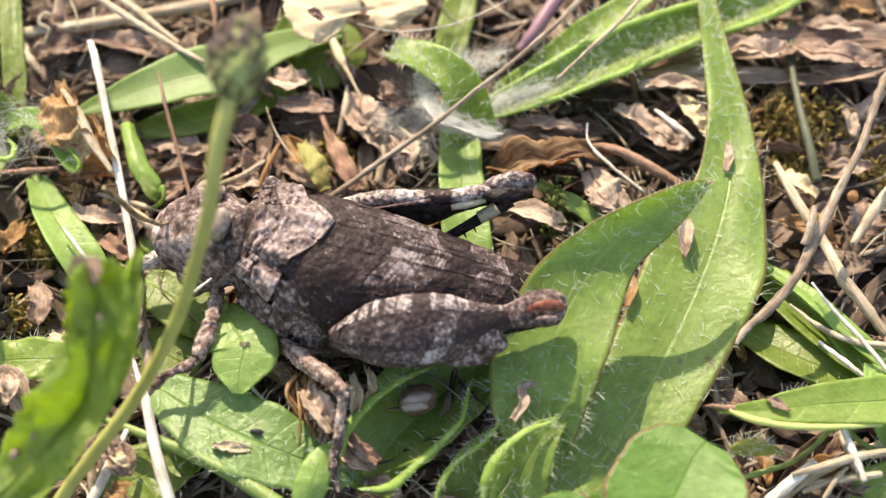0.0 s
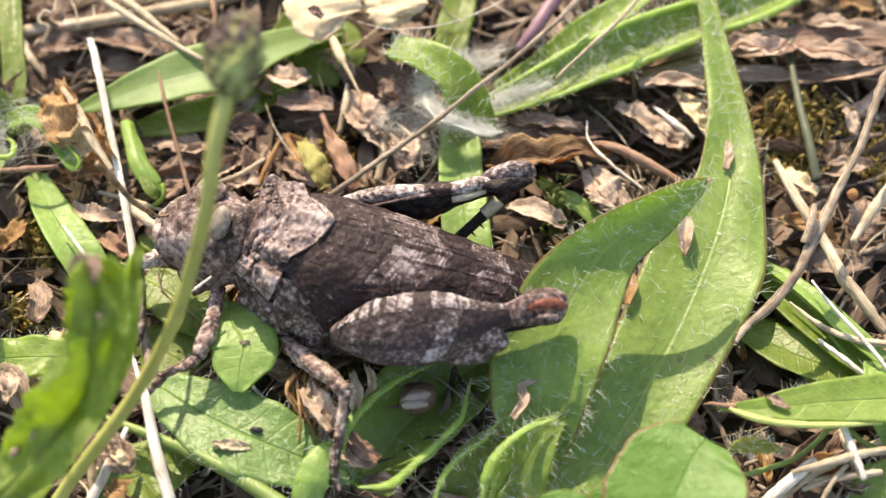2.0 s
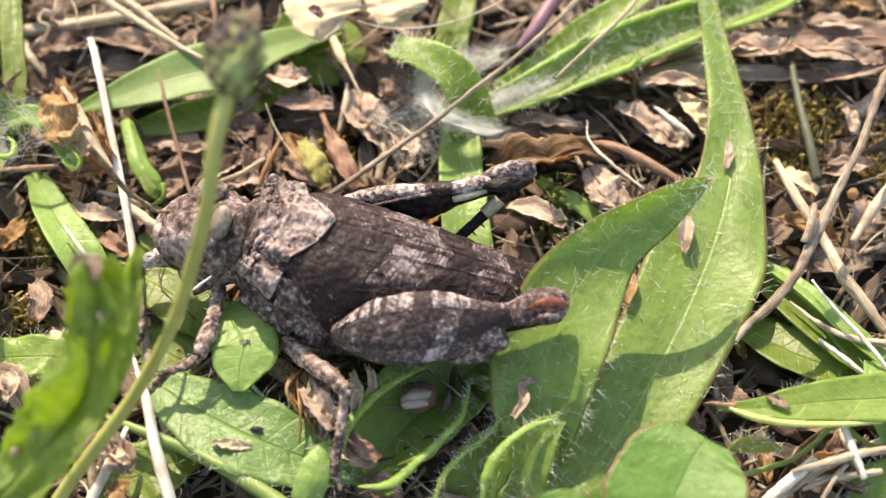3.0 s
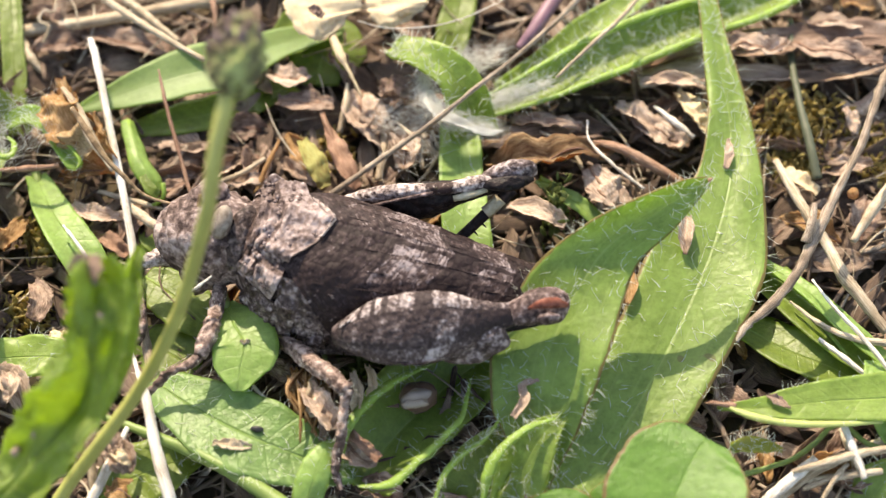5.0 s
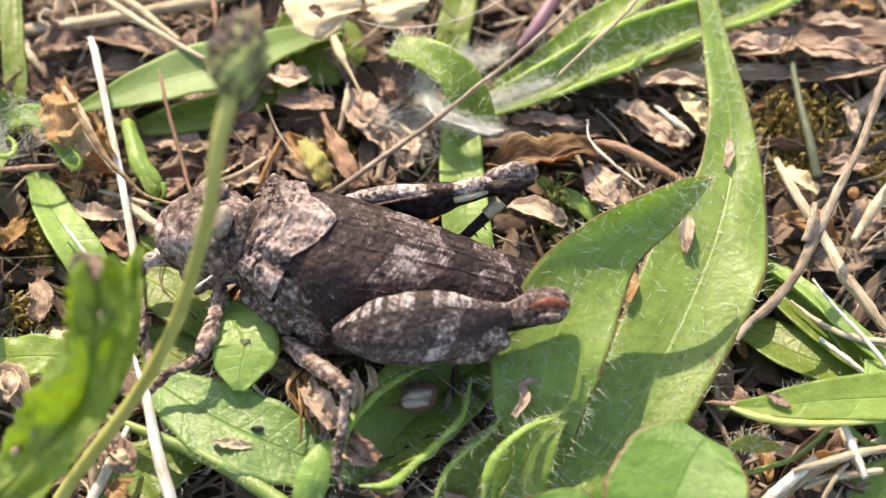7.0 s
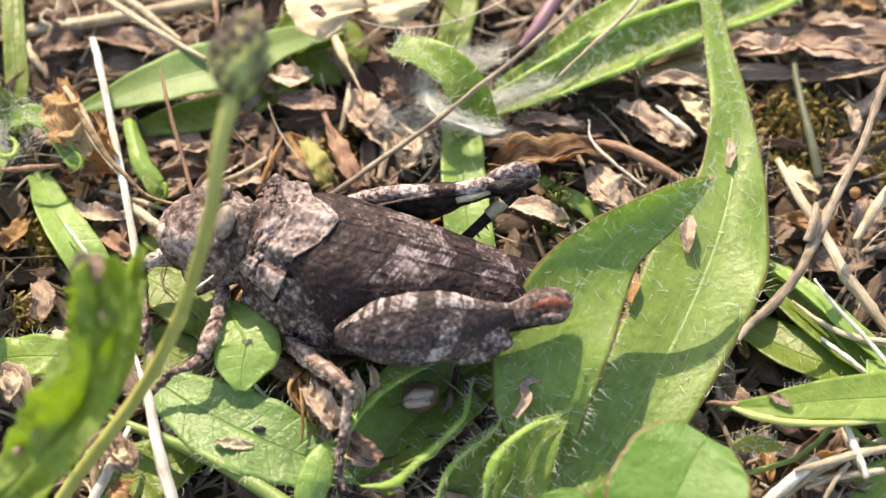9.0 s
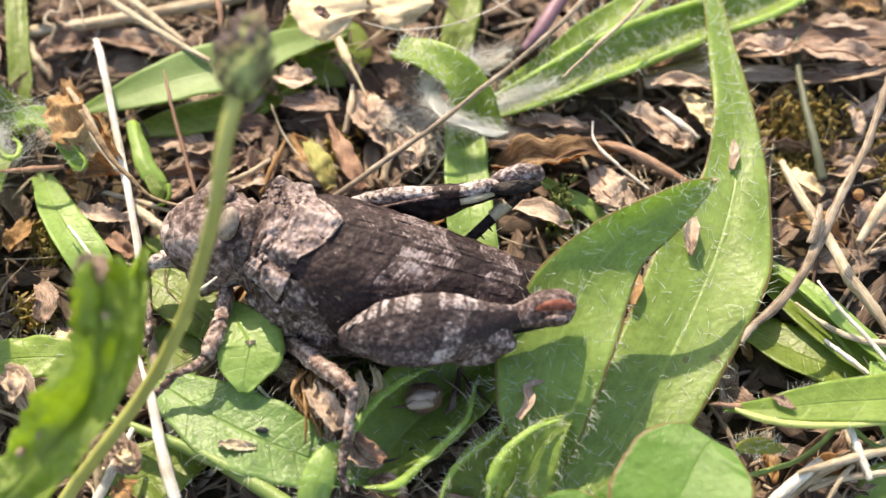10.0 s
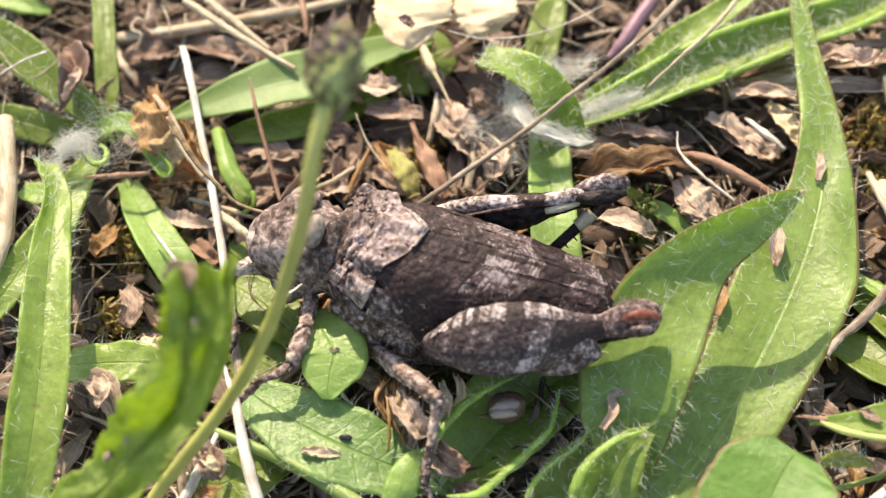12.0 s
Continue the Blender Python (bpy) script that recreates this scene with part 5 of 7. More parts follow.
straw([(-12.6, -8.4, 3.4), (-11.9, -9.5, 3.6), (-11.2, -10.2, 3.4)], [0.04, 0.11, 0.11], STRAW_WHITE, "white splinter", seed=42)
straw([(-14.4, -4.5, 9.0), (-15.0, -5.1, 9.0), (-15.7, -5.6, 8.8)], [0.04, 0.09, 0.04], STRAW_WHITE, "white splinter by the insect's mouth", seed=43)
straw([(-25.1, 2.2, 4.4), (-24.1, 0.9, 4.4), (-23.0, -0.7, 4.2)], [0.07, 0.13, 0.11], STRAW_WHITE, "thin straw lying on a leaf", seed=44)
straw([(-37.4, 16.4, 5.6), (-34.9, 13.8, 5.8), (-32.8, 15.9, 5.8)], [0.04, 0.05, 0.04], STRAW_GREY, "thin bent straw", seed=45)
straw([(-36.4, 11.3, 4.6), (-35.4, 6.0, 4.8), (-35.0, 1.6, 4.6), (-35.7, -1.6, 4.0)], [0.51, 0.62, 0.51, 0.37], STRAW, "broad tan straw", seed=46)
straw([(-18.5, 3.5, 1.6), (-19.1, 7.1, 1.8), (-17.8, 10.4, 1.8)], [0.18, 0.22, 0.18], STRAW_GREY, "grey straw on the litter", seed=47)
straw([(28.2, 12.7, 2.6), (29.4, 13.0, 2.8), (30.8, 14.7, 2.6)], [0.37, 0.59, 0.37], DEAD_PINK, "pinkish husk", seed=48)

straw([(-27.6, 21.8, 4.4), (-27.7, 20.4, 4.2), (-28.4, 20.5, 4.2), (-28.7, 19.7, 4.0), (-28.0, 19.3, 3.8), (-28.4, 18.3, 3.2)], [0.05, 0.09, 0.11, 0.12, 0.14, 0.10], STRAW, "curled withered flower stalk on a straw", seed=70)
straw([(-26.7, 21.8, 4.2), (-26.1, 20.4, 4.2), (-25.9, 19.3, 3.8)], [0.05, 0.06, 0.05], STRAW, "thin dry thread over a straw", seed=71, rough=0)
straw([(-30.2, 6.3, 4.8), (-28.1, 6.3, 5.0), (-25.8, 6.7, 4.8)], [0.07, 0.22, 0.15], TWIG, "reddish brown twig bit over a leaf", seed=60)
straw([(-23.6, 6.4, 2.2), (-21.4, 5.6, 2.4), (-18.9, 4.7, 2.4)], [0.15, 0.18, 0.15], STRAW, "tan straw by the white straw", seed=61)
straw([(-3.3, 11.5, 3.2), (-1.9, 9.7, 3.4), (-1.4, 7.7, 3.0)], [0.11, 0.18, 0.15], STRAW, "tan straw end by the rosette", seed=62)
straw([(6.7, 10.9, 2.8), (8.6, 9.3, 3.2), (9.5, 7.8, 2.8)], [0.11, 0.18, 0.15], STRAW, "short tan straw over a rotting leaf", seed=63)

straw([(24.5, -12.6, 5.2), (25.0, -14.2, 5.0), (25.7, -16.2, 4.4)], [0.18, 0.26, 0.22], STRAW_WHITE, "bleached straw crossing a tan straw", seed=64)
straw([(21.3, -15.7, 4.4), (23.1, -15.4, 4.8), (25.4, -14.7, 4.8), (28.4, -14.0, 4.4)], [0.15, 0.26, 0.26, 0.22], STRAW, "pale straw lying on tan straws", seed=65)
straw([(22.0, -16.5, 3.6), (24.1, -15.9, 4.0), (26.9, -15.5, 4.0)], [0.15, 0.22, 0.22], STRAW, "tan straw on the litter", seed=66)
straw([(23.1, -17.3, 3.8), (23.9, -16.1, 4.2), (24.8, -15.1, 4.2)], [0.15, 0.18, 0.15], STRAW, "short tan straw among bleached ones", seed=67)

# ---- dead leaves ----
curled = thing("dead_leaf", (-25.0, 9.5, 3.0), "crumpled translucent amber dry leaf on a stalk", "dead leaf", "dead leaves")
part("leaf_blade", crumpled((-25.7, 10.4, 5.5), (0.9, -2.3, 0.2), (1.05, 0.75, 0.5), 1, 1.3, 0.36, 0.30), AMBER_GLOW, curled)
part("leaf_lobe", crumpled((-24.7, 8.3, 5.5), (1.2, -0.55, 0.1), (0.45, 0.85, 0.6), 2, 0.9, 0.42, 0.35, rows=22, cols=18), AMBER_BRIGHT, curled)
part("leaf_shred", crumpled((-23.0, 8.8, 5.4), (0.75, -1.75, 0.0), (0.4, 0.2, 0.55), 3, 0.7, 0.5, 0.35, rows=24, cols=14), AMBER_GLOW, curled)
part("stalk", tube([(-25.9, 12.2, 6.2), (-24.6, 10.2, 6.3), (-23.5, 8.0, 6.1), (-22.0, 5.9, 5.4)], [0.16, 0.34, 0.36, 0.2], 20, 8, 0.5, 0.07, 4), STRAW, curled, "flat tan stalk")

for spine, wide, mat, label, seed, fold, ruck, ragged in (
        ([(-5.7, 14.7, 2.2), (-5.7, 12.5, 2.8), (-4.7, 11.1, 2.8), (-3.7, 9.5, 2.0)], [0.51, 1.46, 1.32, 0.51], DEAD_PINK, "crumpled brown dead leaf", 2, 0.6, 0.9, 0.4),
        ([(-3.7, 14.8, 3.0), (-3.3, 13.6, 3.4), (-3.7, 12.4, 3.0)], [0.37, 0.73, 0.44], DEAD, "shrivelled reddish brown leaf", 3, 0.6, 0.6, 0.4),
        ([(11.6, 8.9, 3.4), (8.6, 8.2, 4.0), (5.9, 7.8, 4.0), (3.2, 7.9, 3.0)], [0.3, 1.15, 1.5, 0.6], AMBER, "curled translucent amber dead leaf", 4, 0.7, 1.5, 0.4),
        ([(10.9, 11.6, 1.8), (7.7, 10.9, 2.4), (4.5, 10.4, 2.4), (2.6, 10.6, 1.8)], [0.73, 1.24, 1.10, 0.37], DEAD, "dark rotting leaf", 5, 0.3, 0.5, 0.3),
        ([(13.9, 16.8, 2.0), (17.9, 17.6, 3.0), (22.6, 17.8, 3.4), (27.5, 18.3, 3.4), (32.4, 18.9, 3.0)], [0.66, 1.24, 1.46, 1.54, 1.32], DEAD, "long brown curled dead leaf", 6, 0.35, 1.3, 0.35),
        ([(13.8, 15.1, 2.6), (16.9, 15.8, 3.0), (21.7, 15.7, 3.0), (26.5, 15.5, 2.8), (32.3, 16.9, 2.6)], [0.44, 0.81, 0.59, 0.73, 0.51], DEAD_PINK, "long pinkish brown dead leaf edge", 7, 0.5, 1.0, 0.5),
        ([(25.8, 19.8, 3.6), (27.5, 19.7, 4.0), (29.8, 19.4, 3.6)], [0.15, 0.73, 0.18], DEAD_PINK, "pinkish dry leaf scrap", 8, 0.2, 0.3, 0.2),
        ([(28.7, 21.8, 3.2), (29.5, 22.0, 3.6), (30.9, 21.3, 3.2)], [0.37, 0.95, 0.37], DEAD_ORANGE, "orange brown leaf scrap", 9, 0.4, 0.5, 0.3),
        ([(-12.1, 15.8, 3.0), (-10.8, 15.0, 3.4), (-9.5, 15.6, 3.0)], [0.59, 1.17, 0.44], DEAD_PINK, "tan crumpled leaf", 10, 0.5, 0.6, 0.3),
        ([(-11.6, 13.8, 2.4), (-9.6, 13.3, 2.8), (-7.7, 13.3, 2.4)], [0.44, 0.95, 0.44], DEAD, "brown crumpled leaf", 11, 0.5, 0.6, 0.3),
        ([(-8.0, 11.3, 2.6), (-7.0, 8.6, 3.0), (-5.9, 6.4, 2.4)], [0.29, 0.73, 0.37], TWIG, "reddish brown dry leaf beside a yellow one", 65, 0.5, 0.4, 0.3),
        ([(-9.7, 9.9, 3.2), (-8.7, 7.7, 3.6), (-8.0, 6.3, 2.8)], [0.37, 0.81, 0.44], YELLOWED, "yellow green dying leaf", 12, 0.3, 0.2, 0.15),
        ([(9.9, 7.7, 3.0), (10.9, 5.9, 3.2), (12.4, 4.7, 2.6)], [0.59, 1.24, 0.73], DEAD_PINK, "pale pinkish dry leaf", 13, 0.3, 0.3, 0.2),
        ([(6.4, 7.0, 2.6), (8.6, 5.1, 3.0), (10.9, 3.5, 2.4)], [0.37, 0.66, 0.51], PALE, "pale green leaf end", 14, 0.2, 0.1, 0.1),
        ([(-29.6, 1.7, 2.4), (-28.7, 2.5, 2.8), (-28.2, 4.1, 2.4)], [0.37, 0.81, 0.29], DEAD_ORANGE, "amber dry leaf", 15, 0.4, 0.4, 0.3),
        ([(-25.1, 5.4, 2.2), (-23.4, 4.0, 2.6), (-21.5, 4.3, 2.2)], [0.29, 0.81, 0.37], DEAD_PINK, "pinkish brown leaf scrap", 16, 0.5, 0.5, 0.3),
        ([(-23.5, 3.0, 2.0), (-22.3, 2.1, 2.4), (-21.1, 1.3, 2.0)], [0.29, 0.73, 0.37], TWIG, "reddish brown leaf scrap", 17, 0.5, 0.5, 0.3),
        ([(-28.3, -8.7, 4.2), (-27.0, -9.7, 4.6), (-26.1, -11.4, 4.0)], [0.51, 1.02, 0.44], DEAD_PINK, "dry curled husk", 18, 0.7, 0.5, 0.3),
        ([(-21.8, -14.8, 5.4), (-20.5, -14.7, 6.0), (-19.6, -14.1, 5.6)], [0.29, 0.81, 0.29], DEAD_PINK, "dry curled husk on a stalk", 19, 0.8, 0.4, 0.3),
        ([(-19.8, -14.7, 6.0), (-19.2, -15.7, 6.4), (-19.1, -16.3, 5.6)], [0.37, 0.73, 0.29], DEAD, "dry curled husk on a stalk", 20, 0.8, 0.4, 0.3),
        ([(-6.1, -12.9, 3.4), (-5.3, -14.4, 3.8), (-4.2, -14.5, 3.2)], [0.37, 0.95, 0.29], DEAD_PINK, "tan crumpled leaf scrap", 21, 0.4, 0.5, 0.4),
        ([(-6.1, -12.8, 4.4), (-5.0, -14.0, 4.6), (-4.0, -14.8, 4.2)], [0.22, 0.40, 0.33], TWIG, "narrow brown dry leaf", 22, 0.6, 0.3, 0.2),
        ([(16.3, 14.4, 2.6), (17.4, 13.1, 3.0), (18.4, 11.6, 2.4)], [0.22, 0.66, 0.44], CREAM, "white leaf scrap", 23, 0.4, 0.4, 0.3),
        ([(-8.8, -10.0, 5.2), (-7.8, -11.8, 6.0), (-6.7, -13.3, 5.4)], [0.29, 0.88, 0.59], DEAD_PINK, "shrivelled brown leaf", 24, 0.9, 0.7, 0.4),
        ([(-7.6, -8.8, 5.2), (-8.0, -10.8, 5.8), (-8.2, -12.4, 5.2)], [0.18, 0.44, 0.26], STRAW, "shrivelled tan leaf strip", 37, 0.9, 0.5, 0.4),
        ([(-5.7, -9.4, 5.4), (-5.3, -11.0, 5.6), (-5.5, -12.1, 4.6)], [0.15, 0.40, 0.22], STRAW, "shrivelled tan leaf strip", 59, 0.9, 0.6, 0.4),
        ([(-6.9, -10.3, 5.0), (-7.1, -12.2, 5.6), (-7.4, -13.7, 4.6)], [0.15, 0.37, 0.26], DEAD_PINK, "shrivelled tan leaf strip", 60, 0.9, 0.6, 0.4),
        ([(-4.8, -8.5, 4.6), (-4.4, -9.9, 5.0), (-4.7, -11.1, 4.2)], [0.15, 0.33, 0.22], CREAM, "shrivelled pale leaf strip", 61, 0.9, 0.6, 0.4),
        ([(-11.3, -7.7, 3.0), (-10.2, -8.5, 3.4), (-9.1, -8.5, 3.0)], [0.22, 0.59, 0.29], DEAD, "shrivelled brown leaf scrap", 38, 0.8, 0.5, 0.4),
        ([(16.0, 2.3, 5.3), (15.8, 0.9, 5.4), (15.7, -0.5, 5.1)], [0.22, 0.55, 0.15], DEAD_PINK, "dry bud scale stuck on a leaf", 25, 0.9, 0.2, 0.2),
        ([(-14.2, -13.9, 4.7), (-13.0, -14.1, 4.8), (-11.8, -14.2, 4.7)], [0.15, 0.40, 0.15], STRAW, "pale grey husk lying on a leaf", 26, 0.6, 0.3, 0.3),
        ([(-29.9, 21.4, 2.4), (-28.4, 21.2, 2.8), (-27.4, 20.6, 2.4)], [0.29, 0.73, 0.29], DEAD, "crumpled tan scrap", 27, 0.8, 0.6, 0.4),
        ([(-25.9, 20.6, 1.4), (-22.9, 19.5, 1.8), (-19.7, 19.1, 1.4)], [0.73, 1.10, 0.73], DEAD, "dark brown dead leaf", 28, 0.4, 0.5, 0.3),
        ([(13.7, 12.5, 1.8), (15.2, 11.5, 2.2), (17.1, 10.6, 1.8)], [0.59, 1.02, 0.51], DEAD, "dark brown dead leaf", 29, 0.4, 0.5, 0.3),
        ([(4.4, 4.5, 3.2), (6.3, 3.7, 3.8), (8.1, 2.9, 3.2)], [0.37, 0.88, 0.44], DEAD_PINK, "tan leaf scrap", 30, 0.4, 0.5, 0.3),
        ([(-3.3, 11.0, 2.6), (-2.5, 9.3, 3.2), (-2.8, 7.9, 2.6)], [0.44, 1.02, 0.51], DEAD_PINK, "pale tan crumpled leaf", 62, 0.5, 0.7, 0.4),
        ([(12.1, 13.2, 2.6), (13.6, 12.2, 3.0), (15.4, 10.3, 2.6)], [0.37, 0.81, 0.51], DEAD_PINK, "pinkish brown crumpled leaf", 63, 0.5, 0.6, 0.4),
        ([(4.7, 11.8, 2.8), (6.9, 11.5, 3.2), (9.6, 11.3, 2.8)], [0.29, 0.66, 0.37], DEAD, "brown curled leaf edge", 64, 0.5, 0.6, 0.4),
        ([(-27.2, -0.6, 1.8), (-26.4, -2.2, 2.2), (-26.8, -3.6, 1.8)], [0.37, 0.81, 0.51], DEAD, "brown leaf scrap", 31, 0.4, 0.4, 0.3),
        ([(-25.5, -4.8, 2.4), (-24.6, -5.4, 2.6), (-24.0, -4.7, 2.2)], [0.29, 0.59, 0.29], CREAM, "cream leaf scrap", 32, 0.4, 0.4, 0.3),
        ([(-11.9, -6.4, 1.4), (-10.4, -7.4, 1.8), (-8.9, -8.4, 1.4)], [0.37, 0.73, 0.51], DEAD, "dark brown leaf scrap", 33, 0.4, 0.4, 0.3),
        ([(24.5, -14.9, 2.4), (25.4, -15.5, 2.8), (26.7, -14.9, 2.4)], [0.37, 0.88, 0.51], DEAD, "brown leaf scrap", 34, 0.4, 0.5, 0.3),
        ([(20.6, 1.0, 2.0), (21.8, 2.3, 2.4), (23.5, 3.7, 2.0)], [0.37, 0.95, 0.51], LITTER, "brown leaf scrap", 35, 0.4, 0.5, 0.3),
        ([(19.8, 16.9, 4.6), (21.1, 16.8, 5.0), (22.7, 16.5, 4.8), (24.1, 17.4, 4.4)], [0.4, 0.95, 0.8, 0.3], DEAD_PINK, "folded pinkish tan dead leaf piece", 130, 0.5, 0.7, 0.3),
        ([(24.6, 17.3, 4.4), (26.2, 16.2, 5.0), (28.3, 15.8, 5.0), (30.6, 15.8, 4.4)], [0.4, 1.0, 1.1, 0.6], DEAD, "crumpled pinkish dead leaf piece", 131, 0.4, 1.0, 0.4),
        ([(25.9, 15.6, 4.0), (27.7, 14.9, 4.4), (30.2, 15.5, 4.2)], [0.2, 0.55, 0.3], DEAD, "thin curled dead leaf edge", 132, 0.7, 0.6, 0.4),
        ([(13.7, 14.5, 3.6), (15.1, 14.3, 4.2), (16.7, 14.1, 4.2), (18.2, 14.3, 3.6)], [0.25, 0.6, 0.65, 0.5], DEAD_PINK, "pale tan dead leaf strip under a hairy leaf", 133, 0.4, 0.6, 0.3),
        ([(16.5, 13.5, 3.4), (17.1, 12.1, 3.8), (17.7, 11.2, 3.6), (18.2, 10.5, 3.2)], [0.3, 0.6, 0.5, 0.35], CREAM, "pale crumpled leaf scrap", 134, 0.6, 0.6, 0.4),
        ([(21.5, 12.8, 2.4), (22.8, 13.8, 2.8), (24.3, 15.2, 2.6)], [0.2, 0.35, 0.2], DEAD_ORANGE, "narrow ochre stalk scrap", 135, 0.5, 0.3, 0.3),
        ([(27.9, 13.5, 2.8), (28.2, 12.0, 3.2), (28.4, 10.6, 2.8)], [0.2, 0.5, 0.3], DEAD_PINK, "pale dry leaf scrap", 136, 0.5, 0.5, 0.3),
        ([(13.2, 12.4, 2.4), (14.9, 10.9, 2.8), (16.6, 9.7, 2.6)], [0.5, 1.0, 0.6], DEAD_PINK, "rotting pinkish brown leaf", 137, 0.4, 0.9, 0.4),
        ([(10.0, 6.3, 3.0), (10.7, 5.3, 3.4), (11.4, 4.5, 3.0)], [0.5, 1.1, 0.5], DEAD_PINK, "glossy pinkish dry leaf", 138, 0.3, 0.5, 0.3),
        ([(-4.2, 13.3, 3.8), (-3.3, 13.3, 4.4), (-2.4, 13.0, 4.0)], [0.4, 0.85, 0.5], DEAD, "shrivelled reddish brown leaf ball", 139, 0.9, 0.9, 0.5),
        ([(-5.6, 11.0, 3.0), (-5.0, 11.4, 3.4), (-4.4, 10.7, 3.0)], [0.3, 0.7, 0.4], DEAD_PINK, "pale crumpled leaf scrap", 140, 0.6, 0.7, 0.4),
        ([(-3.3, 10.5, 2.6), (-2.5, 9.5, 3.0), (-1.7, 9.1, 2.6)], [0.3, 0.7, 0.4], DEAD_PINK, "pale crumpled leaf scrap", 141, 0.6, 0.7, 0.4),
        ([(23.5, 8.2, 2.2), (24.2, 6.9, 2.8), (25.4, 6.0, 2.4)], [0.3, 0.6, 0.3], CREAM, "pale split leaf scrap", 142, 0.6, 0.5, 0.4),
        ([(-20.0, -15.4, 6.6), (-19.7, -15.1, 7.0), (-19.4, -14.6, 6.8)], [0.12, 0.36, 0.08], DEAD_PINK, "dry bract of a withered flower on a stalk", 150, 0.6, 0.5, 0.3),
        ([(-19.9, -15.5, 6.6), (-19.3, -16.0, 7.0), (-18.8, -16.2, 6.6)], [0.12, 0.4, 0.1], CREAM, "dry bract of a withered flower on a stalk", 151, 0.6, 0.5, 0.3),
        ([(-20.1, -15.6, 6.6), (-20.5, -15.6, 7.0), (-21.0, -15.6, 6.6)], [0.12, 0.36, 0.1], DEAD_PINK, "dry bract of a withered flower on a stalk", 152, 0.6, 0.5, 0.3),
        ([(-20.0, -15.7, 6.6), (-19.7, -16.4, 6.9), (-19.6, -16.6, 6.4)], [0.12, 0.34, 0.08], DEAD, "dry bract of a withered flower on a stalk", 153, 0.6, 0.5, 0.3),
        ([(-22.4, -10.3, 5.0), (-22.5, -11.3, 5.6), (-22.1, -11.9, 5.2)], [0.2, 0.5, 0.2], DEAD_PINK, "dry curled bract on a leaf", 154, 0.6, 0.5, 0.3),
        ([(-27.4, -9.0, 4.8), (-26.8, -10.3, 5.4), (-27.2, -11.2, 5.0)], [0.3, 0.6, 0.2], DEAD_PINK, "dry curled bract on a leaf", 155, 0.6, 0.5, 0.3),
        ([(5.9, -10.2, 6.0), (4.9, -10.6, 5.9), (5.0, -11.6, 5.8), (4.3, -12.5, 5.4)], [0.11, 0.26, 0.33, 0.29], DEAD_PINK, "thin curled dry strip on a leaf", 36, 0.6, 0.15, 0.2)):
    dead_leaf(spine, wide, mat, label, seed, fold, ruck, ragged)

rnd = random.Random(77)
for k in range(80):
    c = vec((rnd.uniform(-34, 32), rnd.uniform(-17, 22), rnd.uniform(0.9, 1.7)))
    a = rnd.uniform(0, 6.28)
    d = vec((math.cos(a), math.sin(a), rnd.gauss(0, 0.2))) * rnd.uniform(1.2, 2.8)
    dead_leaf([c - d, c + vec((0, 0, rnd.uniform(0.2, 0.7))), c + d], [0.2, rnd.uniform(0.5, 1.3), 0.15], rnd.choice((DEAD, DEAD, DEAD, DEAD_PINK, DEAD_ORANGE)), "small curled brown leaf scrap in the litter", 100 + k, rnd.uniform(0.2, 1.2), rnd.uniform(0.5, 1.1), 0.6, (rnd.gauss(0, 0.4), rnd.gauss(0, 0.3), 1), rings=26)

for spine, wide, mat, label, seed in (
        ([(19.8, -11.6, 6.6), (20.5, -12.0, 6.6), (21.2, -12.4, 6.5)], [0.11, 0.33, 0.07], DEAD, "small brown scrap lying on a pointed leaf", 51),
        ([(19.1, 8.2, 5.7), (19.1, 7.1, 5.7), (18.8, 5.9, 5.6)], [0.11, 0.33, 0.18], DEAD_PINK, "pinkish dry scale stuck on the big leaf", 52),
        ([(11.5, -1.4, 5.2), (12.1, -2.7, 5.2), (11.7, -4.2, 5.0)], [0.15, 0.44, 0.22], DEAD_ORANGE, "shrivelled amber scrap between two leaves", 53),
        ([(9.7, -4.7, 7.5), (10.1, -4.9, 7.5), (10.3, -5.0, 7.4)], [0.07, 0.15, 0.07], STRAW, "tiny pale husk on the arched leaf", 54),
        ([(-12.6, -7.7, 6.5), (-12.4, -7.8, 6.5), (-12.1, -7.7, 6.5)], [0.05, 0.12, 0.05], STRAW, "tiny brown scrap on the round leaf", 55)):
    dead_leaf(spine, wide, mat, label, seed, 0.3, 0.15, 0.3, rings=16)

rnd = random.Random(91)
tuft_shape = []
for k in range(26):
    x = rnd.uniform(-9.6, -6.9)
    top = vec((x + rnd.gauss(0, 0.3), rnd.uniform(-9.6, -8.6), rnd.uniform(4.6, 5.6)))
    low = vec((x * 0.6 - 3.2 + rnd.gauss(0, 0.3), rnd.uniform(-14.0, -11.5), rnd.uniform(3.6, 5.0)))
    mid = (top + low) / 2 + vec((rnd.gauss(0, 0.5), rnd.gauss(0, 0.2), rnd.uniform(0.2, 0.9)))
    r = rnd.uniform(0.07, 0.2)
    tuft_shape.append(tube([top, mid, low], [r * 0.6, r, r * 0.5], 14, 6, 0.6, 0.07, k))
solo("withered_tuft", join(*tuft_shape), DEAD_ORANGE, "withered golden brown tuft of shrivelled stalk fibres", "dead leaf")


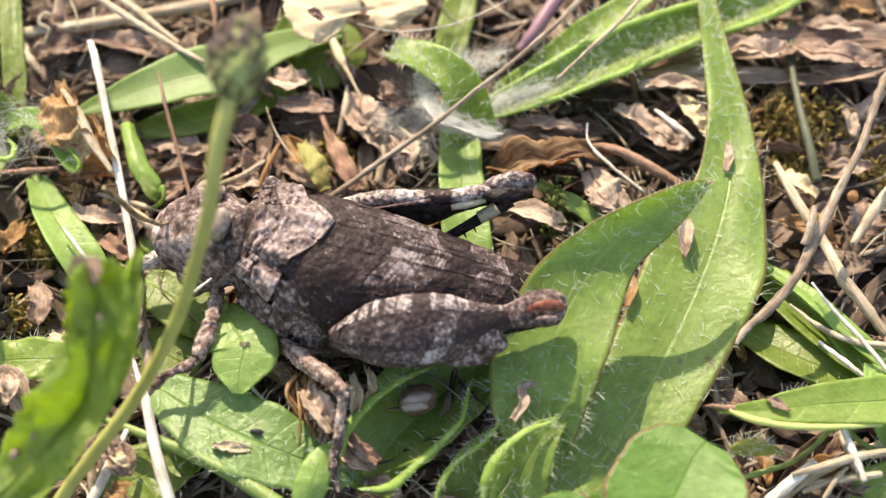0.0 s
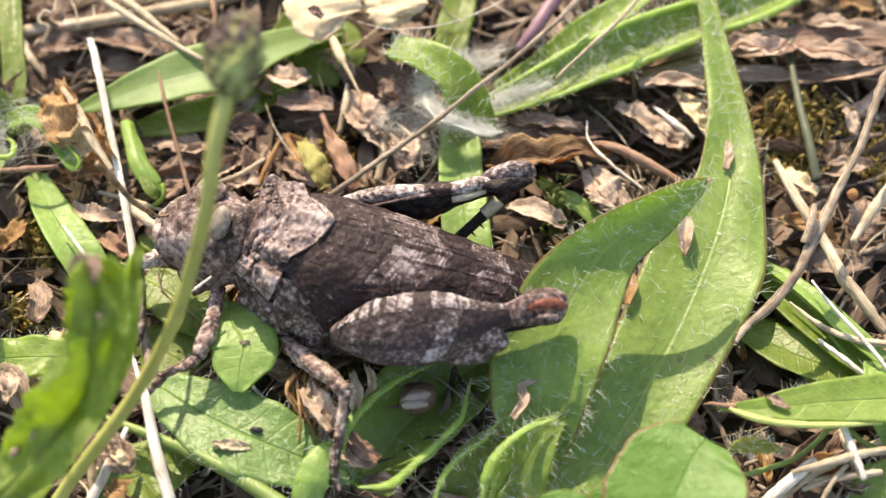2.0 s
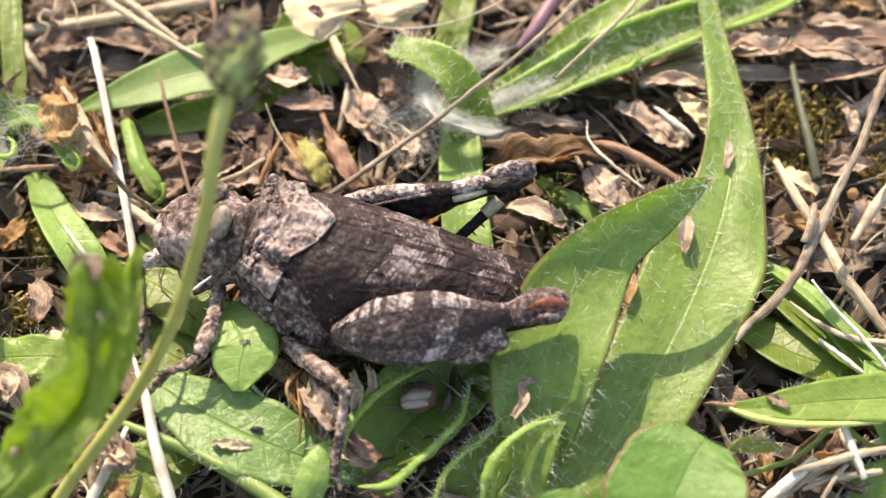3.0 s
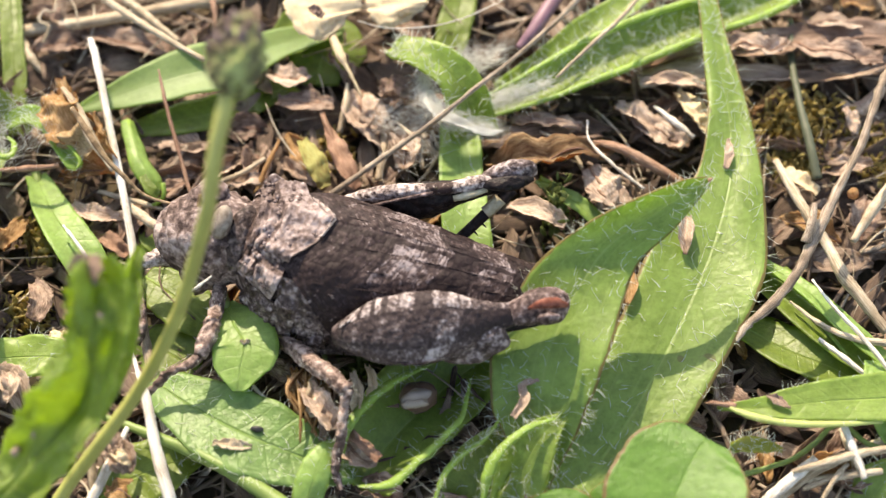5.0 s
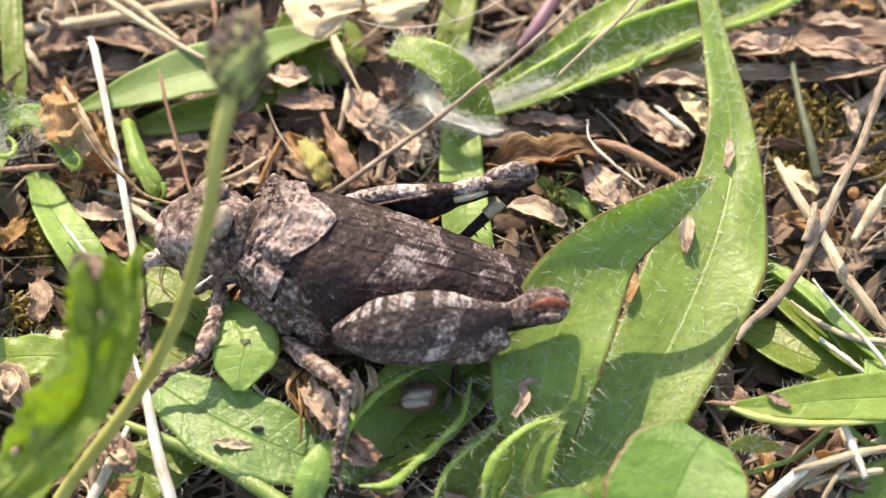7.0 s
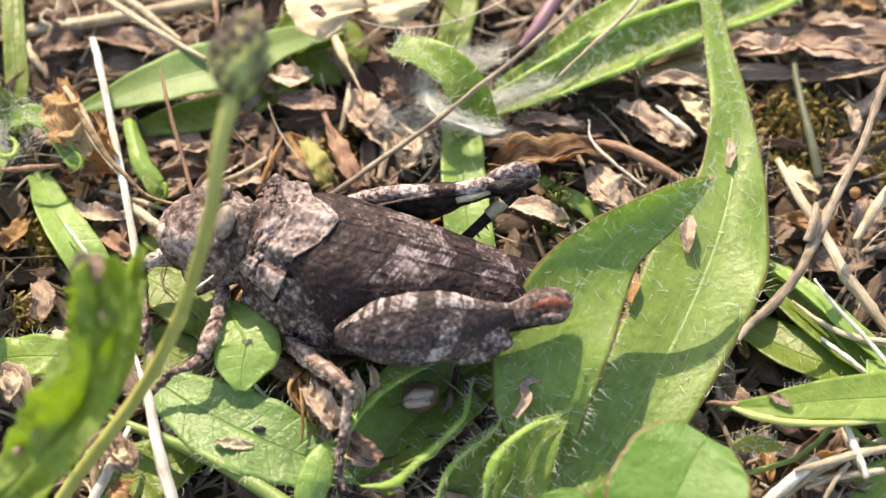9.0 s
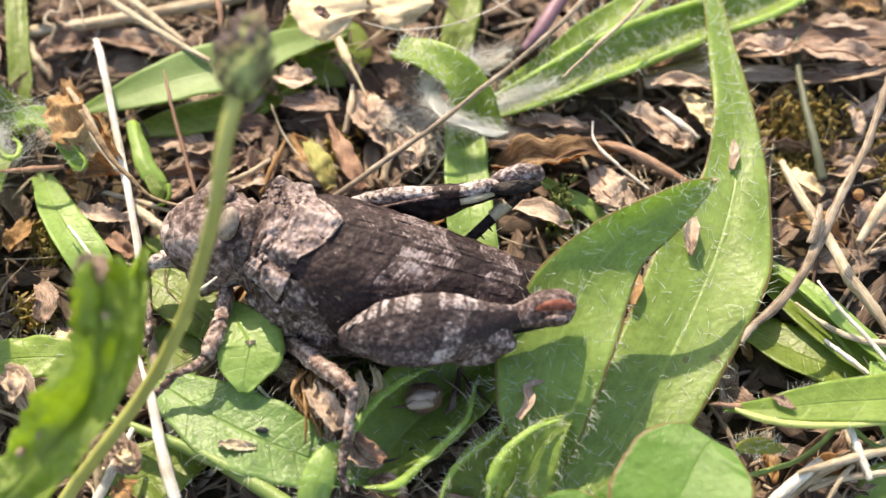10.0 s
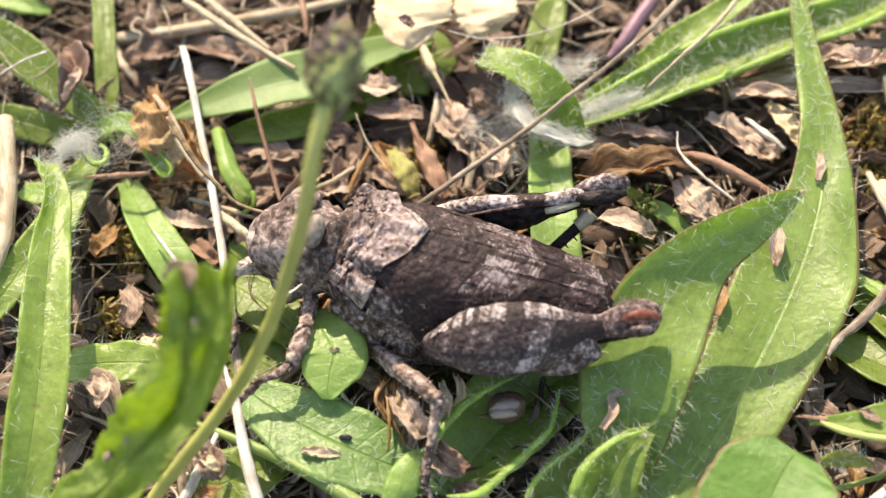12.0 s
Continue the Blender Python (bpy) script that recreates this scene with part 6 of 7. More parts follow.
def threads():
    """Thin curved rootlets and stalk fibres over the litter."""
    rnd = random.Random(57)
    made = []
    for k in range(520):
        c = vec((rnd.uniform(-44, 44), rnd.uniform(-30, 32), rnd.uniform(1.0, 2.4)))
        a = rnd.uniform(0, 6.28)
        d = vec((math.cos(a), math.sin(a), rnd.gauss(0, 0.12))) * rnd.uniform(1.0, 4.6)
        bow = vec((-d[1], d[0], 0)) * rnd.gauss(0, 0.25)
        r = rnd.uniform(0.03, 0.10)
        made.append(tube([c - d, c - d * 0.3 + bow, c + d * 0.4 + bow, c + d], [r, r, r * 0.8, r * 0.4], 10, 4, 1, 0.02, k))
    solo("rootlets", join(*made), STRAW, "thin tan rootlets strewn over the litter", "litter", kind="stuff")


threads()

# the two cream petals
petal, _ = dead_leaf([(-7.7, 17.5, 5.4), (-8.2, 18.2, 6.0), (-8.4, 19.7, 6.4), (-8.5, 22.2, 6.4)], [0.95, 2.27, 2.78, 2.20], CREAM, "cream dried petal with ragged edge", 41, 0.08, 0.6, 0.30, name="dried_petal", category="petal", thick=0.18)
dead_leaf([(-3.1, 18.4, 5.2), (-3.3, 18.9, 5.8), (-3.4, 20.0, 6.0), (-3.5, 22.1, 6.0)], [0.81, 1.90, 2.27, 1.83], CREAM, "cream dried petal with ragged edge", 43, 0.08, 0.6, 0.30, name="dried_petal", category="petal", thick=0.18)
dead_leaf([(-9.2, 18.4, 7.2), (-8.8, 18.0, 7.2), (-8.3, 17.7, 7.0)], [0.18, 0.44, 0.18], SHELL_DARK, "dark hole edge scrap on a petal", 44, 0.2, 0.3, 0.5)

# seed husk, specks, moss
husk = thing("seed_husk", (-1.8, -10.6, 2.0), "split white and brown seed husk in a leaf", "seed")
part("husk", lump((-1.6, -10.1, 3.4), (0.95, 1.0, 1.2), 0.2, 7, 16, 20, (1, 0.2, 0.1)), SHELL_DARK, husk, "brown outer husk")
part("kernel", lump((-1.75, -10.85, 4.15), (0.3, 0.3, 0.86), 0.45, 8, 14, 18, (1, 0.16, 0.0)), SHELL, husk, "white kernel")
part("kernel", lump((-1.7, -10.35, 4.05), (0.62, 0.5, 0.9), 0.25, 9, 14, 16, (1, 0.3, 0.05)), SHELL_PINK, husk, "pale pinkish inner husk")
part("point", tube([(-2.8, -10.7, 3.5), (-3.2, -10.7, 3.4), (-3.6, -10.7, 3.3)], [0.16, 0.08, 0.02], 10), SHELL_DARK, husk)
solo("speck", lump((-11.5, -13.0, 4.8), (0.22, 0.2, 0.4), 0.4, 9, 8, 9, (1, -0.2, 0)), BLACK, "black speck of soil on a leaf", "speck")
solo("yellow_seed", lump((27.7, 5.6, 3.0), (0.4, 0.4, 0.45), 0.2, 10, 9, 10), DEAD_ORANGE, "small orange seed", "seed")


def moss(spot, size, count, material, label, seed):
    rnd = random.Random(seed)
    points, faces, blades = [], [], []
    for k in range(int(count * 1.7)):
        c = vec(spot) + vec((rnd.gauss(0, 0.45) * size[0], rnd.gauss(0, 0.45) * size[1], abs(rnd.gauss(0, 0.5)) * size[2]))
        d = unit((rnd.gauss(0, 0.7), rnd.gauss(0, 0.7), 1)) * rnd.uniform(0.4, 1.1)
        s = Blade([c - d * 0.5, c, c + d * 0.5], [0.05, rnd.uniform(0.10, 0.26), 0.03], (rnd.gauss(0, 1), rnd.gauss(-0.5, 1), 0.5), 0.5, 0.05, 0.05, 5, 3, k)
        p, f, b = s.shape()
        at = len(points)
        points.extend(p)
        blades.extend(b)
        faces.extend(tuple(i + at for i in q) for q in f)
    return solo("moss", (points, faces, blades), material, label, "moss", kind="stuff")


moss((24.6, 12.6, 1.4), (3.4, 2.0, 1.8), 260, MOSS, "yellowish moss between dead leaves", 1)
moss((23.9, 9.6, 0.8), (3.0, 1.6, 1.0), 200, MOSS, "yellowish moss between dead leaves", 2)
moss((7.5, 4.8, 1.4), (0.9, 1.6, 2.6), 130, MOSS_GREEN, "green moss sprig beside a leaf", 3)
moss((-26.8, 3.0, 1.0), (1.8, 2.0, 1.2), 170, MOSS, "yellowish moss by a leaf", 4)
moss((30.2, 10.5, 1.0), (1.4, 2.6, 1.0), 150, MOSS, "yellowish moss between dead leaves", 6)
moss((-8.0, 10.5, 1.0), (1.6, 1.6, 0.8), 90, MOSS, "yellowish moss on the litter", 7)
moss((-27.9, -2.6, 0.8), (2.0, 1.6, 0.8), 120, MOSS, "yellowish moss on the litter", 8)
moss((-5.3, -6.6, 1.0), (2.2, 1.2, 1.0), 120, MOSS_GREEN, "green moss under the insect", 9)

# ---- the grasshopper ----
BODY = [  # station from the face, centre, half width, height above and below the centre
    (4.76, (-12.7, -1.1, 7.4), 2.9, 3.1, 2.7),
    (5.86, (-11.7, -1.4, 7.3), 3.6, 3.8, 3.6),
    (7.32, (-10.2, -2.2, 7.0), 4.3, 4.6, 4.6),
    (9.52, (-8.0, -2.9, 6.8), 4.6, 4.9, 5.0),
    (10.98, (-6.6, -3.2, 6.6), 4.6, 4.9, 5.0),
    (14.64, (-3.0, -3.7, 6.2), 4.1, 4.6, 4.7),
    (18.30, (0.6, -4.2, 5.8), 3.4, 4.0, 4.0),
    (21.96, (4.2, -4.6, 5.4), 2.6, 3.1, 3.2),
    (24.16, (6.3, -4.9, 5.1), 2.3, 2.4, 2.4),
    (26.35, (8.5, -5.0, 4.8), 1.5, 1.6, 1.6),
]
TRUNK = np.array([[s, *c, w, a, b] for s, c, w, a, b in BODY])
TAIL = unit(TRUNK[-1, 1:4] - TRUNK[1, 1:4])
NEAR = unit(np.cross(TAIL, (0, 0, 1)))
UPWARD = np.cross(NEAR, TAIL)


def on_body(station, angle, out=0.0):
    """A point of the trunk: angle in degrees from the back's ridge, positive on the flank towards the open side."""
    row = [np.interp(station, TRUNK[:, 0], TRUNK[:, k]) for k in range(1, 7)]
    w = radians(angle)
    c, d = math.cos(w), math.sin(w)
    tall = row[4] if c > 0 else row[5]
    c2, d2 = math.copysign(abs(c) ** 0.85, c), math.copysign(abs(d) ** 0.85, d)
    rim = NEAR * d2 * row[3] + UPWARD * c2 * tall
    return vec(row[:3]) + rim + unit(rim) * out


def shell(angles, start, stop, out, rows=30, cols=40, rough=0.1, seed=0, thick=0.15, ridge=0.0, freq=1.5, shape=None):
    """A plate over the trunk between two edges that may change with the angle."""
    top, low, blade = [], [], []
    for i in range(rows):
        a = angles[0] + (angles[1] - angles[0]) * i / (rows - 1)
        for j in range(cols):
            f = j / (cols - 1)
            s = start(a) + (stop(a) - start(a)) * f
            p = on_body(s, a, 0)
            k = rough * (noise.noise(Vector(p * freq) + Vector((seed, 0, 0))) + 0.6 * noise.noise(Vector(p * freq * 2.6)) + 0.35 * noise.noise(Vector(p * freq * 5.5)))
            edge = min(1.0, 8 * min(f, 1 - f) + 0.4)
            peak = ridge * math.exp(-((a + 6) / 6.0) ** 2)
            if shape:
                peak += shape(a, f)
            top.append(on_body(s, a, out + k * edge + peak))
            low.append(on_body(s, a, out - thick + 0.3 * k * edge))
            blade.append((f, a / 90.0, 0))
    faces = [tuple(reversed(f)) for f in grid_faces(rows, cols)]
    n = rows * cols
    under = [tuple(q + n for q in reversed(f)) for f in faces]
    ring = [i * cols for i in range(rows)] + [(rows - 1) * cols + j for j in range(1, cols)] + [i * cols + cols - 1 for i in range(rows - 2, -1, -1)] + list(range(cols - 2, 0, -1))
    skirt = [(ring[k], ring[(k + 1) % len(ring)], ring[(k + 1) % len(ring)] + n, ring[k] + n) for k in range(len(ring))]
    return top + low, faces + under + skirt, blade + blade


hopper = thing("grasshopper", (-5.4, -5.6, 0.0), "mottled grey brown grasshopper resting among green leaves", "insect")
trunk = part("trunk", shell((-180, 180), lambda a: 4.76, lambda a: 24.3, -0.25, 48, 60, 0.16, 2, 0.5), SKIN, hopper, "dark mottled trunk")
for k, s in enumerate((12.08, 13.72, 15.37, 17.02, 18.67, 20.31, 21.96)):
    part("segment", shell((70, 150), lambda a, s=s: s - 1.46, lambda a, s=s: s + 0.07, 0.05, 14, 10, 0.06, 20 + k, 0.2), SKIN, hopper)


def shield_rear(a):
    return float(np.interp(a, (-72, -40, -22, -15, -8, -2, 8, 24, 32, 40, 58, 72), (7.2, 7.7, 8.5, 9.25, 10.0, 9.8, 9.3, 8.05, 7.9, 7.75, 7.45, 7.2)))


def shield_front(a):
    return 5.05 + 0.51 * (1 - min(1.0, abs(a) / 60.0)) - 0.59 * max(0.0, (abs(a) - 45) / 30.0)


def shield_form(a, f):
    """Shoulder edges, the hollow below them, and the cross groove of the shield."""
    side = abs(a + 8)
    shoulder = 0.42 * math.exp(-((side - 31) / 6.0) ** 2) - 0.40 * math.exp(-((side - 41) / 5.0) ** 2) + 0.30 * math.exp(-((side - 58) / 9.0) ** 2)
    groove = 0.42 * math.exp(-((f - 0.30 - 0.002 * a) / 0.05) ** 2) + 0.2 * math.exp(-((f - 0.14) / 0.03) ** 2)
    return shoulder * min(1.0, 2.5 * f) - groove + 0.08 * f - 0.5 * max(0.0, (abs(a) - 52) / 20) ** 2


shield = part("neck_shield", shell((-72, 72), shield_front, shield_rear, 0.26, 80, 60, 0.30, 5, 0.3, 0.28, 1.05, shield_form), SHIELD, hopper, "warty saddle shaped neck shield")
rim_points = [on_body(shield_rear(a), a, 0.38 + shield_form(a, 1.0)) for a in range(-24, 7, 2)]
part("rim", tube(rim_points, [0.04, 0.15, 0.16, 0.13, 0.05], 34, 6), RIDGE, shield, "pale rear rim")
rnd = random.Random(3)
for k in range(110):
    a = rnd.uniform(-40, 66)
    s = rnd.uniform(shield_front(a) + 0.3, shield_rear(a) - 0.3)
    r = rnd.uniform(0.08, 0.24)
    part("wart", lump(on_body(s, a, 0.22 + shield_form(a, 0.6) * 0.7), (r, r, r * 0.7), 0.2, k, 6, 7, on_body(s, a, 1) - on_body(s, a, 0)), SHIELD, shield)


def wing_start(a):
    return shield_rear(a) - 0.3 + 4.6 * max(0.0, (abs(a) - 34) / 50) ** 0.8


near_wing = part("wing_case", shell((-9, 84), wing_start, lambda a: 26.90 - 0.03 * max(0, abs(a) - 30), 0.22, 34, 70, 0.09, 9, 0.2, 0.12, 1.2), WING, hopper, "long banded wing case")
far_wing = part("wing_case", shell((-84, -7), wing_start, lambda a: 26.54 - 0.03 * max(0, abs(a) - 30), 0.17, 34, 70, 0.09, 10, 0.2, 0.0, 1.2), WING, hopper, "long banded wing case")
for a, r in ((-5, 0.10), (5, 0.07), (22, 0.05), (38, 0.06), (54, 0.05), (68, 0.05)):
    part("vein", tube([on_body(9.52 + (25.25 - 9.52) * f / 12, a * (1 - 0.012 * f), 0.19) for f in range(13)], [r * 0.7, r, r * 0.5], 40, 5, 1, 0.03, a), WING, near_wing)
for a, r in ((-16, 0.05), (-28, 0.05), (-42, 0.05)):
    part("vein", tube([on_body(9.88 + (25.25 - 9.88) * f / 12, a, 0.14) for f in range(13)], [r * 0.7, r, r * 0.5], 40, 5, 1, 0.03, a), WING, far_wing)

# plates of the flank below the wing's root
for k, (lo, hi, start, stop) in enumerate(((70, 122, 5.4, 7.25), (42, 118, 7.4, 9.0), (44, 112, 9.1, 10.9), (58, 104, 11.0, 12.6))):
    part("flank_plate", shell((lo, hi), lambda a, start=start: start + 0.25 * math.sin(a * 0.11 + start), lambda a, stop=stop: stop + 0.25 * math.sin(a * 0.09 + stop), 0.16, 34, 26, 0.30, 40 + k, 0.3, 0.0, 1.3), FLANK, hopper, "speckled rough flank plate")

# sutures of the flank and the hip plate
for s, low, high, r in ((7.32, 66, 104, 0.05), (8.49, 58, 104, 0.05), (9.96, 60, 92, 0.08)):
    part("suture", tube([on_body(s + 0.37 * math.sin(k * 0.9), low + (high - low) * k / 6, -0.16) for k in range(7)], [0.02, r, r, 0.02], 20, 6, 1, 0.02, 3), DARK, trunk)
part("hip_plate", lump(on_body(10.39, 92, 0.05), (0.5, 0.35, 0.75), 0.2, 6, 12, 14, (0.9, -0.2, 0.4)), SKIN, hopper, "rounded plate at the hind hip")

# head: crown, face, cheeks, eyes
head_spine = [(-17.7, 0.1, 6.0), (-17.0, -0.2, 6.6), (-15.7, -0.5, 7.2), (-14.2, -0.8, 7.5), (-12.8, -1.1, 7.4), (-12.0, -1.3, 7.3)]
head = part("head", loft(head_spine, [1.0, 2.3, 3.0, 3.2, 2.7, 2.2], [0.9, 2.0, 2.6, 2.9, 2.5, 2.1], tuple(UPWARD), 30, 28, 0.9, 0.32, 4), HEAD, hopper, "rounded mottled head with steep face")
part("eye", lump((-13.8, -1.75, 10.9), (0.64, 0.64, 1.1), 0.03, 0, 14, 18, (0.25, 0.75, 0.5)), EYE, head, "oval yellow grey eye")
part("eye", lump((-15.1, 2.0, 8.6), (0.78, 0.62, 1.0), 0.03, 0, 14, 18, (0.25, 0.75, 0.5)), EYE, head, "oval yellow grey eye")
part("cheek", lump((-12.7, -2.0, 9.3), (1.0, 1.25, 2.2), 0.22, 3, 14, 16, (0.15, 0.75, 0.5)), CHEEK, head, "dark ring behind the eye")
part("jaw", lump((-15.8, -2.0, 5.6), (1.2, 1.4, 1.5), 0.3, 5, 14, 16, (0.2, -0.3, -1)), HEAD, head, "blunt jaw")
part("mouth_feeler", tube([(-16.0, -2.7, 5.2), (-16.6, -2.6, 4.4), (-17.1, -2.5, 3.6)], [0.22, 0.2, 0.12], 14), LEG, head)
part("crown", lump((-14.8, 0.7, 10.0), (1.0, 0.9, 1.5), 0.25, 8, 12, 14, (0.9, 0.1, 0.2)), HEAD, head, "raised crown between the eyes")

# feelers: built along the way they hold at the end, turned back at the start
FEELER_ROOT = (-16.3, 0.9, 8.6)
feeler = part("antenna", tube([(-16.3, 0.9, 8.6), (-17.4, 1.0, 8.8), (-19.1, 1.4, 9.2), (-20.5, 2.5, 9.8), (-21.8, 3.7, 10.4), (-22.9, 5.3, 10.8), (-23.9, 6.8, 11.0)], [0.09, 0.10, 0.12, 0.16, 0.20, 0.23, 0.17], 44, 8, 0.8, 0.02, 3), FEELER, hopper, "thick brown jointed antenna", FEELER_ROOT)
part("antenna", tube([(-15.6, -1.8, 9.0), (-15.6, -1.3, 9.8), (-15.4, -0.4, 10.4), (-15.3, 0.4, 10.8)], [0.18, 0.17, 0.15, 0.12], 24), FEELER, hopper, "brown antenna along the face")


def leg(name, spine, a, b, material, label, parent=None, up=(0, 0.6, 0.8), rough=0.15, seed=1, origin=None, sides=14, rings=34):
    return part(name, loft(spine, a, b, up, rings, sides, 0.95, rough, seed), material, parent or hopper, label, origin)


def claw(parent, foot, way, seed):
    foot = vec(foot)
    w = unit(way)
    x = unit(np.cross(w, (0, 0, 1)))
    for s in (-1, 1):
        part("claw", tube([foot, foot + w * 0.3 + x * s * 0.12, foot + w * 0.55 + x * s * 0.2 + vec((0, 0, -0.15))], [0.09, 0.07, 0.02], 10), DARK, parent)


# front leg
front_thigh = leg("front_thigh", [(-14.3, -3.4, 5.6), (-14.3, -4.5, 6.2), (-14.4, -6.0, 6.6), (-14.7, -7.5, 6.8), (-15.2, -8.9, 6.6)], [0.44, 0.48, 0.46, 0.62, 0.42], [0.42, 0.46, 0.46, 0.60, 0.42], LEG, "banded front thigh")
front_shin = leg("front_shin", [(-15.2, -8.9, 6.6), (-15.9, -9.4, 6.4), (-17.0, -9.6, 6.0), (-17.6, -10.0, 5.6), (-18.2, -10.5, 5.2)], [0.38, 0.3, 0.28, 0.26, 0.22], [0.36, 0.3, 0.27, 0.25, 0.22], LEG, "banded front shin", front_thigh)
part("foot", tube([(-18.1, -10.4, 5.2), (-18.6, -10.7, 5.0), (-18.9, -10.9, 4.8)], [0.24, 0.26, 0.15], 14, 8, 1, 0.05, 3), LEG, front_thigh)
claw(front_thigh, (-18.9, -10.9, 4.8), (-0.6, -0.5, -0.1), 1)
# other front leg, seen past the jaw
other_thigh = leg("front_thigh", [(-16.7, -0.9, 4.4), (-17.8, -0.5, 4.8), (-18.7, -0.7, 5.0), (-19.6, -1.0, 4.8)], [0.5, 0.58, 0.55, 0.42], [0.5, 0.55, 0.52, 0.4], RIDGE, "pale banded front thigh")
leg("front_shin", [(-19.6, -1.0, 4.8), (-19.8, -2.2, 4.4), (-19.5, -3.8, 4.0), (-19.4, -5.3, 3.6), (-19.7, -6.2, 3.2)], [0.33, 0.28, 0.28, 0.3, 0.22], [0.3, 0.26, 0.26, 0.28, 0.2], LEG, "banded front shin", other_thigh)
# middle leg
mid_thigh = leg("middle_thigh", [(-10.8, -6.5, 4.8), (-9.7, -7.6, 5.8), (-8.3, -9.3, 6.8), (-7.0, -10.6, 7.4), (-5.9, -11.8, 7.6)], [0.46, 0.54, 0.58, 0.56, 0.48], [0.46, 0.52, 0.55, 0.53, 0.46], LEG, "banded middle thigh", seed=4)
leg("middle_shin", [(-5.9, -11.7, 7.6), (-6.1, -12.8, 6.8), (-6.3, -14.1, 5.8), (-6.6, -15.0, 5.0), (-6.7, -15.8, 4.4)], [0.42, 0.33, 0.31, 0.32, 0.25], [0.4, 0.32, 0.3, 0.3, 0.24], LEG, "banded middle shin", mid_thigh, seed=5)
part("foot", tube([(-6.7, -15.7, 4.4), (-6.5, -16.2, 4.1), (-6.3, -16.7, 3.9)], [0.26, 0.24, 0.15], 14, 8, 1, 0.05, 4), LEG, mid_thigh)
claw(mid_thigh, (-6.3, -16.7, 3.9), (0.1, -0.8, -0.1), 2)

# other middle leg: its knee shows past the neck shield
other_mid = leg("middle_thigh", [(-11.6, 2.6, 7.0), (-11.4, 2.4, 8.2), (-11.0, 2.5, 9.0), (-10.7, 2.6, 9.1), (-10.4, 2.4, 8.9)], [0.25, 0.34, 0.40, 0.38, 0.3], [0.25, 0.33, 0.38, 0.36, 0.3], KNEE_PALE, "speckled middle knee beyond the back", rough=0.1, seed=14)
leg("middle_shin", [(-10.4, 2.4, 8.9), (-10.2, 3.0, 7.5), (-10.2, 3.9, 5.0)], [0.24, 0.22, 0.2], [0.24, 0.22, 0.2], LEG, "thin middle shin", other_mid, rough=0.05, seed=15)


def leg_bristles(owner, spine, count, seed, r=0.35):
    rnd = random.Random(seed)
    line = glide(spine, 40)
    shape = ([], [], [])
    for _ in range(count):
        way = unit((rnd.gauss(0, 1), rnd.gauss(0, 1), rnd.gauss(0.3, 0.7)))
        strand(*shape, line[rnd.randrange(40)] + way * r, way, rnd.uniform(0.25, 0.55), 0.016, rnd, 0.3)
    part("hairs", shape, HAIR, owner, "fine pale bristles", kind="stuff")


leg_bristles(mid_thigh, [(-9.7, -7.6, 5.8), (-8.3, -9.3, 6.8), (-7.0, -10.6, 7.4), (-5.9, -11.8, 7.6)], 60, 71, 0.42)
leg_bristles(mid_thigh, [(-5.9, -11.7, 7.6), (-6.1, -12.8, 6.8), (-6.3, -14.1, 5.8), (-6.6, -15.0, 5.0), (-6.7, -15.8, 4.4)], 50, 72, 0.28)
leg_bristles(front_thigh, [(-14.3, -4.5, 6.2), (-14.4, -6.0, 6.6), (-14.7, -7.5, 6.8), (-15.2, -8.9, 6.6)], 40, 73, 0.4)

# near hind leg, folded along the flank
FACE = (0.0, 0.80, 0.60)
near_leg = leg("hind_thigh", [(-6.7, -8.7, 8.9), (-5.6, -8.8, 9.3), (-4.2, -8.9, 9.7), (-2.5, -8.9, 10.0), (-0.6, -8.7, 10.0), (1.1, -8.3, 9.7), (2.6, -7.8, 9.4), (4.0, -7.4, 9.2), (5.1, -7.1, 9.1)],
               [0.55, 1.21, 1.90, 2.20, 2.20, 1.79, 1.13, 0.77, 0.84], [0.4, 0.8, 1.05, 1.15, 1.1, 0.9, 0.65, 0.5, 0.55], THIGH, "club shaped banded hind thigh", up=FACE, rough=0.10, seed=6, rings=44, sides=22)
part("ridge", tube([(-6.4, -8.8, 10.0), (-5.4, -8.3, 10.5), (-4.2, -7.9, 10.9), (-2.7, -7.7, 11.2), (-1.0, -7.5, 11.2), (0.5, -7.4, 10.9), (1.4, -7.5, 10.6)], [0.04, 0.09, 0.11, 0.12, 0.12, 0.10, 0.04], 44, 8, 0.7, 0.07, 7), THIGH_PALE, near_leg, "pale toothed upper ridge")
part("lower_ridge", tube([(-6.1, -9.5, 9.1), (-4.2, -10.4, 9.1), (-2.3, -10.8, 9.3), (-0.5, -10.5, 9.3), (1.4, -9.6, 9.3), (3.3, -8.4, 9.1)], [0.05, 0.1, 0.13, 0.13, 0.1, 0.05], 40, 8, 0.8, 0.06, 8), SKIN, near_leg)
knee = leg("knee", [(4.2, -7.4, 9.3), (4.9, -7.3, 9.5), (5.7, -7.1, 9.6), (6.6, -7.0, 9.6), (7.3, -6.8, 9.4), (7.6, -6.7, 9.2)], [0.75, 0.95, 1.15, 1.18, 0.88, 0.27], [0.55, 0.7, 0.78, 0.78, 0.56, 0.2], KNEE, "swollen hairy knee", near_leg, FACE, 0.1, 9)
fuzz = ([], [], [])
rnd = random.Random(61)
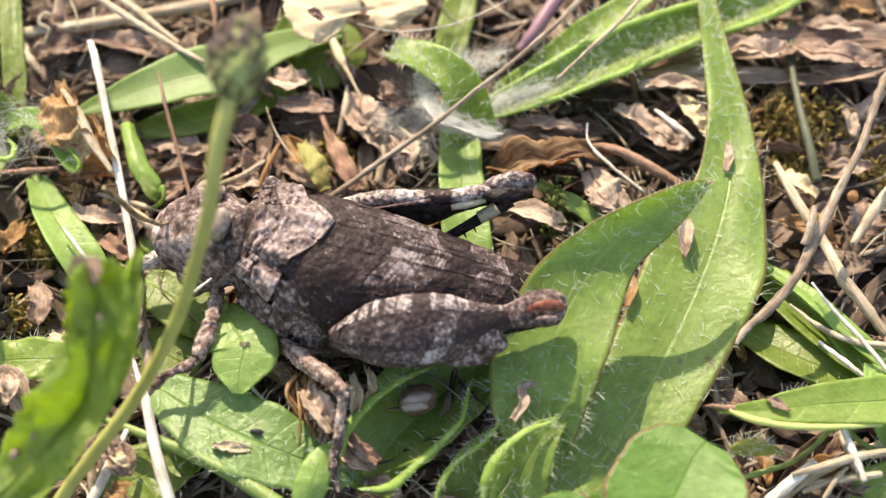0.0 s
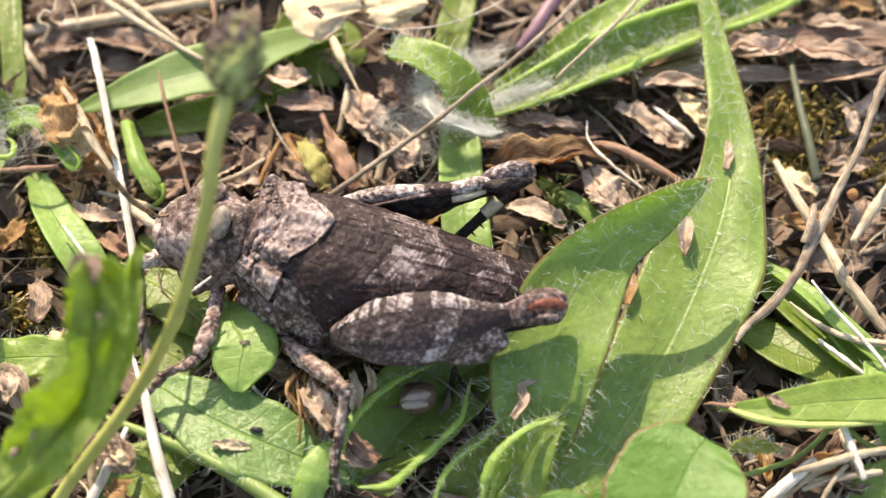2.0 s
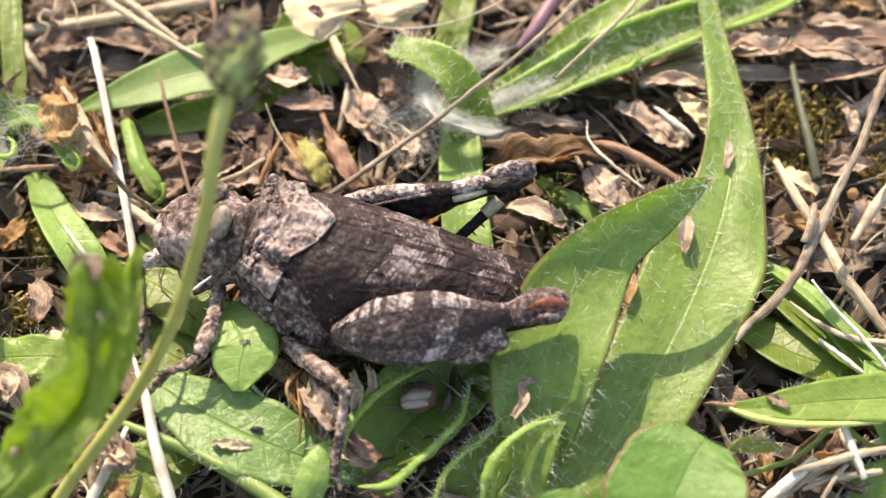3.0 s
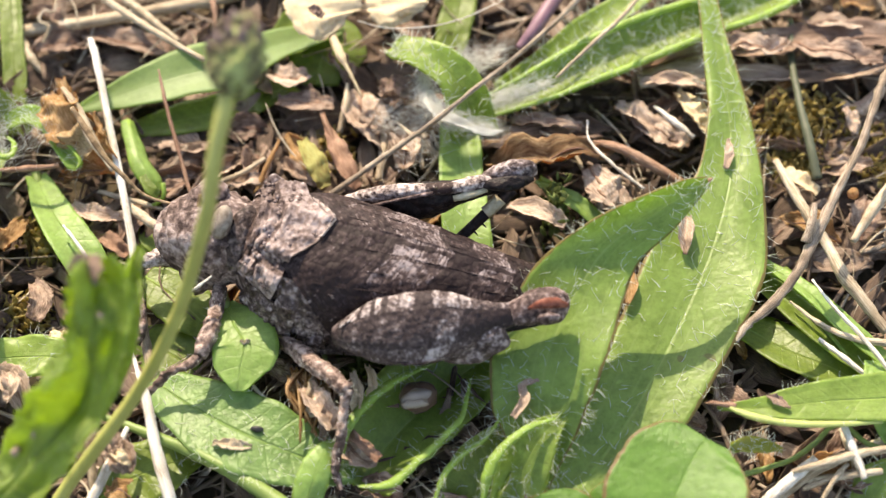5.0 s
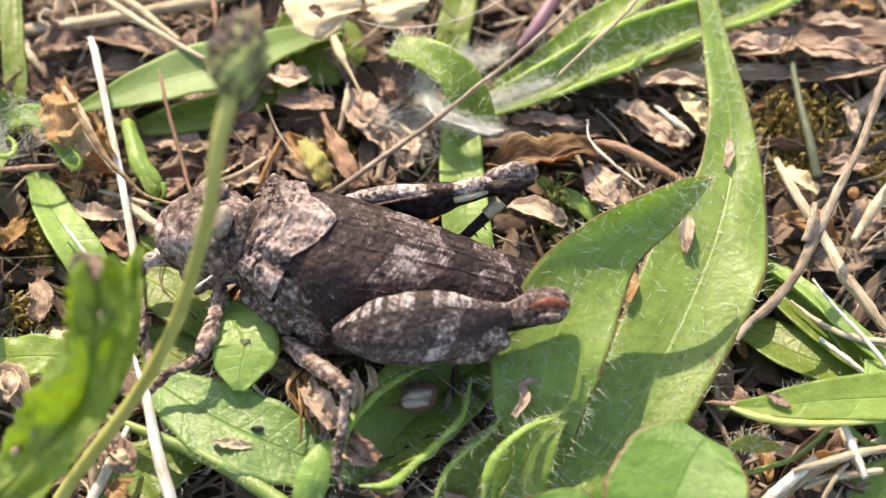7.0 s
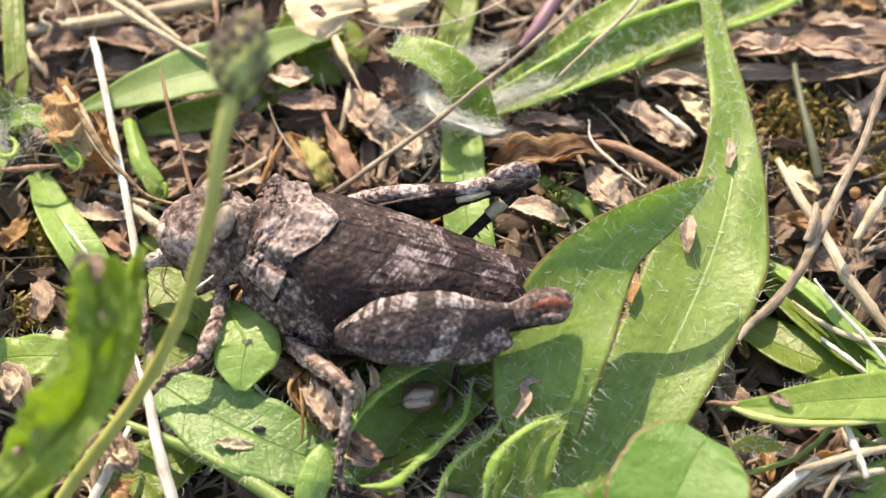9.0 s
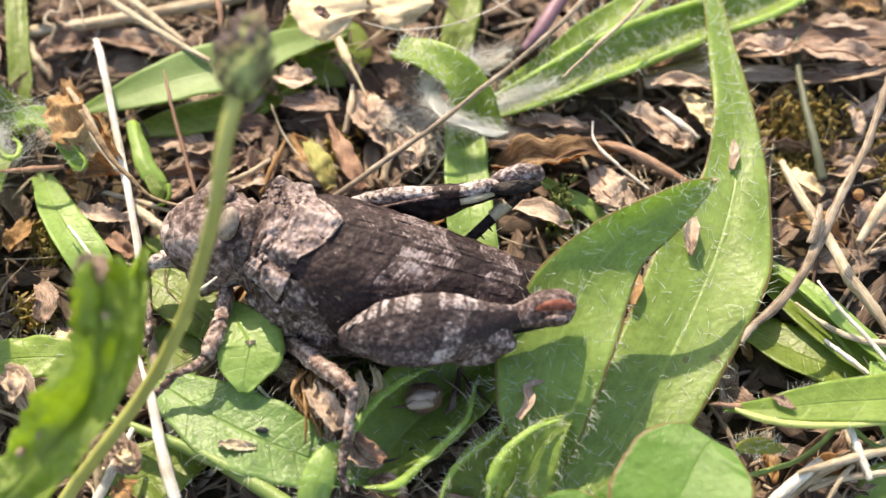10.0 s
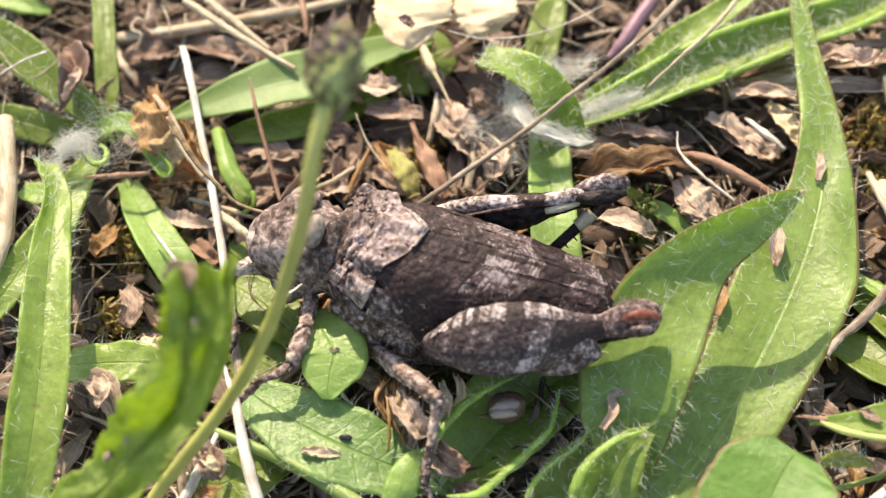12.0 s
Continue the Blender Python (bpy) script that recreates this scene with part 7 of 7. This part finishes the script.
for k in range(90):
    spot = vec((4.5, -7.0, 9.6)) + (vec((7.5, -6.5, 9.5)) - vec((4.5, -7.0, 9.6))) * rnd.random() + vec((rnd.gauss(0, 0.15), rnd.gauss(0.1, 0.4), rnd.gauss(0, 0.2)))
    strand(*fuzz, spot, unit((rnd.gauss(0.2, 0.5), rnd.gauss(0.7, 0.4), rnd.gauss(0.5, 0.3))), rnd.uniform(0.4, 0.9), 0.014, rnd, 0.3)
part("hairs", fuzz, HAIR, knee, "fine pale hairs", kind="stuff")
part("knee_flap", loft([(5.1, -7.7, 10.4), (5.8, -7.6, 10.8), (6.7, -7.5, 10.8), (7.5, -7.4, 10.3)], [0.09, 0.27, 0.34, 0.15], [0.1, 0.17, 0.17, 0.1], FACE, 18, 10), FLAP, knee, "reddish brown knee flap")
part("knee_lobe", lump((6.3, -8.2, 10.2), (0.42, 0.3, 0.75), 0.15, 4, 12, 14, (1, 0.1, 0.05)), KNEE, knee, "pale lower knee lobe")
part("abdomen_end", lump((1.2, -8.7, 8.2), (1.25, 1.4, 3.0), 0.3, 5, 20, 24, (1, 0.16, 0.0)), FLANK, hopper, "speckled end of the belly under the thigh")
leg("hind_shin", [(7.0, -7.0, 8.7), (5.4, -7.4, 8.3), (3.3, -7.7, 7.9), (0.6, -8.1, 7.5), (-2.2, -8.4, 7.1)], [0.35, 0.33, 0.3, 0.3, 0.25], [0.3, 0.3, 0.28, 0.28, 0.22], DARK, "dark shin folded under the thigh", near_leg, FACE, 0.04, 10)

# far hind leg, which shifts at the start
HIP = (-6.8, 1.5, 7.4)
far_leg = leg("hind_thigh", [(-6.8, 1.5, 7.4), (-5.1, 1.5, 7.8), (-3.0, 1.4, 8.2), (-0.9, 1.5, 8.5), (0.9, 1.9, 8.7), (2.6, 2.2, 8.9), (3.8, 2.4, 9.0)],
              [0.51, 1.02, 1.32, 1.24, 0.88, 0.66, 0.66], [0.35, 0.6, 0.7, 0.65, 0.5, 0.42, 0.42], DARK, "hind thigh with black inner face", None, (0, 0.5, 0.86), 0.06, 11, HIP, 18, 40)
part("ridge", tube([(-6.7, 1.4, 8.4), (-5.0, 1.5, 8.9), (-3.0, 1.5, 9.4), (-1.2, 1.5, 9.6), (0.6, 1.6, 9.7), (2.2, 1.9, 9.8), (3.0, 2.1, 9.7)], [0.29, 0.51, 0.55, 0.44, 0.44, 0.51, 0.22], 44, 12, 0.9, 0.10, 12), FAR_RIDGE, far_leg, "pale mottled upper ridge with dark saddle")
part("stripe", tube([(-6.1, 0.6, 8.7), (-4.1, 0.7, 9.2), (-2.3, 0.9, 9.6), (-0.7, 1.1, 9.8)], [0.07, 0.11, 0.13, 0.15], 26, 8, 0.8, 0.04, 14), KNEE, far_leg, "reddish brown inner stripe")
part("ring", tube([(0.6, 1.0, 9.3), (1.7, 1.2, 9.5), (2.7, 1.6, 9.5)], [0.22, 0.29, 0.22], 18, 8, 0.9, 0.02, 15), BONE, far_leg, "cream ring before the knee")
far_knee = leg("knee", [(2.5, 2.3, 9.1), (3.5, 2.6, 9.3), (4.6, 2.9, 9.3), (5.5, 3.2, 9.1), (5.9, 3.3, 8.8)], [0.55, 0.88, 0.99, 0.73, 0.22], [0.45, 0.6, 0.62, 0.5, 0.15], KNEE_PALE, "mottled swollen knee", far_leg, (0, 0.5, 0.86), 0.1, 16)
part("knee_flap", loft([(2.4, 1.7, 9.8), (3.4, 1.6, 10.0), (4.5, 1.7, 10.0), (5.7, 2.2, 9.7)], [0.18, 0.44, 0.48, 0.15], [0.2, 0.3, 0.3, 0.1], (0, 0.85, 0.5), 18, 10), DARK, far_knee, "black knee flap")
SHIN = (4.4, 2.0, 8.9)
far_shin = leg("hind_shin", [(4.4, 2.0, 8.9), (3.5, 1.3, 8.4), (2.2, 0.5, 7.6), (0.8, -0.4, 6.6), (-0.9, -1.5, 5.4), (-2.3, -2.4, 4.4)], [0.44, 0.40, 0.35, 0.35, 0.33, 0.29], [0.40, 0.36, 0.32, 0.32, 0.3, 0.26], DARK, "black shin with spines", far_leg, (0, 0.8, 0.6), 0.02, 17, SHIN)
part("ring", loft([(3.6, 1.4, 8.7), (3.2, 1.1, 8.4), (2.6, 0.7, 8.1)], [0.45, 0.44, 0.42], [0.43, 0.41, 0.39], (0, 0.8, 0.6), 8, 14), BONE, far_shin, "cream shin ring")
for k in range(4):
    f = k / 4
    foot = vec((2.4, 0.1, 7.8)) * (1 - f) + vec((0.2, -1.2, 6.3)) * f
    part("spine", tube([foot, foot + vec((0.14, -0.2, 0.05)), foot + vec((0.25, -0.36, 0.02))], [0.08, 0.05, 0.02], 8, 5), DARK, far_shin)


# ---- what moves ----
def motions():
    def turned(root, axis, degrees, shift=(0, 0, 0)):
        return Matrix.Translation(Vector(root) + Vector(shift) * MM) @ Matrix.Rotation(radians(degrees), 4, Vector(axis))

    base = hopper.location.copy()
    walk(hopper, [(t, Matrix.Translation(base + Vector((x, y, z)) * MM)) for t, x, y, z in
                  ((0.0, -0.08, 0.03, 0), (1.0, -0.05, 0.02, 0), (2.5, 0, 0, 0), (5.0, 0.05, 0.0, 0), (7.0, 0.05, -0.03, 0), (9.0, 0.1, -0.05, 0), (10.5, 0.15, -0.06, 0), (12.0, 0.16, -0.05, 0))])
    view = Vector((0, -0.53, 0.85))
    root = feeler.location.copy()
    tip = Vector((-23.9, 6.8, 11.0)) - Vector(FEELER_ROOT)

    def aim(goal):
        return tip.rotation_difference(Vector(goal) - Vector(FEELER_ROOT)).to_matrix().to_4x4()

    rows = [(0.0, (-20.0, -3.1, 17.0)), (0.6, (-20.3, -2.1, 17.0)), (1.5, (-20.4, -1.7, 17.0)), (2.5, (-20.4, -1.1, 16.8)), (3.2, (-21.0, 0.3, 16.0)), (4.8, (-23.7, 6.4, 11.6)), (6.5, (-24.0, 7.0, 11.0)), (9.0, (-23.9, 6.9, 11.0)), (12.0, (-23.8, 6.8, 11.0))]
    walk(feeler, [(t, Matrix.Translation(root) @ aim(goal)) for t, goal in rows])
    stand = flower.location.copy()
    walk(flower, [(t, turned(stand, (0, 1, 0), a)) for t, a in
                  ((0.0, 0.0), (0.5, -0.10), (1.0, -0.12), (1.5, -0.16), (2.0, -0.24), (3.0, -0.24), (5.0, -0.12), (5.5, -0.02), (6.0, 0.12), (6.5, 0.04), (7.0, 0.03), (9.0, 0.06), (10.0, 0.05), (11.0, 0.06), (12.0, 0.08))])
    hip = far_leg.location.copy()
    walk(far_leg, [(t, turned(hip, view, a)) for t, a in ((0.0, -2.8), (0.1, 0.0), (2.5, 0.0), (5.0, 0.3), (7.0, -0.5), (12.0, -0.5))])
    joint = far_shin.location.copy()
    walk(far_shin, [(t, turned(joint, view, a)) for t, a in ((0.0, -9.0), (0.1, 0.0), (2.5, 0.0), (7.0, 1.5), (12.0, 1.0))])


motions()
